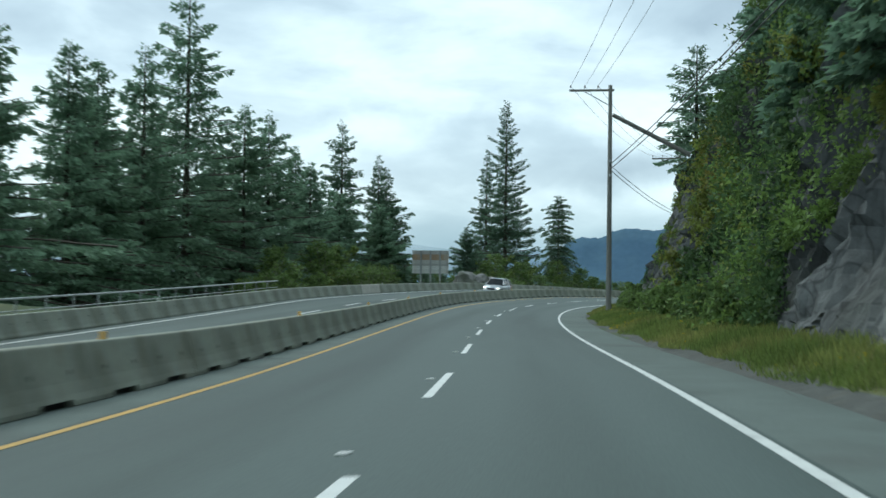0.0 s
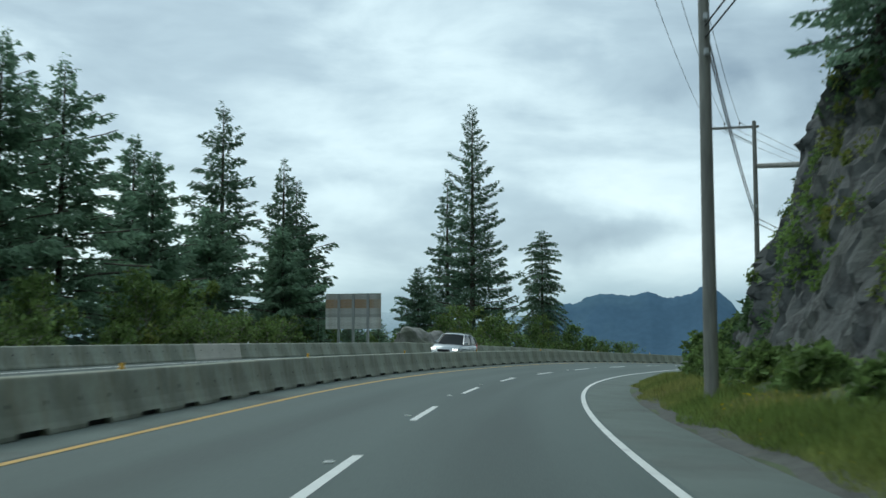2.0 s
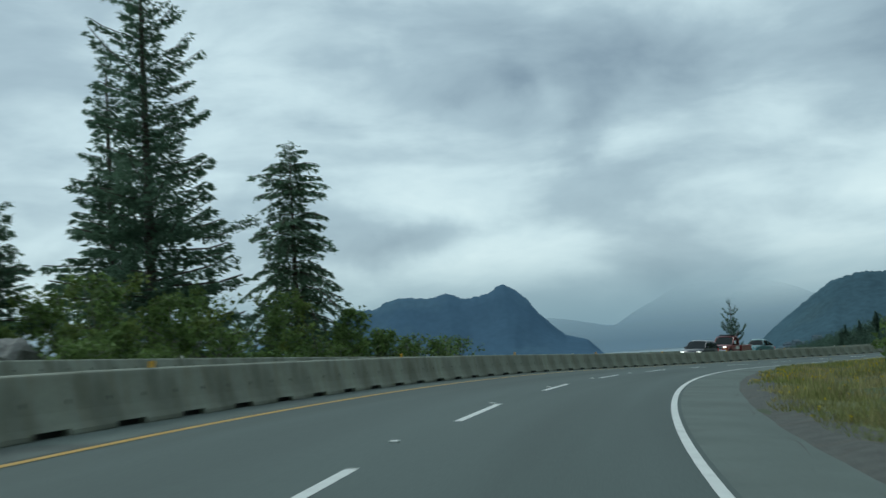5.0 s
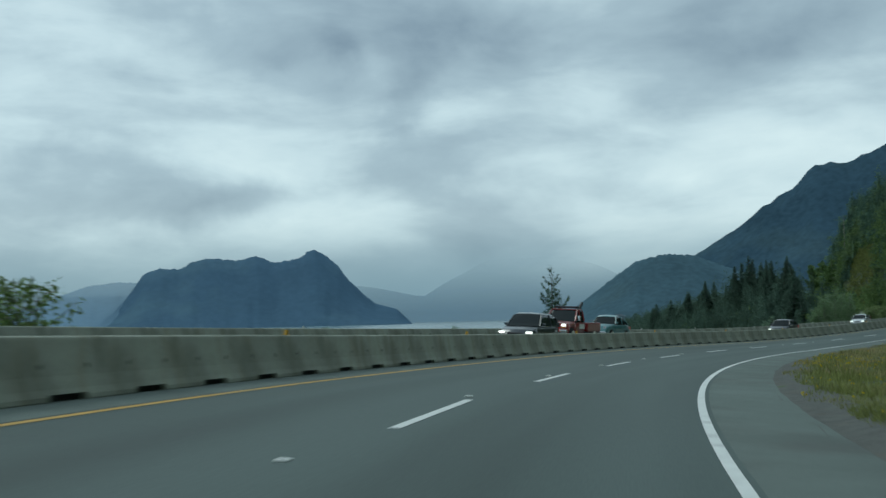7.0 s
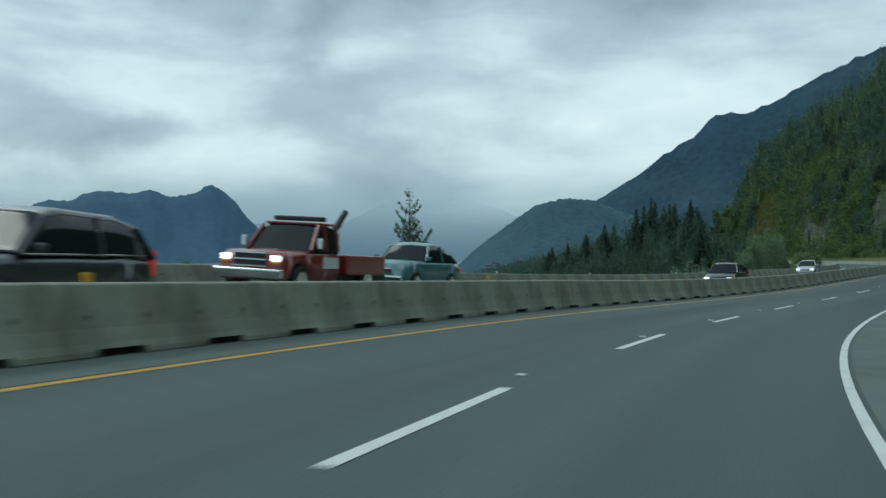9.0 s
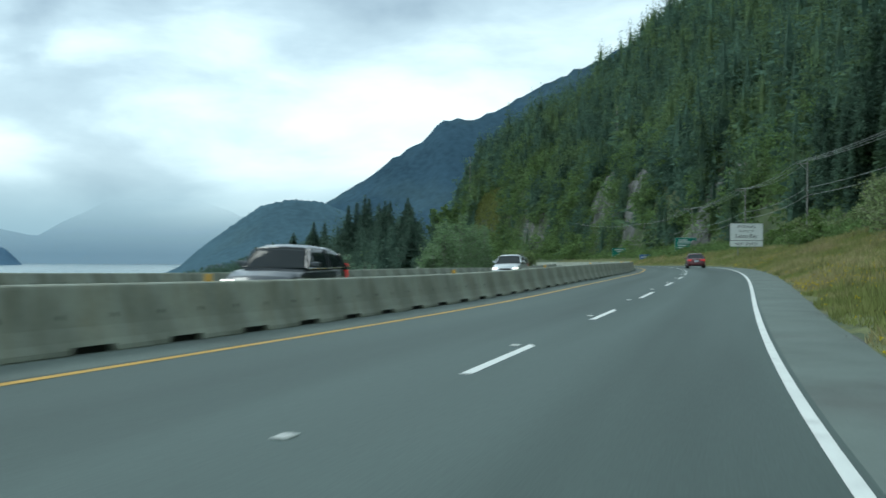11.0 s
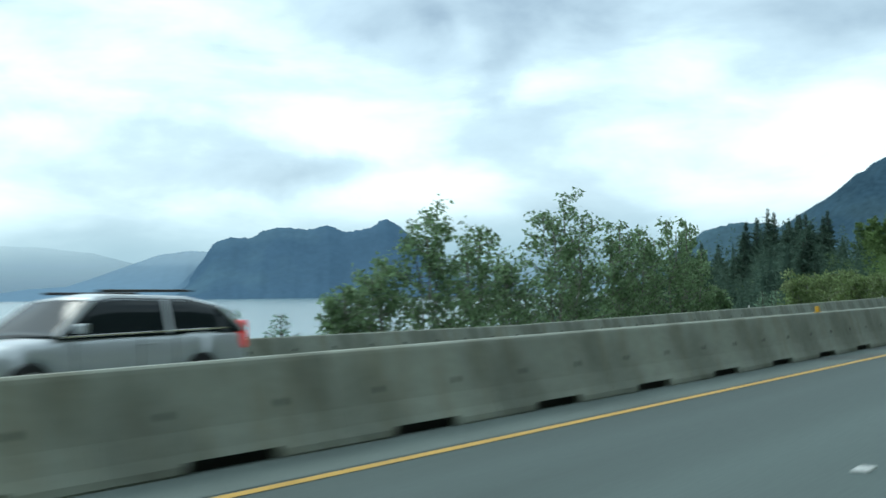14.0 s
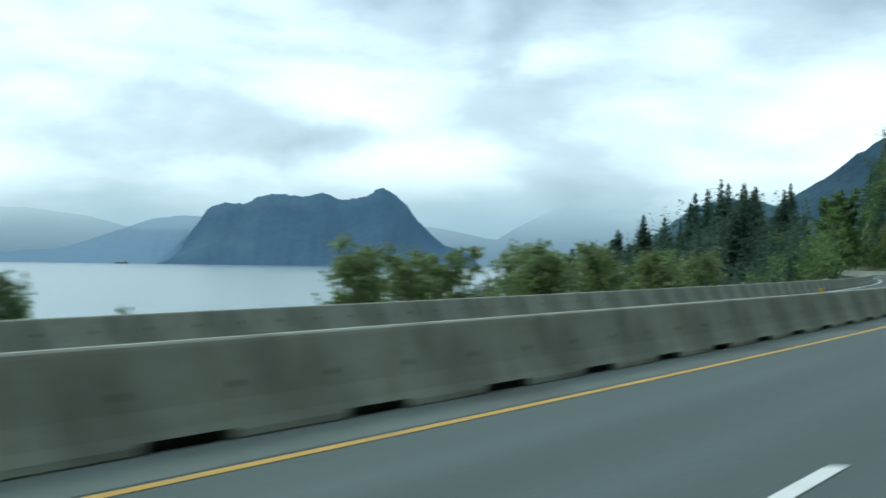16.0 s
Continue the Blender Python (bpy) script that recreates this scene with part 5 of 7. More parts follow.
rr = np.random.default_rng(66)
for j in range(26):
    s, o = rr.uniform(338, 412), rr.uniform(12.5, 21)
    H = rr.uniform(1.4, 3.0)
    broadleaf(on_ground(s, o, 0.2), H, H * 0.85, "round green bush on the grassy bank", 700 + j, M_DOGWOOD if j % 3 == 0 else M_SHRUB, "shrub", "bank bushes", n=1500, leaf=0.24, stems=5, low=0.02)
broadleaf(on_ground(312, 26, 0.3), 13, 5.0, "tall yellow-green maple over the bank", 740, M_IVY, "maple_tree", "bank maples", n=9000, leaf=0.32, stems=5, low=0.2)
for j, (s, o, top, H) in enumerate([(309.6, -24, 1.95, 5), (312.8, -23, 1.0, 4), (321.7, -26, 1.6, 6), (324.3, -26, 1.4, 6), (308, -22.1, 0.7, 3), (230.7, -30, 0.4, 5), (235.7, -30, 0.7, 5), (405.3, -30, 1.4, 6), (410, -30, 0.9, 6), (424.7, -32, 1.4, 6),
                                    (123, -20, 2.2, 3.4), (126.5, -21, 2.8, 4), (132, -22, 2.4, 4), (121, -21.5, 2.0, 3)]):
    conifer(s, o, top, H, 0.22 * H + 0.3, "young conifer showing its tip over the barrier", 760 + j, group="young conifers", dense=0.9, per=26, leaf=0.34)


# ---- woods on the hillside and the spur ----
def wood(places, heights, rr, tiers=3, seg=5, slim=0.32, sprays=210, size=0.46):
    """Many conifers: each a slim ragged core hung with tiers of drooping sprays."""
    q, H = np.asarray(places), np.asarray(heights)
    n = len(q)
    w = H * slim * rr.uniform(0.8, 1.25, n)
    rings = [(0.0, 0.84)] + [(0.3 * (0.08 + 0.92 * k / tiers), 0.84 - 0.80 * k / tiers) for k in range(1, tiers + 1)]
    m = len(rings)
    rad, hgt = np.array(rings).T
    a = np.arange(seg) * 6.2832 / seg + rr.uniform(0, 6.28, (n, 1, 1)) + rr.normal(0, 0.15, (n, m, seg))
    r = w[:, None, None] * rad[None, :, None] * rr.uniform(0.6, 1.25, (n, m, seg))
    z = q[:, 2, None, None] + H[:, None, None] * (hgt[None, :, None] + rr.normal(0, 0.02, (n, m, seg)) * (rad > 0)[None, :, None])
    v = np.stack([q[:, 0, None, None] + r * np.cos(a), q[:, 1, None, None] + r * np.sin(a), z], -1).reshape(-1, 3)
    i, j = np.meshgrid(np.arange(m - 1), np.arange(seg), indexing="ij")
    j2 = (j + 1) % seg
    f = np.concatenate([np.stack([i * seg + j, (i + 1) * seg + j, (i + 1) * seg + j2], -1).reshape(-1, 3), np.stack([i * seg + j, (i + 1) * seg + j2, i * seg + j2], -1).reshape(-1, 3)[seg:]])
    f = (f[None] + (np.arange(n) * m * seg)[:, None, None]).reshape(-1, 3)
    k = np.repeat(np.arange(n), sprays)
    u = rr.random(len(k)) ** 0.75
    step = (u * (5 + k % 4) + rr.normal(0, 0.12, len(k))) % 1.0
    reach = w[k] * (0.04 + 0.96 * u) ** 0.9 * (0.55 + 0.45 * step) * rr.uniform(0.6, 1.15, len(k))
    b = rr.uniform(0, 6.2832, len(k))
    d = np.stack([np.cos(b), np.sin(b), rr.normal(-0.18, 0.25, len(k)) + 1.6 * (u < 0.05)], -1)
    d /= np.linalg.norm(d, axis=1)[:, None]
    ln = np.maximum(0.75, size * reach)
    out = reach * np.where(size > 0.5, 0.35, rr.uniform(0.2, 0.8, len(k)))
    c = np.stack([q[k, 0] + out * np.cos(b), q[k, 1] + out * np.sin(b), q[k, 2] + H[k] * (0.99 - 0.9 * u)], -1)
    lv, lf = leaf_tris(c, d, ln, ln * rr.uniform(0.2, 0.4, len(k)), rr)
    return np.concatenate([v, lv]), np.concatenate([f, lf + len(v)])


def spot(s, o, s0, o0, ds, do):
    return np.exp(-((s - s0) / ds) ** 2 - ((o - o0) / do) ** 2)


def bare_rock(s, o):
    """How bare of trees the hill is: a blasted face, a scree chute and a low cut beside the road."""
    m = (1.1 * spot(s, o, 512, 19.5, 14, 6) + 1.1 * spot(s, o, 548, 23, 14, 7) + 1.3 * spot(s, o, 454 + (o - 20) * 0.4, 20, 8, 9)
         + 0.9 * spot(s, o, 607, 15, 24, 3) + 1.2 * spot(s, o, 684, 17.5, 24, 5))
    return m + 0.22 * wave(s * 4.0, o * 7.0, 4.0)


rr = np.random.default_rng(91)
s = np.concatenate([rr.uniform(290, 790, 3300), rr.uniform(296, 560, 800), rr.uniform(590, 785, 900), rr.uniform(430, 600, 500)])
o = np.concatenate([17 + 150 * rr.random(3300) ** 1.2, 21 + 60 * rr.random(800), 11 + 45 * rr.random(900), 11 + 12 * rr.random(500)])
near_edge = np.interp(s, [290, 345, 395, 420, 450, 500, 620, 680], [20.5, 21.5, 22.5, 19, 15, 13, 12, 11.5])
keep = (o > near_edge + 3 * np.sin(s * 0.31) ** 2) & (o < 150) & (bare_rock(s, o) < 0.62) & (rr.random(len(s)) < 0.72)
s, o = s[keep], o[keep]
p = road(s, o)[:, :2]
z = ground_height(p)
H = rr.uniform(11, 24, len(s)) * (0.55 + 0.45 * smooth(14, 34, o)) * (1 + 0.25 * (rr.random(len(s)) < 0.15))
leafy = rr.random(len(s)) < np.where(o < near_edge[keep] + 14, 0.36, 0.04) * np.where(s < 400, 0.35, 1.0) * (0.4 + 1.3 * (wave(s * 0.8, o * 1.2, 2.0) > 0))
near = (s[~leafy] < 400) & (o[~leafy] < 58)
q = np.column_stack([p, z - 0.5])[~leafy]
v, f_ = wood(q[near], H[~leafy][near], rr, tiers=6, seg=7, slim=0.22, sprays=1300, size=0.19)
stuff("bankside_conifers", v, f_, M_BANK, "tall dark conifers above the grassy bank", "forest")
v, f_ = wood(q[~near], H[~leafy][~near], rr)
stuff("hillside_conifers", v, f_, M_FAR_NEEDLE, "dense dark conifer forest climbing the steep hillside", "forest")
c = np.column_stack([p, z + H * 0.33])[leafy]
cc = np.repeat(c, 6, 0) + rr.normal(0, 1, (6 * len(c), 3)) * np.array([1.7, 1.7, 2.4])
v, f_ = leaf_cloud(cc, rr.uniform(0.9, 1.9, len(cc)), 60, 0.46, rr)
stuff("hillside_broadleaves", v, f_, M_FAR_LEAF, "lighter green broadleaf trees at the foot of the forest", "forest")
s, o = rr.uniform(540, 735, 330), rr.uniform(11, 30, 330)
keep = bare_rock(s, o) < 0.5
p = road(s[keep], o[keep])[:, :2]
c = np.column_stack([p, ground_height(p) + 2.6])
cc = np.repeat(c, 7, 0) + rr.normal(0, 1, (7 * len(c), 3)) * np.array([1.6, 1.6, 2.0])
v, f_ = leaf_cloud(cc, rr.uniform(0.9, 1.8, len(cc)), 50, 0.5, rr)
stuff("hillfoot_broadleaves", v, f_, M_FAR_LEAF, "light green alders and maples crowding the hill foot", "forest")
# shrubs and grass along the foot of the hill
s = np.where(rr.random(5200) < 0.12, rr.uniform(298, 345, 5200), rr.uniform(335, 700, 5200))
o = np.where(s > 440, rr.uniform(10.5, 15, 5200), 13 + np.where(s < 410, 12, 8) * rr.random(5200) ** np.where(s < 410, 0.7, 1.3))
keep = (bare_rock(s, o) < 0.68) & (rr.random(5200) < np.where(s > 440, 0.4, 0.6))
s, o = s[keep], o[keep]
p = road(s, o)[:, :2]
v, f_ = leaf_cloud(np.column_stack([p, ground_height(p) + 0.5]), rr.uniform(0.5, 1.6, len(s)), 32, 0.36, rr)
stuff("hillfoot_shrubs", v, f_, M_FAR_LEAF, "low green scrub along the foot of the hill", "shrubbery")
s, o = rr.uniform(658, 708, 1100), rr.uniform(12.5, 22, 1100)
p = road(s, o)[:, :2]
v, f_ = leaf_cloud(np.column_stack([p, ground_height(p) + 0.3]), rr.uniform(0.5, 1.0, 1100), 40, 0.45, rr)
stuff("hillside_grass", v, f_, M_MEADOW, "patch of pale yellow-green grass on the hill foot", "grass")
# the bare rock itself
M_FACE = material("hillside_granite", (0.135, 0.139, 0.132), 0.9, vary=0.5, scale=0.25, fine=2.0, bump=2.0, second=(0.06, 0.066, 0.055), patch=0.35)
add_cracks(M_FACE, 0.3, 0.4, 0.08)
for name, s0, s1, o0, o1, label in [("rock_face", 488, 574, 13.0, 36, "bare blasted rock face between the hillside trees"), ("scree_slope", 438, 474, 13.5, 34, "grey scree chute under the hillside forest"),
                                    ("rock_cut", 580, 640, 11.6, 20, "low dark rock cut beside the road")]:
    sg, og = np.arange(s0, s1, 0.8), np.arange(o0, o1, 0.4)
    SG, OG = (q.ravel() for q in np.meshgrid(sg, og, indexing="ij"))
    p = road(SG, OG)
    zg = ground_height(p[:, :2])
    rough = np.array([noise.noise(Vector((a * 0.45, b * 0.9, 3.0))) + 0.8 * noise.cell(Vector((a * 0.5, b * 1.1 + a * 0.1, 1.0))) + 0.5 * noise.noise(Vector((a * 1.6, b * 2.4, 5.0))) for a, b in zip(SG, OG)])
    lift = np.clip(bare_rock(SG, OG) - 0.5, -0.4, 0.3) * 4
    v = np.column_stack([p[:, :2], zg + lift + 0.7 * rough])
    n, k = len(sg), len(og)
    i = (np.arange(n - 1)[:, None] * k + np.arange(k - 1)[None]).ravel()
    structure(name, mesh_from(name, v, np.stack([i, i + k, i + k + 1, i + 1], -1), (M_FACE,)), (), label, "rock face")
# the spur on the seaward side
s = rr.uniform(440, 900, 4200)
o = -17 - 110 * rr.random(4200)
p = road(s, o)[:, :2]
z = ground_height(p)
keep = (z > SEA + 1.0) & (-o > 17 + np.clip(520 - s, 0, 80) * 0.35) & (rr.random(4200) < 0.85)
s, o, p, z = s[keep], o[keep], p[keep], z[keep]
H = rr.uniform(11, 19, len(s)) * (0.55 + 0.45 * smooth(470, 620, s))
leafy = rr.random(len(s)) < np.where(-o < 34, 0.7, 0.1)
v, f_ = wood(np.column_stack([p, z - 0.5])[~leafy], H[~leafy], rr, slim=0.3)
stuff("spur_conifers", v, f_, M_SPUR, "dark conifers on the seaward spur", "forest")
c = np.column_stack([p, z + H * 0.33])[leafy]
cc = np.repeat(c, 5, 0) + rr.normal(0, 1, (5 * len(c), 3)) * np.array([1.6, 1.6, 1.8])
v, f_ = leaf_cloud(cc, rr.uniform(1.0, 2.1, len(cc)), 40, 0.5, rr)
stuff("spur_broadleaves", v, f_, M_FAR_LEAF, "lighter green broadleaf trees on the seaward spur", "forest")
SPUR_TREES = []
for j, (x, y, top) in enumerate([(264.4, 588.6, 23.4), (268, 592, 22.5), (254.7, 583.4, 18.6), (231.5, 501, 15.6), (236, 507, 14.5), (248.9, 591, 12.1), (245, 598, 6.8), (259, 585, 20), (250, 575, 15.5), (272, 583, 21), (243, 604, 4.5),
                                 (228, 494, 12), (240, 520, 13), (256, 560, 15), (262, 570, 18), (222, 484, 9.5), (277, 600, 21), (240, 585, 8.5), (219.7, 590, 1.5), (226.5, 587, 4.5), (233, 584, 8.5), (238, 578, 12), (283, 606, 22), (289, 600, 21), (296, 610, 24), (223, 594, 3), (230, 580, 6)]):
    g0 = float(ground_height([(x, y)])[0]) - 0.4
    SPUR_TREES.append((x, y, top))
    s, o = (float(q[0]) for q in station([(x, y)]))
    conifer(s, o, top - float(road(s, o)[2]), max(9.0, top - g0), 6.0, "tall dark conifer standing on the seaward spur", 600 + j, group="spur conifers", mat=M_SPUR, dense=1.3, per=130, gappy=0.05, leaf=0.95, sharp=1.1)
near = np.repeat(np.array(SPUR_TREES), 4, 0)
near[:, :2] += rr.normal(0, 3.6, (len(near), 2))
base = ground_height(near[:, :2]) - 0.5
v, f_ = wood(np.column_stack([near[:, :2], base]), np.maximum(6.0, near[:, 2] - base - rr.uniform(1.2, 6.0, len(near))), rr, slim=0.36)
stuff("spur_crest_conifers", v, f_, M_SPUR, "close-set conifers along the crest of the spur", "forest")
for j, (x, y, top) in enumerate([(303, 589, 21), (297, 582, 19), (291, 574, 15), (286, 566, 12), (300, 596, 20)]):
    g0 = float(ground_height([(x, y)])[0]) - 0.3
    broadleaf((x, y, g0), top - g0, 5.5, "tall light green broadleaf tree at the bend", 660 + j, M_FAR_LEAF, "maple_tree", "broadleaf trees at the bend", n=5200, leaf=0.75, stems=5, low=0.1)

# ---- verge grass ----
rr = np.random.default_rng(55)
m = 420000
s = np.where(rr.random(m) < 0.45, rr.uniform(-12, 262, m), rr.uniform(262, 345, m))
s = np.where(rr.random(m) < 0.85, s, rr.uniform(345, 480, m))
o = np.where(s > 240, 5.12, 5.5) + 0.3 * np.sin(s * 0.7) * np.sin(s * 0.23) + rr.random(m) ** 1.3 * np.where(s > 262, 9.5, 4.5)
tuft = wave(s * 9.0, o * 14.0, 1.0) + 0.8 * wave(s * 2.0, o * 5.0, 3.0)
keep = (rr.random(m) < 0.5 + 0.45 * tuft) & ~((s < 84) & (o > cliff_base(s) + 0.3))
s, o = s[keep], o[keep]
p = road(s, o)
zg = ground_height(p[:, :2])
c = np.column_stack([p[:, :2], zg - 0.02])
d = rr.normal(0, 0.35, c.shape)
d[:, 2] = 1
d /= np.linalg.norm(d, axis=1)[:, None]
ln = rr.uniform(0.10, 0.36, len(c)) * (0.35 + 0.65 * smooth(4.9, 6.9, o)) * (1 + 0.6 * np.clip(tuft[keep], 0, 1)) * np.where(s > 250, 1.7, 1.0)
v, f_ = leaf_tris(c, d, ln, ln * 0.05 + 0.006, rr)
stuff("verge_grass", v, f_, M_GRASS, "tall dry grass and weeds along the verge", "grass")
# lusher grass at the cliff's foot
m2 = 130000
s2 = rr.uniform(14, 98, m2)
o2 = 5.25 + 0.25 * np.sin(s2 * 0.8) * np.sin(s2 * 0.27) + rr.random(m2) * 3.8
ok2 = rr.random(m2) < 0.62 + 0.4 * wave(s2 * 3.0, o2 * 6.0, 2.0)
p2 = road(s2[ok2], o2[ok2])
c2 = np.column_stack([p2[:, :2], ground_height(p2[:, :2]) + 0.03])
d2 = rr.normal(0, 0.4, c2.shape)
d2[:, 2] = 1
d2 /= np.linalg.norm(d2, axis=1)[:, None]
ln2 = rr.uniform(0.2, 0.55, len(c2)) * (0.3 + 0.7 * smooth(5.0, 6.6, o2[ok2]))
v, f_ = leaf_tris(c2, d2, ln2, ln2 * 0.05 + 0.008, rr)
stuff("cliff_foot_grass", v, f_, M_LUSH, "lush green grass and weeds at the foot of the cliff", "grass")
fl = rr.random(len(c)) < 0.006 + 0.03 * (np.abs(s - 50) < 34) * (wave(s * 3.0, o * 6.0, 5.0) > 0.3) + 0.05 * (np.sin(s * 0.13 + 1) > 0.5) * (s < 240) + 0.08 * (np.abs(s - 62) < 14) * (o > 6.2) + 0.045 * (s > 240) * (wave(s * 1.4, o * 4.0, 6.0) > 0.45) * (o < 9)
cf = c[fl] + d[fl] * ln[fl][:, None]
v, f_ = leaf_tris(np.repeat(cf, 3, 0), *(lambda q: (q / np.linalg.norm(q, axis=1)[:, None],))(rr.normal(0, 1, (3 * len(cf), 3))), np.full(3 * len(cf), 0.055), np.full(3 * len(cf), 0.03), rr)
stuff("verge_flowers", v, f_, M_FLOWER, "scattered small yellow wild flowers in the verge", "flowers")


# ---- utility poles and wires ----
def utility_pole(s, o, H, label, arm=2.4, arm_side=-1, prop=None, foot=None, r=0.17, turn=0.0):
    base = Vector(foot if foot else on_ground(s, o, 0.3))
    m = road_pose(s, o, flat=True)
    m.translation = base
    pole = tagged(empty("utility_pole", m @ pose(0, 0, 0, 0, 0, turn)), label, "utility pole", "roadside utility poles")
    bm = bmesh.new()
    tube(bm, (0, 0, 0), (0, 0, H), r, r * 0.64, 14)
    part("shaft", bm, M_POLE, pole)
    if arm:
        a0, a1 = (0.25, -arm) if arm_side < 0 else (-0.25, arm)
        bm = bmesh.new()
        box(bm, (abs(a1 - a0), 0.10, 0.13), ((a0 + a1) / 2, 0.14, H - 0.28), 0.012)
        part("crossarm", bm, M_POLE, pole)
        bm = bmesh.new()
        tube(bm, (0, 0.12, H - 1.25), (a1 * 0.62, 0.14, H - 0.36), 0.03, 0.03, 6)
        part("arm_brace", bm, M_STEEL, pole)
        bm = bmesh.new()
        tube(bm, (0, 0, -0.06), (0, 0, 0.10), 0.015, 0.015, 6)
        tube(bm, (0, 0, 0.10), (0, 0, 0.16), 0.06, 0.045, 8)
        tube(bm, (0, 0, 0.16), (0, 0, 0.23), 0.045, 0.03, 8)
        ins = part("insulator", bm, M_INS, pole, m=pose(a1 * 0.97, 0.14, H - 0.2))
        for x in (0.62, 0.3):
            part("insulator", ins.data, (), pole, m=pose(a1 * x, 0.14, H - 0.2))
    for z in (H * 0.68, H * 0.62):
        bm = bmesh.new()
        box(bm, (0.12, 0.12, 0.16), (0.02, -r - 0.02, z), 0.02)
        part("cable_clamp", bm, M_STEEL, pole)
    if prop:
        bm = bmesh.new()
        tube(bm, (0.16, 0, H * prop[0]), prop[1], 0.13, 0.15, 10)
        part("prop_log", bm, M_POLE, pole, "round timber prop between the pole and the cliff")
    return pole


def wire(points, sag, r, label, group, mat=M_WIRE):
    """One hanging cable through the given places."""
    cu = bpy.data.curves.new("cable", "CURVE")
    cu.dimensions, cu.bevel_depth, cu.bevel_resolution = "3D", r, 1
    for a, b in zip(points[:-1], points[1:]):
        sp = cu.splines.new("POLY")
        sp.points.add(16)
        a, b = Vector(a), Vector(b)
        for k in range(17):
            u = k / 16
            q = a.lerp(b, u)
            q.z -= sag * 4 * u * (1 - u)
            sp.points[k].co = (*q, 1)
    cu.materials.append(mat)
    dg = bpy.data.objects.new("tmp", cu)
    scene.collection.objects.link(dg)
    me = bpy.data.meshes.new_from_object(dg.evaluated_get(bpy.context.evaluated_depsgraph_get()))
    bpy.data.objects.remove(dg)
    ob = new("overhead_cable", me)
    return tagged(ob, label, "cable", group)


P1, P2 = (69.8, 6.37), (106, 10.7)
f1 = tuple(road(69.8, 6.37, -0.3))
utility_pole(*P1, 14.6, "tall grey wooden utility pole with one crossarm, propped off the cliff", foot=f1, arm=2.5, prop=(0.875, (4.9, 0.8, 10.4)), r=0.18)
f2 = tuple(road(106, 10.7, -0.3))
utility_pole(*P2, 14.5, "grey wooden utility pole with one crossarm and a timber prop", foot=f2, arm=2.5, prop=(0.83, (3.4, -6.5, 11.0)), r=0.17)
P0 = (11.5, 8.3)
f0 = tuple(road(*P0, 0.3))
utility_pole(*P0, 13.4, "grey wooden utility pole with one crossarm against the cliff", arm=2.5, foot=f0, r=0.17)
for s, o, top in [(389.5, 20, 13.9), (413, 16.2, 11.9), (451, 15.2, 10.9), (489, 14, 9.4), (322, 26, 14.9)]:
    g0 = on_ground(s, o, 0.4)
    utility_pole(s, o, float(road(s, o)[2]) + top - g0[2], "grey wooden utility pole standing on the grassy bank", foot=g0, arm=1.5, r=0.16)
for s, o, top, H in [(583, 34.7, 49.5, 21), (720, 18.3, 46, 24)]:
    p = road(s, o)
    g0 = on_ground(s, o, 0.5)
    utility_pole(s, o, max(9.0, float(p[2]) + top - g0[2]), "tall pale bare pole among the hillside trees", foot=g0, arm=0, r=0.2)


def arm_tip(s, o, z, x):
    m = road_pose(s, o, flat=True)
    p = m @ Vector((x, 0.14, 0))
    return p.x, p.y, z


z1, z2 = f1[2] + 14.6, f2[2] + 14.5
for x in (-2.42, -1.55, -0.75):
    wire([arm_tip(*P0, f0[2] + 13.4, x), arm_tip(*P1, z1, x), arm_tip(*P2, z2, x), arm_tip(160, 18, z2 + 3.5, x)], 0.7, 0.011, "thin power line strung between the pole crossarms", "power lines")
for h in (0.665, 0.645):
    wire([(f0[0], f0[1] + 0.2, f0[2] + 13.4 * h), (f1[0], f1[1] - 0.2, f1[2] + 14.6 * h), (f2[0], f2[1] - 0.2, f2[2] + 14.5 * (h - 0.03)), tuple(road(160, 18, 9))], 0.35, 0.022, "thick black telephone cable slung between poles", "telephone cables")
chain = [(290, 27, 15.4), (322, 26, 14.9), (389.5, 20, 13.9), (413, 16.2, 11.9), (451, 15.2, 10.9), (489, 14, 9.4), (560, 16, 12)]
for dx, dh in ((-1.4, 0.05), (-0.8, 0.05), (0.1, 0.1)):
    wire([arm_tip(s, o, float(road(s, o)[2]) + t + dh - 0.05, dx) for s, o, t in chain], 0.9, 0.025, "power line along the grassy bank", "power lines", M_WIRE_PALE)
for dh in (-3.6, -4.6):
    wire([arm_tip(s, o, float(road(s, o)[2]) + t + dh, 0.0) for s, o, t in chain], 0.6, 0.03, "telephone cable along the grassy bank", "telephone cables", M_WIRE_PALE)


# ---- signs ----
def lettering(text, size, at, mat, parent, name="lettering"):
    cu = bpy.data.curves.new(name, "FONT")
    cu.body, cu.size, cu.align_x, cu.align_y, cu.extrude = text, size, "CENTER", "CENTER", 0.004
    ob = bpy.data.objects.new("tmp", cu)
    scene.collection.objects.link(ob)
    me = bpy.data.meshes.new_from_object(ob.evaluated_get(bpy.context.evaluated_depsgraph_get()))
    bpy.data.objects.remove(ob)
    me.materials.clear()
    me.materials.append(mat)
    return part(name, me, (), parent, m=Matrix.Translation(at) @ pose(0, 0, 0, 90, 0, 0))


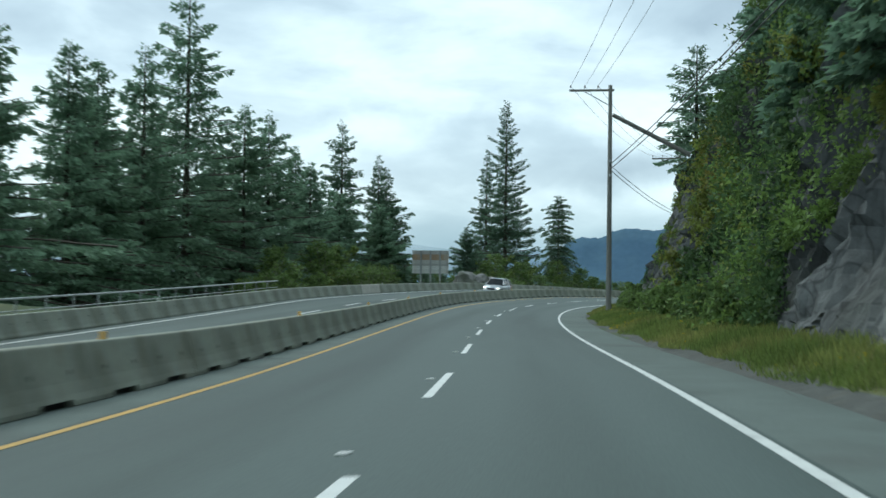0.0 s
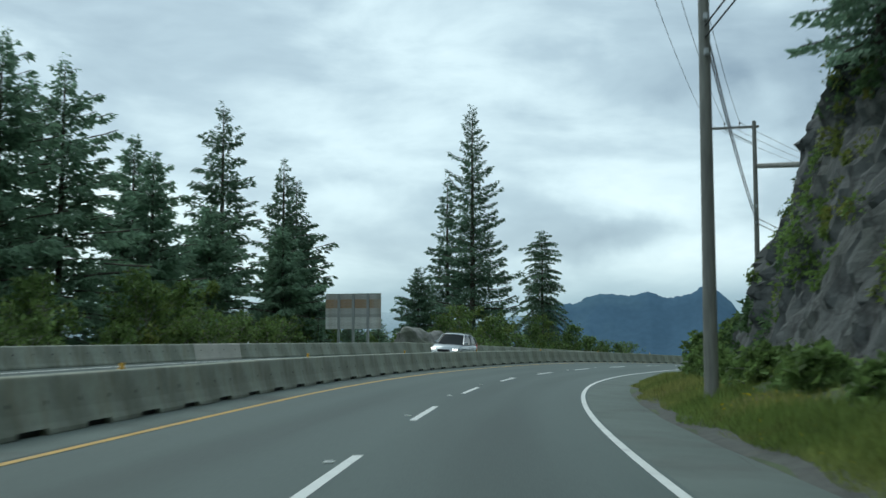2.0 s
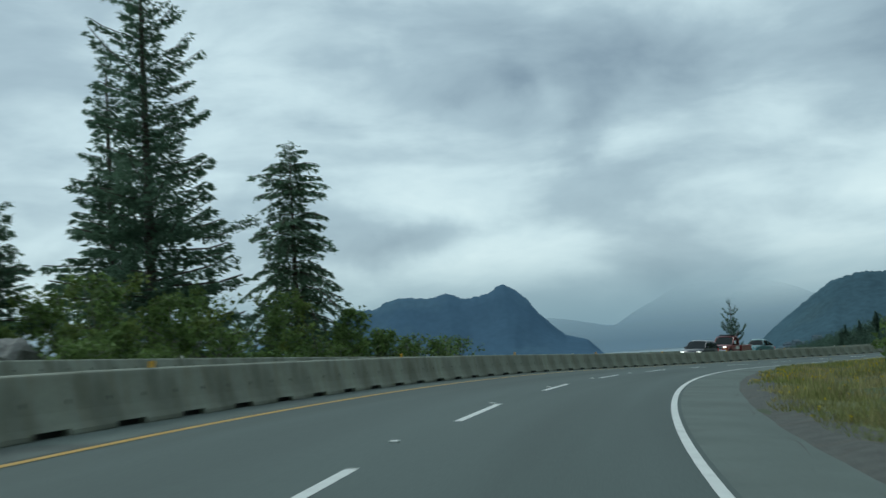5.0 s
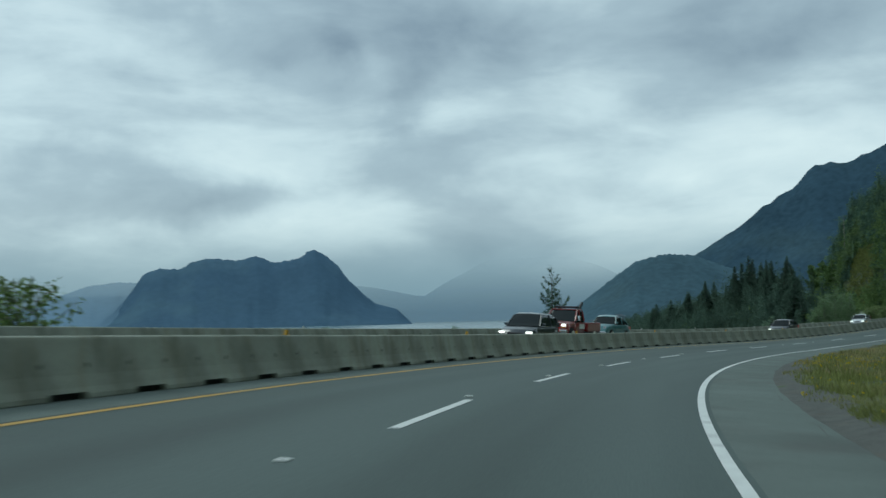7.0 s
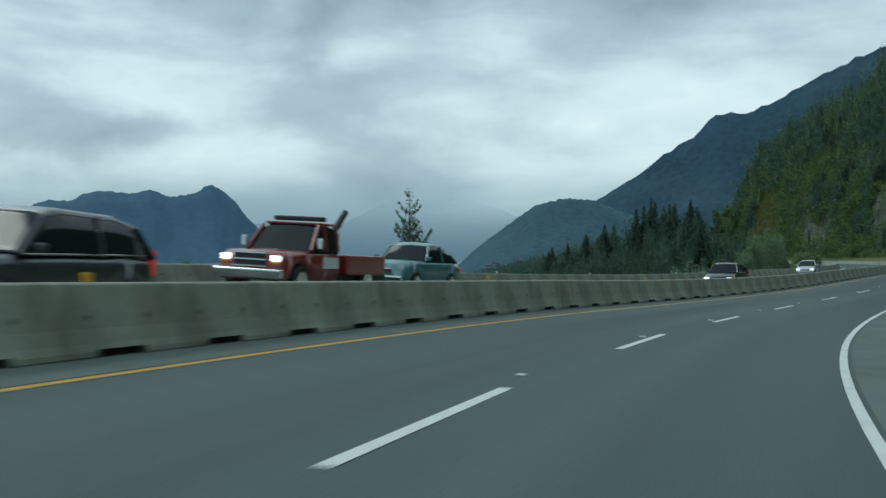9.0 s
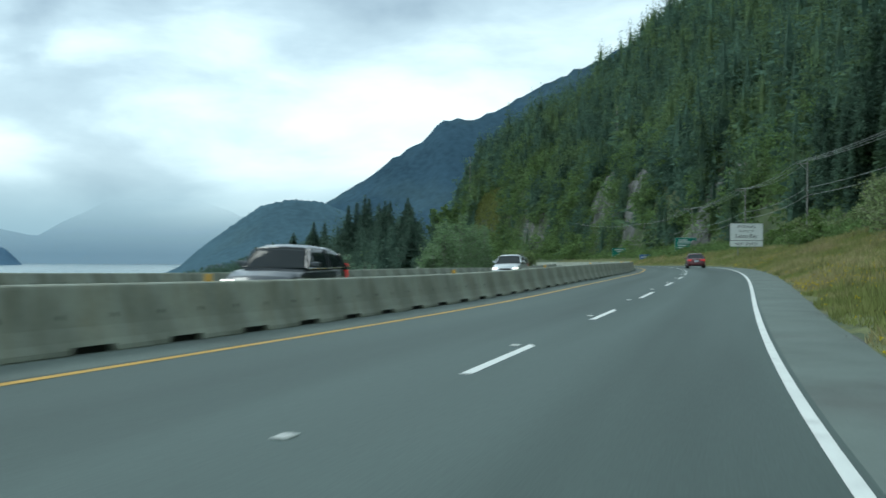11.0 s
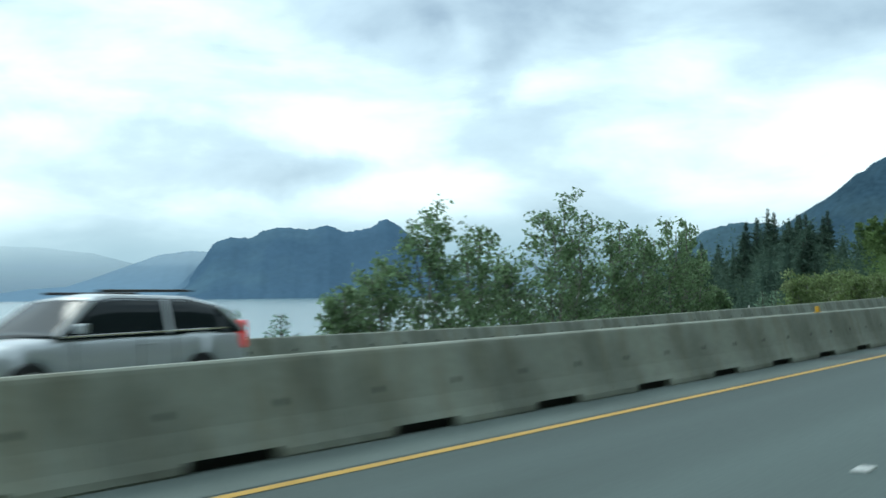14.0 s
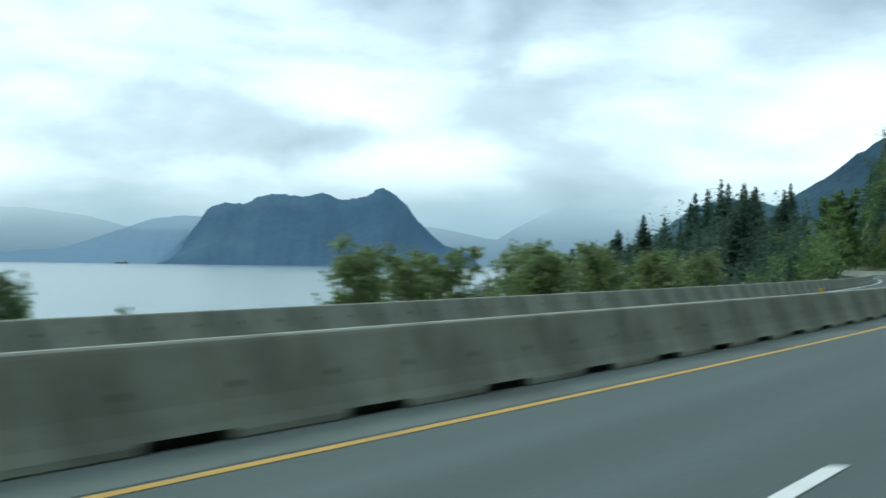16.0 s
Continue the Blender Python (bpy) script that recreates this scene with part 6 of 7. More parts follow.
def panel_bm(w, h, t=0.03, r=0.08):
    bm = bmesh.new()
    pts = []
    for cx, cz, a0 in ((w / 2 - r, h / 2 - r, 0), (-w / 2 + r, h / 2 - r, 90), (-w / 2 + r, -h / 2 + r, 180), (w / 2 - r, -h / 2 + r, 270)):
        for k in range(4):
            a = radians(a0 + 30 * k)
            pts.append((cx + r * math.cos(a), cz + r * math.sin(a)))
    lo = [bm.verts.new((x, -t / 2, z)) for x, z in pts]
    hi = [bm.verts.new((x, t / 2, z)) for x, z in pts]
    bm.faces.new(lo)
    bm.faces.new(hi[::-1])
    for k in range(len(pts)):
        j = (k + 1) % len(pts)
        bm.faces.new((lo[j], lo[k], hi[k], hi[j]))
    return bm


def road_sign(name, s, o, w, h, bottom, face, label, posts=2, border=True):
    m = road_pose(s, o, flat=True)
    sign = tagged(empty(name, m), label, "road sign")
    part("panel", panel_bm(w, h), face, sign, m=pose(0, 0, bottom + h / 2))
    if border:
        bm = bmesh.new()
        for sx, sz, x, z in ((w - 0.1, 0.035, 0, h / 2 - 0.06), (w - 0.1, 0.035, 0, -h / 2 + 0.06), (0.035, h - 0.1, w / 2 - 0.06, 0), (0.035, h - 0.1, -w / 2 + 0.06, 0)):
            box(bm, (sx, 0.006, sz), (x, -0.019, z + bottom + h / 2))
        part("border", bm, M_SIGNW if face is not M_SIGNW else M_BLACK, sign)
    p = road(s, o)
    drop = p[2] - on_ground(s, o)[2]
    for k in range(posts):
        x = (k - (posts - 1) / 2) * w * 0.5
        bm = bmesh.new()
        box(bm, (0.12, 0.12, bottom + h + drop + 0.4), (x, 0.085, (bottom + h - drop - 0.4) / 2), 0.01)
        part("post", bm, M_POLE, sign)
    return sign


ws = road_sign("village_sign", 381, 10.6, 4.2, 3.0, 2.4, M_SIGNW, "white village entry sign with black lettering on wooden posts")
for text, size, z in (("ENTERING", 0.48, 4.95), ("VILLAGE OF", 0.36, 4.40), ("Lions Bay", 0.72, 3.76), ("NEXT 3 EXITS", 0.46, 2.76)):
    lettering(text, size, (0, -0.021, z), M_BLACK, ws)
bm = bmesh.new()
box(bm, (4.0, 0.006, 0.06), (0, -0.02, 3.18))
part("dividing_rule", bm, M_BLACK, ws)


def sign_bars(sign, rows, mat=M_SIGNW):
    for w, h, x, z in rows:
        bm = bmesh.new()
        box(bm, (w, 0.006, h), (x, -0.02, z))
        part("text_bar", bm, mat, sign)


gs = road_sign("direction_sign", 449, 13.6, 4.1, 2.6, 2.65, M_GREEN, "green motorway direction sign with unreadable white text")
sign_bars(gs, [(1.8, 0.18, -0.5, 4.78), (2.4, 0.18, -0.2, 4.42), (3.4, 0.04, 0, 4.12), (1.9, 0.18, -0.5, 3.78), (1.7, 0.18, -0.6, 3.36), (0.3, 0.2, 1.3, 4.6), (0.3, 0.2, 1.3, 3.6)])
g2 = road_sign("direction_sign", 502, 11.2, 3.3, 2.0, 2.1, M_GREEN, "smaller green direction sign with unreadable white text")
sign_bars(g2, [(2.0, 0.2, 0, 3.7), (0.9, 0.18, 0, 3.25), (0.7, 0.2, 0, 2.6)])
bs = road_sign("service_sign", 470, 10.0, 2.3, 1.1, 1.2, M_BLUE, "small blue service sign with pale unreadable marks")
sign_bars(bs, [(0.9, 0.2, 0.2, 1.85), (0.3, 0.3, -0.6, 1.75), (1.0, 0.14, 0.25, 1.55)])

# the back of a large sign that faces the other way
M_TAN = material("tan_sign_plank", (0.46, 0.33, 0.22), 0.6, vary=0.2, scale=1.5, fine=8, second=(0.5, 0.45, 0.38), patch=0.2)
m = road_pose(116.8, -16.7, flat=True)
m.translation = Vector((m.translation.x, m.translation.y, float(road(116.8, -16.7)[2])))
back = tagged(empty("large_sign", m @ pose(0, 0, 0, 0, 0, 6)), "back of a large ribbed aluminium road sign on posts", "road sign")
bm = bmesh.new()
box(bm, (4.0, 0.012, 0.20), (0, 0, 0))
box(bm, (4.0, 0.075, 0.03), (0, -0.042, 0.085))
box(bm, (4.0, 0.03, 0.012), (0, -0.02, -0.095))
plank = part("plank", bm, M_ALU, back, m=pose(0, 0, 1.55))
for k in range(1, 12):
    me = plank.data
    if k in (7, 8, 9):
        me = me.copy()
        me.materials[0] = M_TAN
    part("plank", me, (), back, m=pose(0, 0, 1.55 + 0.205 * k))
bm = bmesh.new()
box(bm, (0.17, 0.14, 5.2), (0, -0.16, 1.3), 0.012)
post = part("post", bm, M_STEEL, back, m=pose(-1.0, 0, 0))
for x in (0.05, 1.1):
    part("post", post.data, (), back, m=pose(x, 0, 0))


# ---- vehicles ----
def loft(sections, mats_for=None, close=True):
    """A body skinned over cross-sections along y: each a list of (x, z) from the lower right over the top to the lower left."""
    vs, fs = [], []
    k = len(sections[0][1])
    for y, sec in sections:
        vs += [(x, y, z) for x, z in sec]
    for a in range(len(sections) - 1):
        for b in range(k - 1):
            fs.append((a * k + b, (a + 1) * k + b, (a + 1) * k + b + 1, a * k + b + 1))
    if close:
        fs += [tuple(range(k)), tuple(range((len(sections) - 1) * k, len(sections) * k))[::-1]]
    return vs, fs


def body_mesh(name, L, Wd, belt, floor, prof, mat, arches):
    """Lower body: prof is deck height along y; sides bulge, the ends are rounded in plan."""
    secs = []
    for y, top, wf in prof:
        w = Wd / 2 * wf
        lo = floor
        for ya, ra in arches:
            d = abs(y - ya)
            if d < ra:
                lo = max(lo, floor + math.sqrt(ra * ra - d * d) * 0.93 - 0.02)
        lo = min(lo, top - 0.1)
        mid = lo + (top - lo) * 0.55
        right = [(w * 0.90, lo), (w * 0.985, lo + (top - lo) * 0.25), (w, mid), (w * 0.97, lo + (top - lo) * 0.85), (w * 0.88, top)]
        secs.append((y, right + [(0, top + 0.025)] + [(-x, z) for x, z in right[::-1]]))
    vs, fs = loft(secs)
    return mesh_from(name, vs, fs, (mat,), smooth=True)


def fine(prof, step=0.1):
    ys = [p[0] for p in prof]
    out = np.arange(ys[0], ys[-1] + 1e-6, step)
    out = np.unique(np.concatenate([out, ys]))
    return [(y, float(np.interp(y, ys, [p[1] for p in prof])), float(np.interp(y, ys, [p[2] for p in prof]))) for y in out]


def wheel_part(car, x, y, r, w, rim_mat=None):
    bm = bmesh.new()
    bmesh.ops.create_cone(bm, cap_ends=True, segments=24, radius1=r, radius2=r, depth=w, matrix=pose(0, 0, 0, 0, 90, 0))
    es = [e for e in bm.edges if len(e.link_faces) == 2 and any(len(f.verts) > 4 for f in e.link_faces)]
    bmesh.ops.bevel(bm, geom=es, offset=0.04, segments=3, affect="EDGES", profile=0.5)
    t = part("wheel", bm, M_RUBBER, car, m=pose(x, y, r))
    bm = bmesh.new()
    side = 1 if x > 0 else -1
    bmesh.ops.create_cone(bm, cap_ends=True, segments=20, radius1=r * 0.64, radius2=r * 0.60, depth=0.03, matrix=pose(side * (w / 2 + 0.006), 0, 0, 0, 90, 0))
    for k in range(5):
        a = k * 1.2566
        box(bm, (0.02, r * 0.11, r * 0.55), (side * (w / 2 + 0.024), r * 0.3 * math.sin(a), r * 0.3 * math.cos(a)), 0, Euler((-a, 0, 0)))
    part("rim", bm, rim_mat or M_RIM, t)


def vehicle(name, label, pose_m, paint_m, L=4.6, Wd=1.8, H=1.45, kind="sedan", lit=False, brake=True, roof_rails=False, group=""):
    """A parked car facing +y."""
    car = tagged(empty(name, pose_m), label, "car" if kind != "pickup" else "truck", group)
    h = L / 2
    suv = kind in ("suv", "wagon")
    belt = {"sedan": 0.93, "wagon": 0.95, "suv": 1.05, "vintage": 1.02}[kind]
    hood = {"sedan": 0.84, "wagon": 0.86, "suv": 0.98, "vintage": 0.98}[kind]
    tail = {"sedan": 0.96, "wagon": 0.98, "suv": 1.06, "vintage": 0.92}[kind]
    r = {"suv": 0.35}.get(kind, 0.32)
    wy = (h - 0.88, -h + 0.95)
    prof = fine([(-h, tail - 0.38, 0.80), (-h + 0.05, tail - 0.08, 0.90), (-h + 0.22, tail, 0.96), (-h + 0.9, belt, 1.0), (0, belt, 1.0), (h - 1.45, belt - 0.02, 1.0),
                 (h - 0.7, hood, 0.97), (h - 0.25, hood - 0.12, 0.92), (h - 0.06, hood - 0.28, 0.86), (h, hood - 0.42, 0.76)])
    part("body", body_mesh("body", L, Wd, belt, 0.22, prof, paint_m, [(y, r + 0.05) for y in wy]), (), car)
    bm = bmesh.new()
    box(bm, (Wd * 0.86, L * 0.93, 0.16), (0, 0, 0.27), 0.05)
    part("underbody", bm, M_TRIM, car)
    # glasshouse and roof
    w0, w1 = Wd / 2 * 0.93, Wd / 2 * 0.72
    if kind == "sedan":
        g = [(-h + 0.72, belt, 0), (-h + 1.35, H - 0.10, 1), (-h + 1.75, H - 0.02, 1), (0.15, H, 1), (0.55, H - 0.06, 1), (h - 1.35, belt - 0.01, 0)]
    elif kind == "vintage":
        g = [(-h + 0.45, belt - 0.02, 0), (-h + 0.95, H - 0.30, 0.9), (-h + 1.35, H - 0.12, 0.92), (-h + 1.9, H - 0.02, 1), (-0.1, H, 1), (0.3, H - 0.10, 0.95), (0.75, belt, 0)]
    else:
        g = [(-h + 0.10, belt, 0), (-h + 0.50, H - 0.15, 0.95), (-h + 1.0, H - 0.04, 1), (0.0, H, 1), (0.4, H - 0.06, 1), (h - 1.25, belt - 0.02, 0)]
    secs = []
    for y, z, k in fine(g, 0.08):
        w = w0 + (w1 - w0) * k
        t = max(z - belt, 0.001)
        wt = w0 + (w1 - w0) * min(1, t / (H - belt))
        right = [(w0, belt - 0.05), (w0 + (wt - w0) * 0.5, belt + t * 0.5), (wt, belt + t * 0.93), (wt * 0.86, belt + t)]
        secs.append((y, right + [(0, belt + t + 0.02)] + [(-x, zz) for x, zz in right[::-1]]))
    vs, fs = loft(secs)
    part("glazing", mesh_from("glazing", vs, fs, (M_GLASS,), smooth=True), (), car, "dark tinted windows")
    ry = [(y, z) for y, z, k in g if k >= 0.9]
    secs = []
    for y, z, _ in fine([(y, z, 0) for y, z in ry], 0.15):
        wt = w0 + (w1 - w0) * min(1, (z - belt) / (H - belt))
        secs.append((y, [(wt + 0.012, z - 0.06), (wt * 0.97, z - 0.01), (wt * 0.84, z + 0.018), (0, z + 0.042), (-wt * 0.84, z + 0.018), (-wt * 0.97, z - 0.01), (-wt - 0.012, z - 0.06)]))
    vs, fs = loft(secs)
    part("roof", mesh_from("roof", vs, fs, (paint_m,), smooth=True), (), car)
    mid_y = (g[1][0] + g[-2][0]) / 2
    for side in (1, -1):
        for (ya, za), (yb, zb) in (((g[-1][0] - 0.02, belt - 0.02), (g[-2][0], g[-2][1] - 0.03)), ((g[0][0] + 0.02, belt - 0.02), (g[1][0], g[1][1] - 0.03)), ((mid_y - 0.1, belt - 0.03), (mid_y - 0.14, H - 0.06))):
            bm = bmesh.new()
            wa, wb = w0 + 0.006, w0 + (w1 - w0) * min(1, (zb - belt) / (H - belt)) + 0.012
            tube(bm, (side * wa, ya, za), (side * wb, yb, zb), 0.035, 0.03, 6)
            part("window_pillar", bm, paint_m, car)
        bm = bmesh.new()
        box(bm, (0.18, 0.10, 0.13), (side * (Wd / 2 + 0.06), h - 1.55, belt + 0.08), 0.03)
        part("side_mirror", bm, paint_m, car)
        bm = bmesh.new()
        box(bm, (0.02, 0.16, 0.03), (side * (Wd / 2 * 0.985), -0.35, belt - 0.16), 0.008)
        part("door_handle", bm, M_CHROME if kind == "vintage" else paint_m, car)
        for y in (h - 1.5, -0.25, -h + 1.45):
            bm = bmesh.new()
            box(bm, (0.006, 0.012, 0.5), (side * (Wd / 2 * 0.997), y, 0.66))
            part("door_seam", bm, M_TRIM, car)
        if suv:
            bm = bmesh.new()
            tube(bm, (side * (w0 + 0.012), h - 1.35, belt - 0.02), (side * (w0 + 0.012), -h + 0.45, belt + 0.015), 0.016, 0.016, 6)
            part("window_trim", bm, M_CHROME, car)
        # lamps
        bm = bmesh.new()
        if kind == "vintage":
            bmesh.ops.create_cone(bm, cap_ends=True, segments=16, radius1=0.10, radius2=0.10, depth=0.08, matrix=pose(side * Wd * 0.36, h - 0.12, 0.76, 90, 0, 0))
        else:
            box(bm, (0.30, 0.24, 0.11), (side * Wd * 0.37, h - 0.15, hood - 0.25), 0.04)
        part("headlight", bm, M_HEAD if lit else M_HEAD_OFF, car, "lit headlight" if lit else "clear headlight")
        bm = bmesh.new()
        if suv:
            box(bm, (0.20, 0.14, 0.42), (side * Wd * 0.41, -h + 0.10, tail - 0.12), 0.04)
        else:
            box(bm, (0.44, 0.12, 0.17), (side * Wd * 0.345, -h + 0.08, tail - 0.17), 0.04)
        part("tail_light", bm, M_TAIL, car, "red tail light")
        for y in wy:
            wheel_part(car, side * (Wd / 2 - 0.11), y, r, 0.22, M_CHROME if kind == "vintage" else None)
        if roof_rails:
            bm = bmesh.new()
            tube(bm, (side * w1 * 0.92, -h + 0.9, H + 0.05), (side * w1 * 0.92, 0.2, H + 0.06), 0.02, 0.02, 6)
            part("roof_rail", bm, M_TRIM, car)
    for y, w_, z, hh, mt, nm in ((h - 0.02, Wd * 0.84, 0.40, 0.20, M_CHROME if kind == "vintage" else paint_m, "front_bumper"), (-h + 0.02, Wd * 0.88, 0.42, 0.22, M_CHROME if kind == "vintage" else paint_m, "rear_bumper")):
        bm = bmesh.new()
        box(bm, (w_, 0.16, hh), (0, y, z), 0.06, seg=3)
        part(nm, bm, mt, car)
    bm = bmesh.new()
    box(bm, (Wd * 0.42, 0.05, 0.15), (0, h - 0.02, hood - 0.33), 0.02)
    for z in (-0.05, 0, 0.05):
        box(bm, (Wd * 0.44, 0.02, 0.012), (0, h + 0.012, hood - 0.33 + z))
    part("grille", bm, M_CHROME if kind == "vintage" else M_TRIM, car)
    bm = bmesh.new()
    box(bm, (0.36, 0.02, 0.16), (0, -h - 0.012 + 0.02, tail - 0.26), 0.005)
    plate = part("number_plate", bm, M_SIGNW, car, "white number plate")
    bm = bmesh.new()
    box(bm, (0.26, 0.006, 0.06), (0, -h - 0.008, tail - 0.26))
    part("plate_bar", bm, M_BLUE, plate)
    if kind == "sedan":
        bm = bmesh.new()
        box(bm, (0.7, 0.03, 0.035), (0, -h - 0.0, tail - 0.13), 0.008)
        part("boot_trim", bm, M_CHROME, car)
        bm = bmesh.new()
        box(bm, (Wd * 0.6, 0.10, 0.10), (0, -h + 0.0, 0.30), 0.03)
        part("rear_diffuser", bm, M_TRIM, car)
    return car


def tow_truck(pose_m):
    car = tagged(empty("tow_truck", pose_m), "red tow truck with lit headlights, light bar and raised boom", "tow truck")
    L, Wd, h = 6.6, 2.05, 3.3
    prof = fine([(0.2, 1.28, 0.98), (1.0, 1.28, 1.0), (2.0, 1.24, 1.0), (2.9, 1.20, 0.97), (3.15, 1.12, 0.93), (3.25, 0.85, 0.88)])
    part("body", body_mesh("body", L, Wd, 1.28, 0.45, prof, P_TRUCK, [(2.35, 0.50)]), (), car)
    secs = []
    for y, z, wf in [(0.25, 1.26, 0.94), (0.30, 1.88, 0.80), (0.45, 1.96, 0.78), (1.05, 1.98, 0.78), (1.25, 1.90, 0.80), (1.85, 1.24, 0.94)]:
        w = Wd / 2
        secs.append((y, [(w * 0.96, 1.2), (w * wf + 0.02, z - 0.06), (w * wf * 0.85, z), (0, z + 0.02), (-w * wf * 0.85, z), (-w * wf - 0.02, z - 0.06), (-w * 0.96, 1.2)]))
    vs, fs = loft(secs)
    part("glazing", mesh_from("glazing", vs, fs, (M_GLASS,)), (), car, "dark cab windows")
    bm = bmesh.new()
    box(bm, (Wd * 0.80, 0.95, 0.07), (0, 0.72, 1.99), 0.03)
    part("roof", bm, P_TRUCK, car)
    for side in (1, -1):
        for ya, za, yb, zb in ((1.83, 1.26, 1.22, 1.94), (0.27, 1.26, 0.30, 1.94), (0.95, 1.26, 0.93, 1.96)):
            bm = bmesh.new()
            tube(bm, (side * Wd * 0.48, ya, za), (side * Wd * 0.41, yb, zb), 0.05, 0.045, 6)
            part("window_pillar", bm, P_TRUCK, car)
        bm = bmesh.new()
        box(bm, (0.27, 0.12, 0.15), (side * 0.74, 3.22, 1.02), 0.03)
        part("headlight", bm, M_HEAD, car, "lit headlight")
        bm = bmesh.new()
        box(bm, (0.27, 0.11, 0.07), (side * 0.74, 3.22, 0.89), 0.02)
        part("turn_signal", bm, M_AMBER, car, "amber turn signal")
        bm = bmesh.new()
        box(bm, (0.16, 0.10, 0.30), (side * (Wd / 2 + 0.14), 1.65, 1.45), 0.03)
        part("side_mirror", bm, M_CHROME, car)
        bm = bmesh.new()
        box(bm, (0.40, 2.5, 0.58), (side * 0.86, -1.5, 0.90), 0.06)
        part("tool_bin", bm, P_TRUCK, car)
        bm = bmesh.new()
        box(bm, (0.01, 0.9, 0.3), (side * (1.03), 0.75, 0.95))
        part("door_emblem", bm, M_SIGNW, car)
        for y in (2.35, -1.6):
            wheel_part(car, side * 0.90, y, 0.43, 0.26, M_CHROME)
    bm = bmesh.new()
    box(bm, (0.95, 0.08, 0.36), (0, 3.24, 0.98), 0.03)
    part("grille", bm, M_TRIM, car)
    bm = bmesh.new()
    for z in (-0.17, 0.0, 0.17):
        box(bm, (0.98, 0.03, 0.035), (0, 3.29, 0.98 + z))
    part("grille_bars", bm, M_CHROME, car)
    bm = bmesh.new()
    box(bm, (Wd * 0.98, 0.20, 0.26), (0, 3.32, 0.62), 0.05, seg=3)
    part("front_bumper", bm, M_CHROME, car)
    bm = bmesh.new()
    box(bm, (1.5, 0.32, 0.13), (0, 0.75, 2.13), 0.04)
    part("light_bar", bm, M_TRIM, car, "dark roof light bar")
    bm = bmesh.new()
    box(bm, (Wd * 0.8, 4.6, 0.22), (0, -1.0, 0.55), 0.03)
    part("chassis", bm, M_TRIM, car)
    bm = bmesh.new()
    box(bm, (1.3, 2.8, 0.12), (0, -1.6, 1.0), 0.02)
    part("deck", bm, M_TRIM, car)
    bm = bmesh.new()
    tube(bm, (0, -0.4, 1.1), (0, -2.0, 2.45), 0.13, 0.09, 8)
    tube(bm, (0.35, -0.6, 1.0), (0.05, -1.8, 2.05), 0.06, 0.06, 6)
    part("boom", bm, M_TRIM, car, "raised black towing boom")
    bm = bmesh.new()
    box(bm, (1.7, 0.14, 0.5), (0, 0.05, 1.55), 0.03)
    part("headboard", bm, P_TRUCK, car)
    return car


vehicle("sedan", "dark red sedan with lit tail lights in the near lane", road_pose(348.3, 1.6, 0.01), P_RED, 4.6, 1.80, 1.46, "sedan")
vehicle("suv", "silver SUV with lit headlights coming the other way", road_pose(111.2, -7.6, 0.01, back=True), P_SILVER, 4.6, 1.82, 1.68, "suv", lit=True, roof_rails=True, group="oncoming cars")
vehicle("suv", "dark grey SUV coming the other way beside a tow truck", road_pose(202.3, -8.0, 0.01, back=True), P_GREY, 4.7, 1.86, 1.68, "suv", lit=True, group="oncoming cars")
tow_truck(road_pose(217.2, -11.0, 0.01, back=True))
vehicle("vintage_car", "teal vintage sedan with chrome trim towed behind the truck", road_pose(223.9, -11.0, 0.12, back=True), P_TEAL, 4.7, 1.8, 1.6, "vintage", group="oncoming cars")
vehicle("hatchback", "dark hatchback with lit headlights coming the other way", road_pose(256.5, -7.6, 0.01, back=True), P_GREY, 4.2, 1.76, 1.47, "wagon", lit=True, group="oncoming cars")
vehicle("station_wagon", "silver station wagon with roof rails coming the other way", road_pose(304.0, -11.1, 0.01, back=True), P_WHITE, 4.6, 1.78, 1.46, "wagon", lit=True, roof_rails=True, group="oncoming cars")


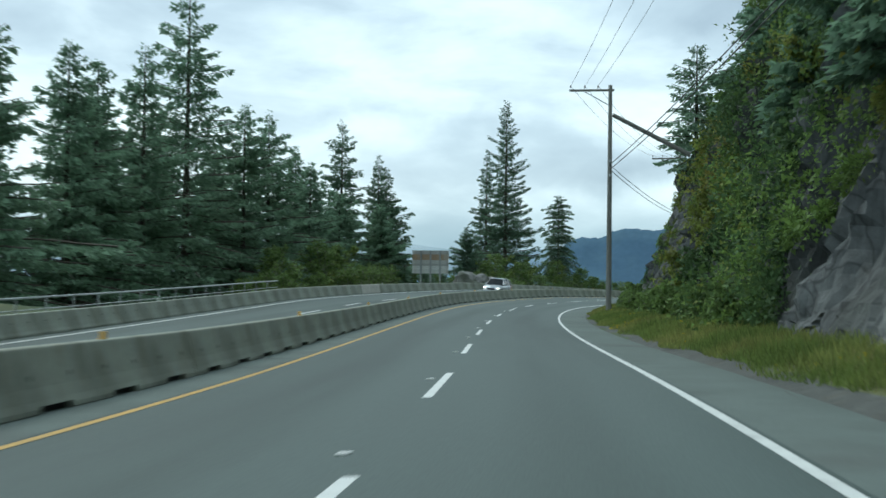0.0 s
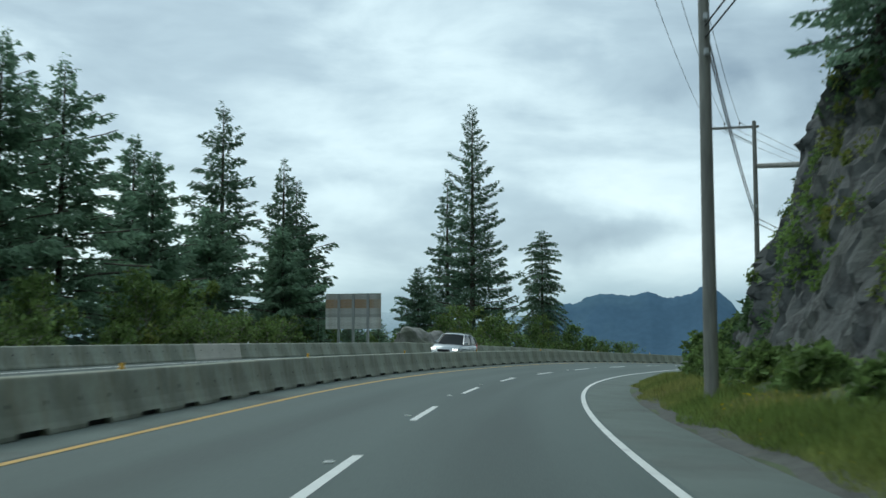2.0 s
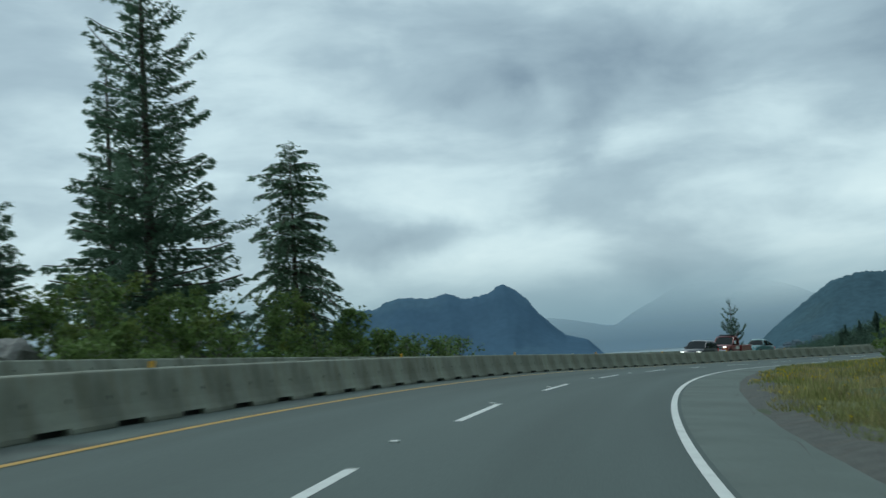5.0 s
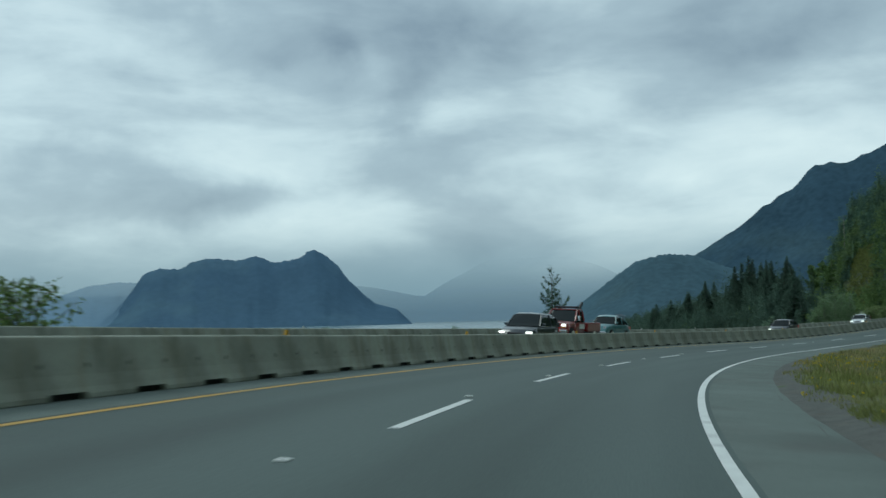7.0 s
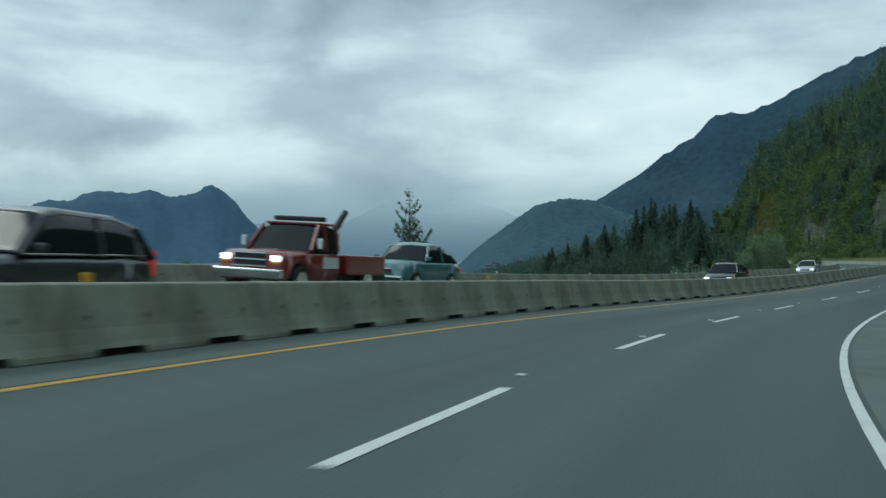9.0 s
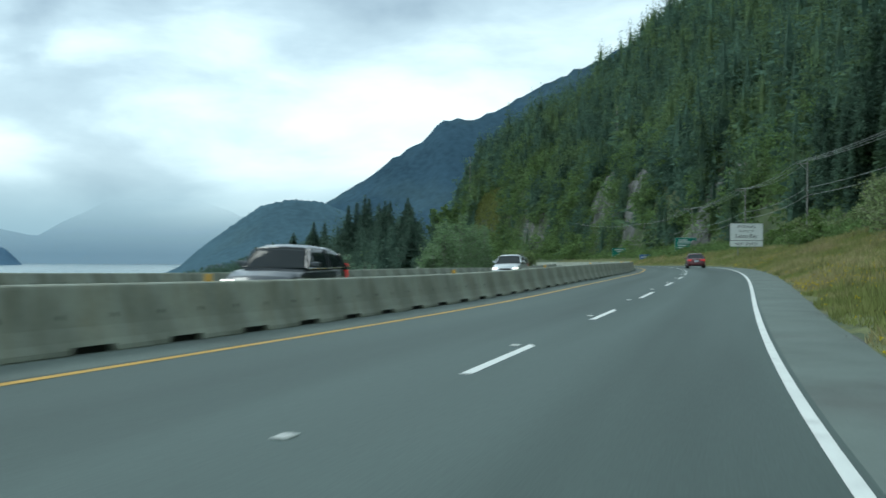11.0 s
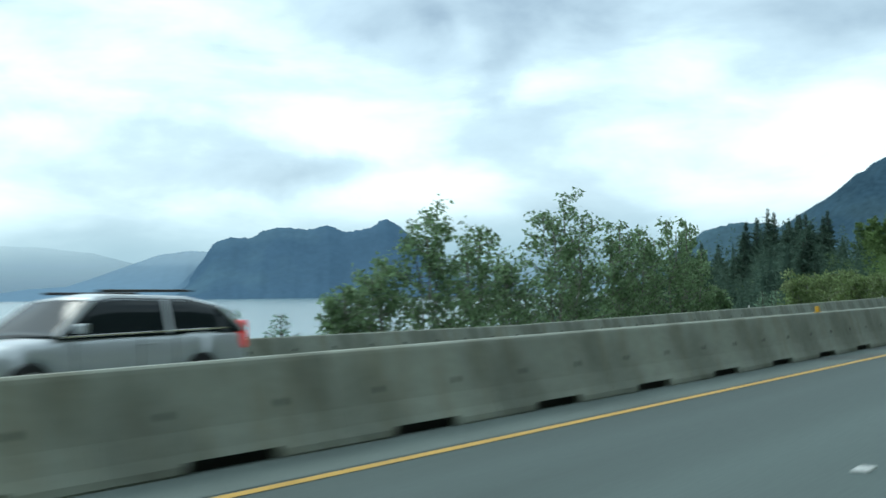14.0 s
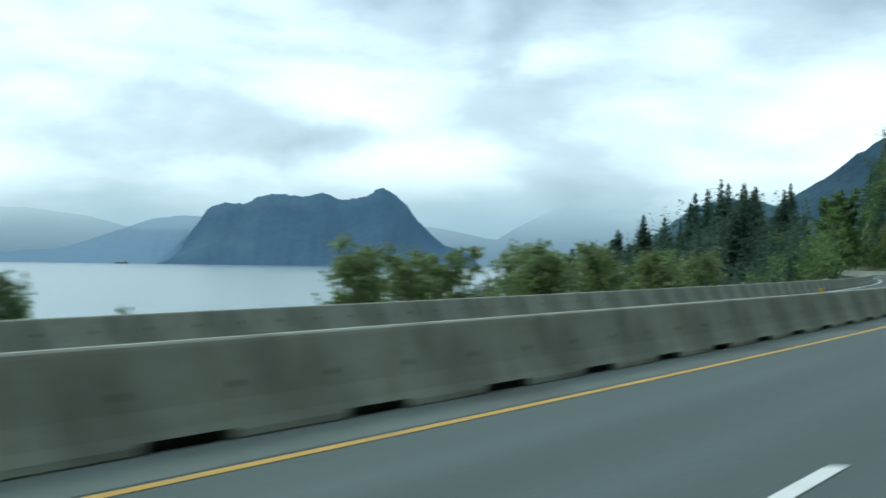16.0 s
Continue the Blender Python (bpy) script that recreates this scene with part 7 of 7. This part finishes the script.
# ---- a ship far out on the sound ----
ship = tagged(empty("cargo_ship", pose(-290, 4262, SEA, 0, 0, 80)), "low dark barge far out on the calm sea", "ship")
bm = bmesh.new()
box(bm, (9, 46, 5), (0, 0, 1.5), 1.2)
part("hull", bm, M_TRIM, ship)
bm = bmesh.new()
box(bm, (7, 9, 6), (0, -15, 6.5), 0.5)
box(bm, (1.2, 1.2, 5), (0, -14, 11), 0.2)
part("deckhouse", bm, M_CONCRETE, ship, "pale deckhouse")


# ---- a hamlet on the shore below the far headland ----
def far_house(m, w, d, h, wall_mat, roof_mat, label):
    house = tagged(empty("house", m), label, "house", "houses on the far shore")
    bm = bmesh.new()
    box(bm, (w, d, h), (0, 0, h / 2), 0.1, seg=1)
    part("wall", bm, wall_mat, house)
    e = 0.6
    vs = [(-w / 2 - e, -d / 2 - e, h), (w / 2 + e, -d / 2 - e, h), (w / 2 + e, d / 2 + e, h), (-w / 2 - e, d / 2 + e, h), (-w / 2 - e, 0, h + d * 0.36), (w / 2 + e, 0, h + d * 0.36)]
    part("roof", mesh_from("roof", vs, [(0, 1, 5, 4), (2, 3, 4, 5), (0, 4, 3), (1, 2, 5), (0, 3, 2, 1)], (roof_mat,)), (), house)


# wall and roof colours already contain the blue haze of the distance
M_FAR_WALL = material("hazy_house_wall", (0.13, 0.175, 0.205), 0.9, vary=0.15, obj_random=0.3)
M_FAR_ROOF = material("hazy_house_roof", (0.075, 0.105, 0.13), 0.9, vary=0.15, obj_random=0.3)
KNOLL = bpy.data.objects["knoll_backdrop"].data
slope = BVHTree.FromPolygons([v.co for v in KNOLL.vertices], [tuple(f.vertices) for f in KNOLL.polygons])
rr = np.random.default_rng(23)
made = 0
while made < 16:
    a, far = radians(19.2 + 4.6 * rr.random()), rr.uniform(1490, 1640)
    x, y = EYE8[0] + far * math.sin(a), EYE8[1] + far * math.cos(a)
    place = slope.ray_cast(Vector((x, y, 900)), Vector((0, 0, -1)))[0]
    if place and SEA + 0.5 < place.z < SEA + 26:
        far_house(pose(x, y, place.z - 1.5, 0, 0, rr.uniform(-30, 30)), rr.uniform(6, 10), rr.uniform(5, 8), rr.uniform(4.5, 6.5), M_FAR_WALL, M_FAR_ROOF, "small pale house on the wooded far shore")
        made += 1
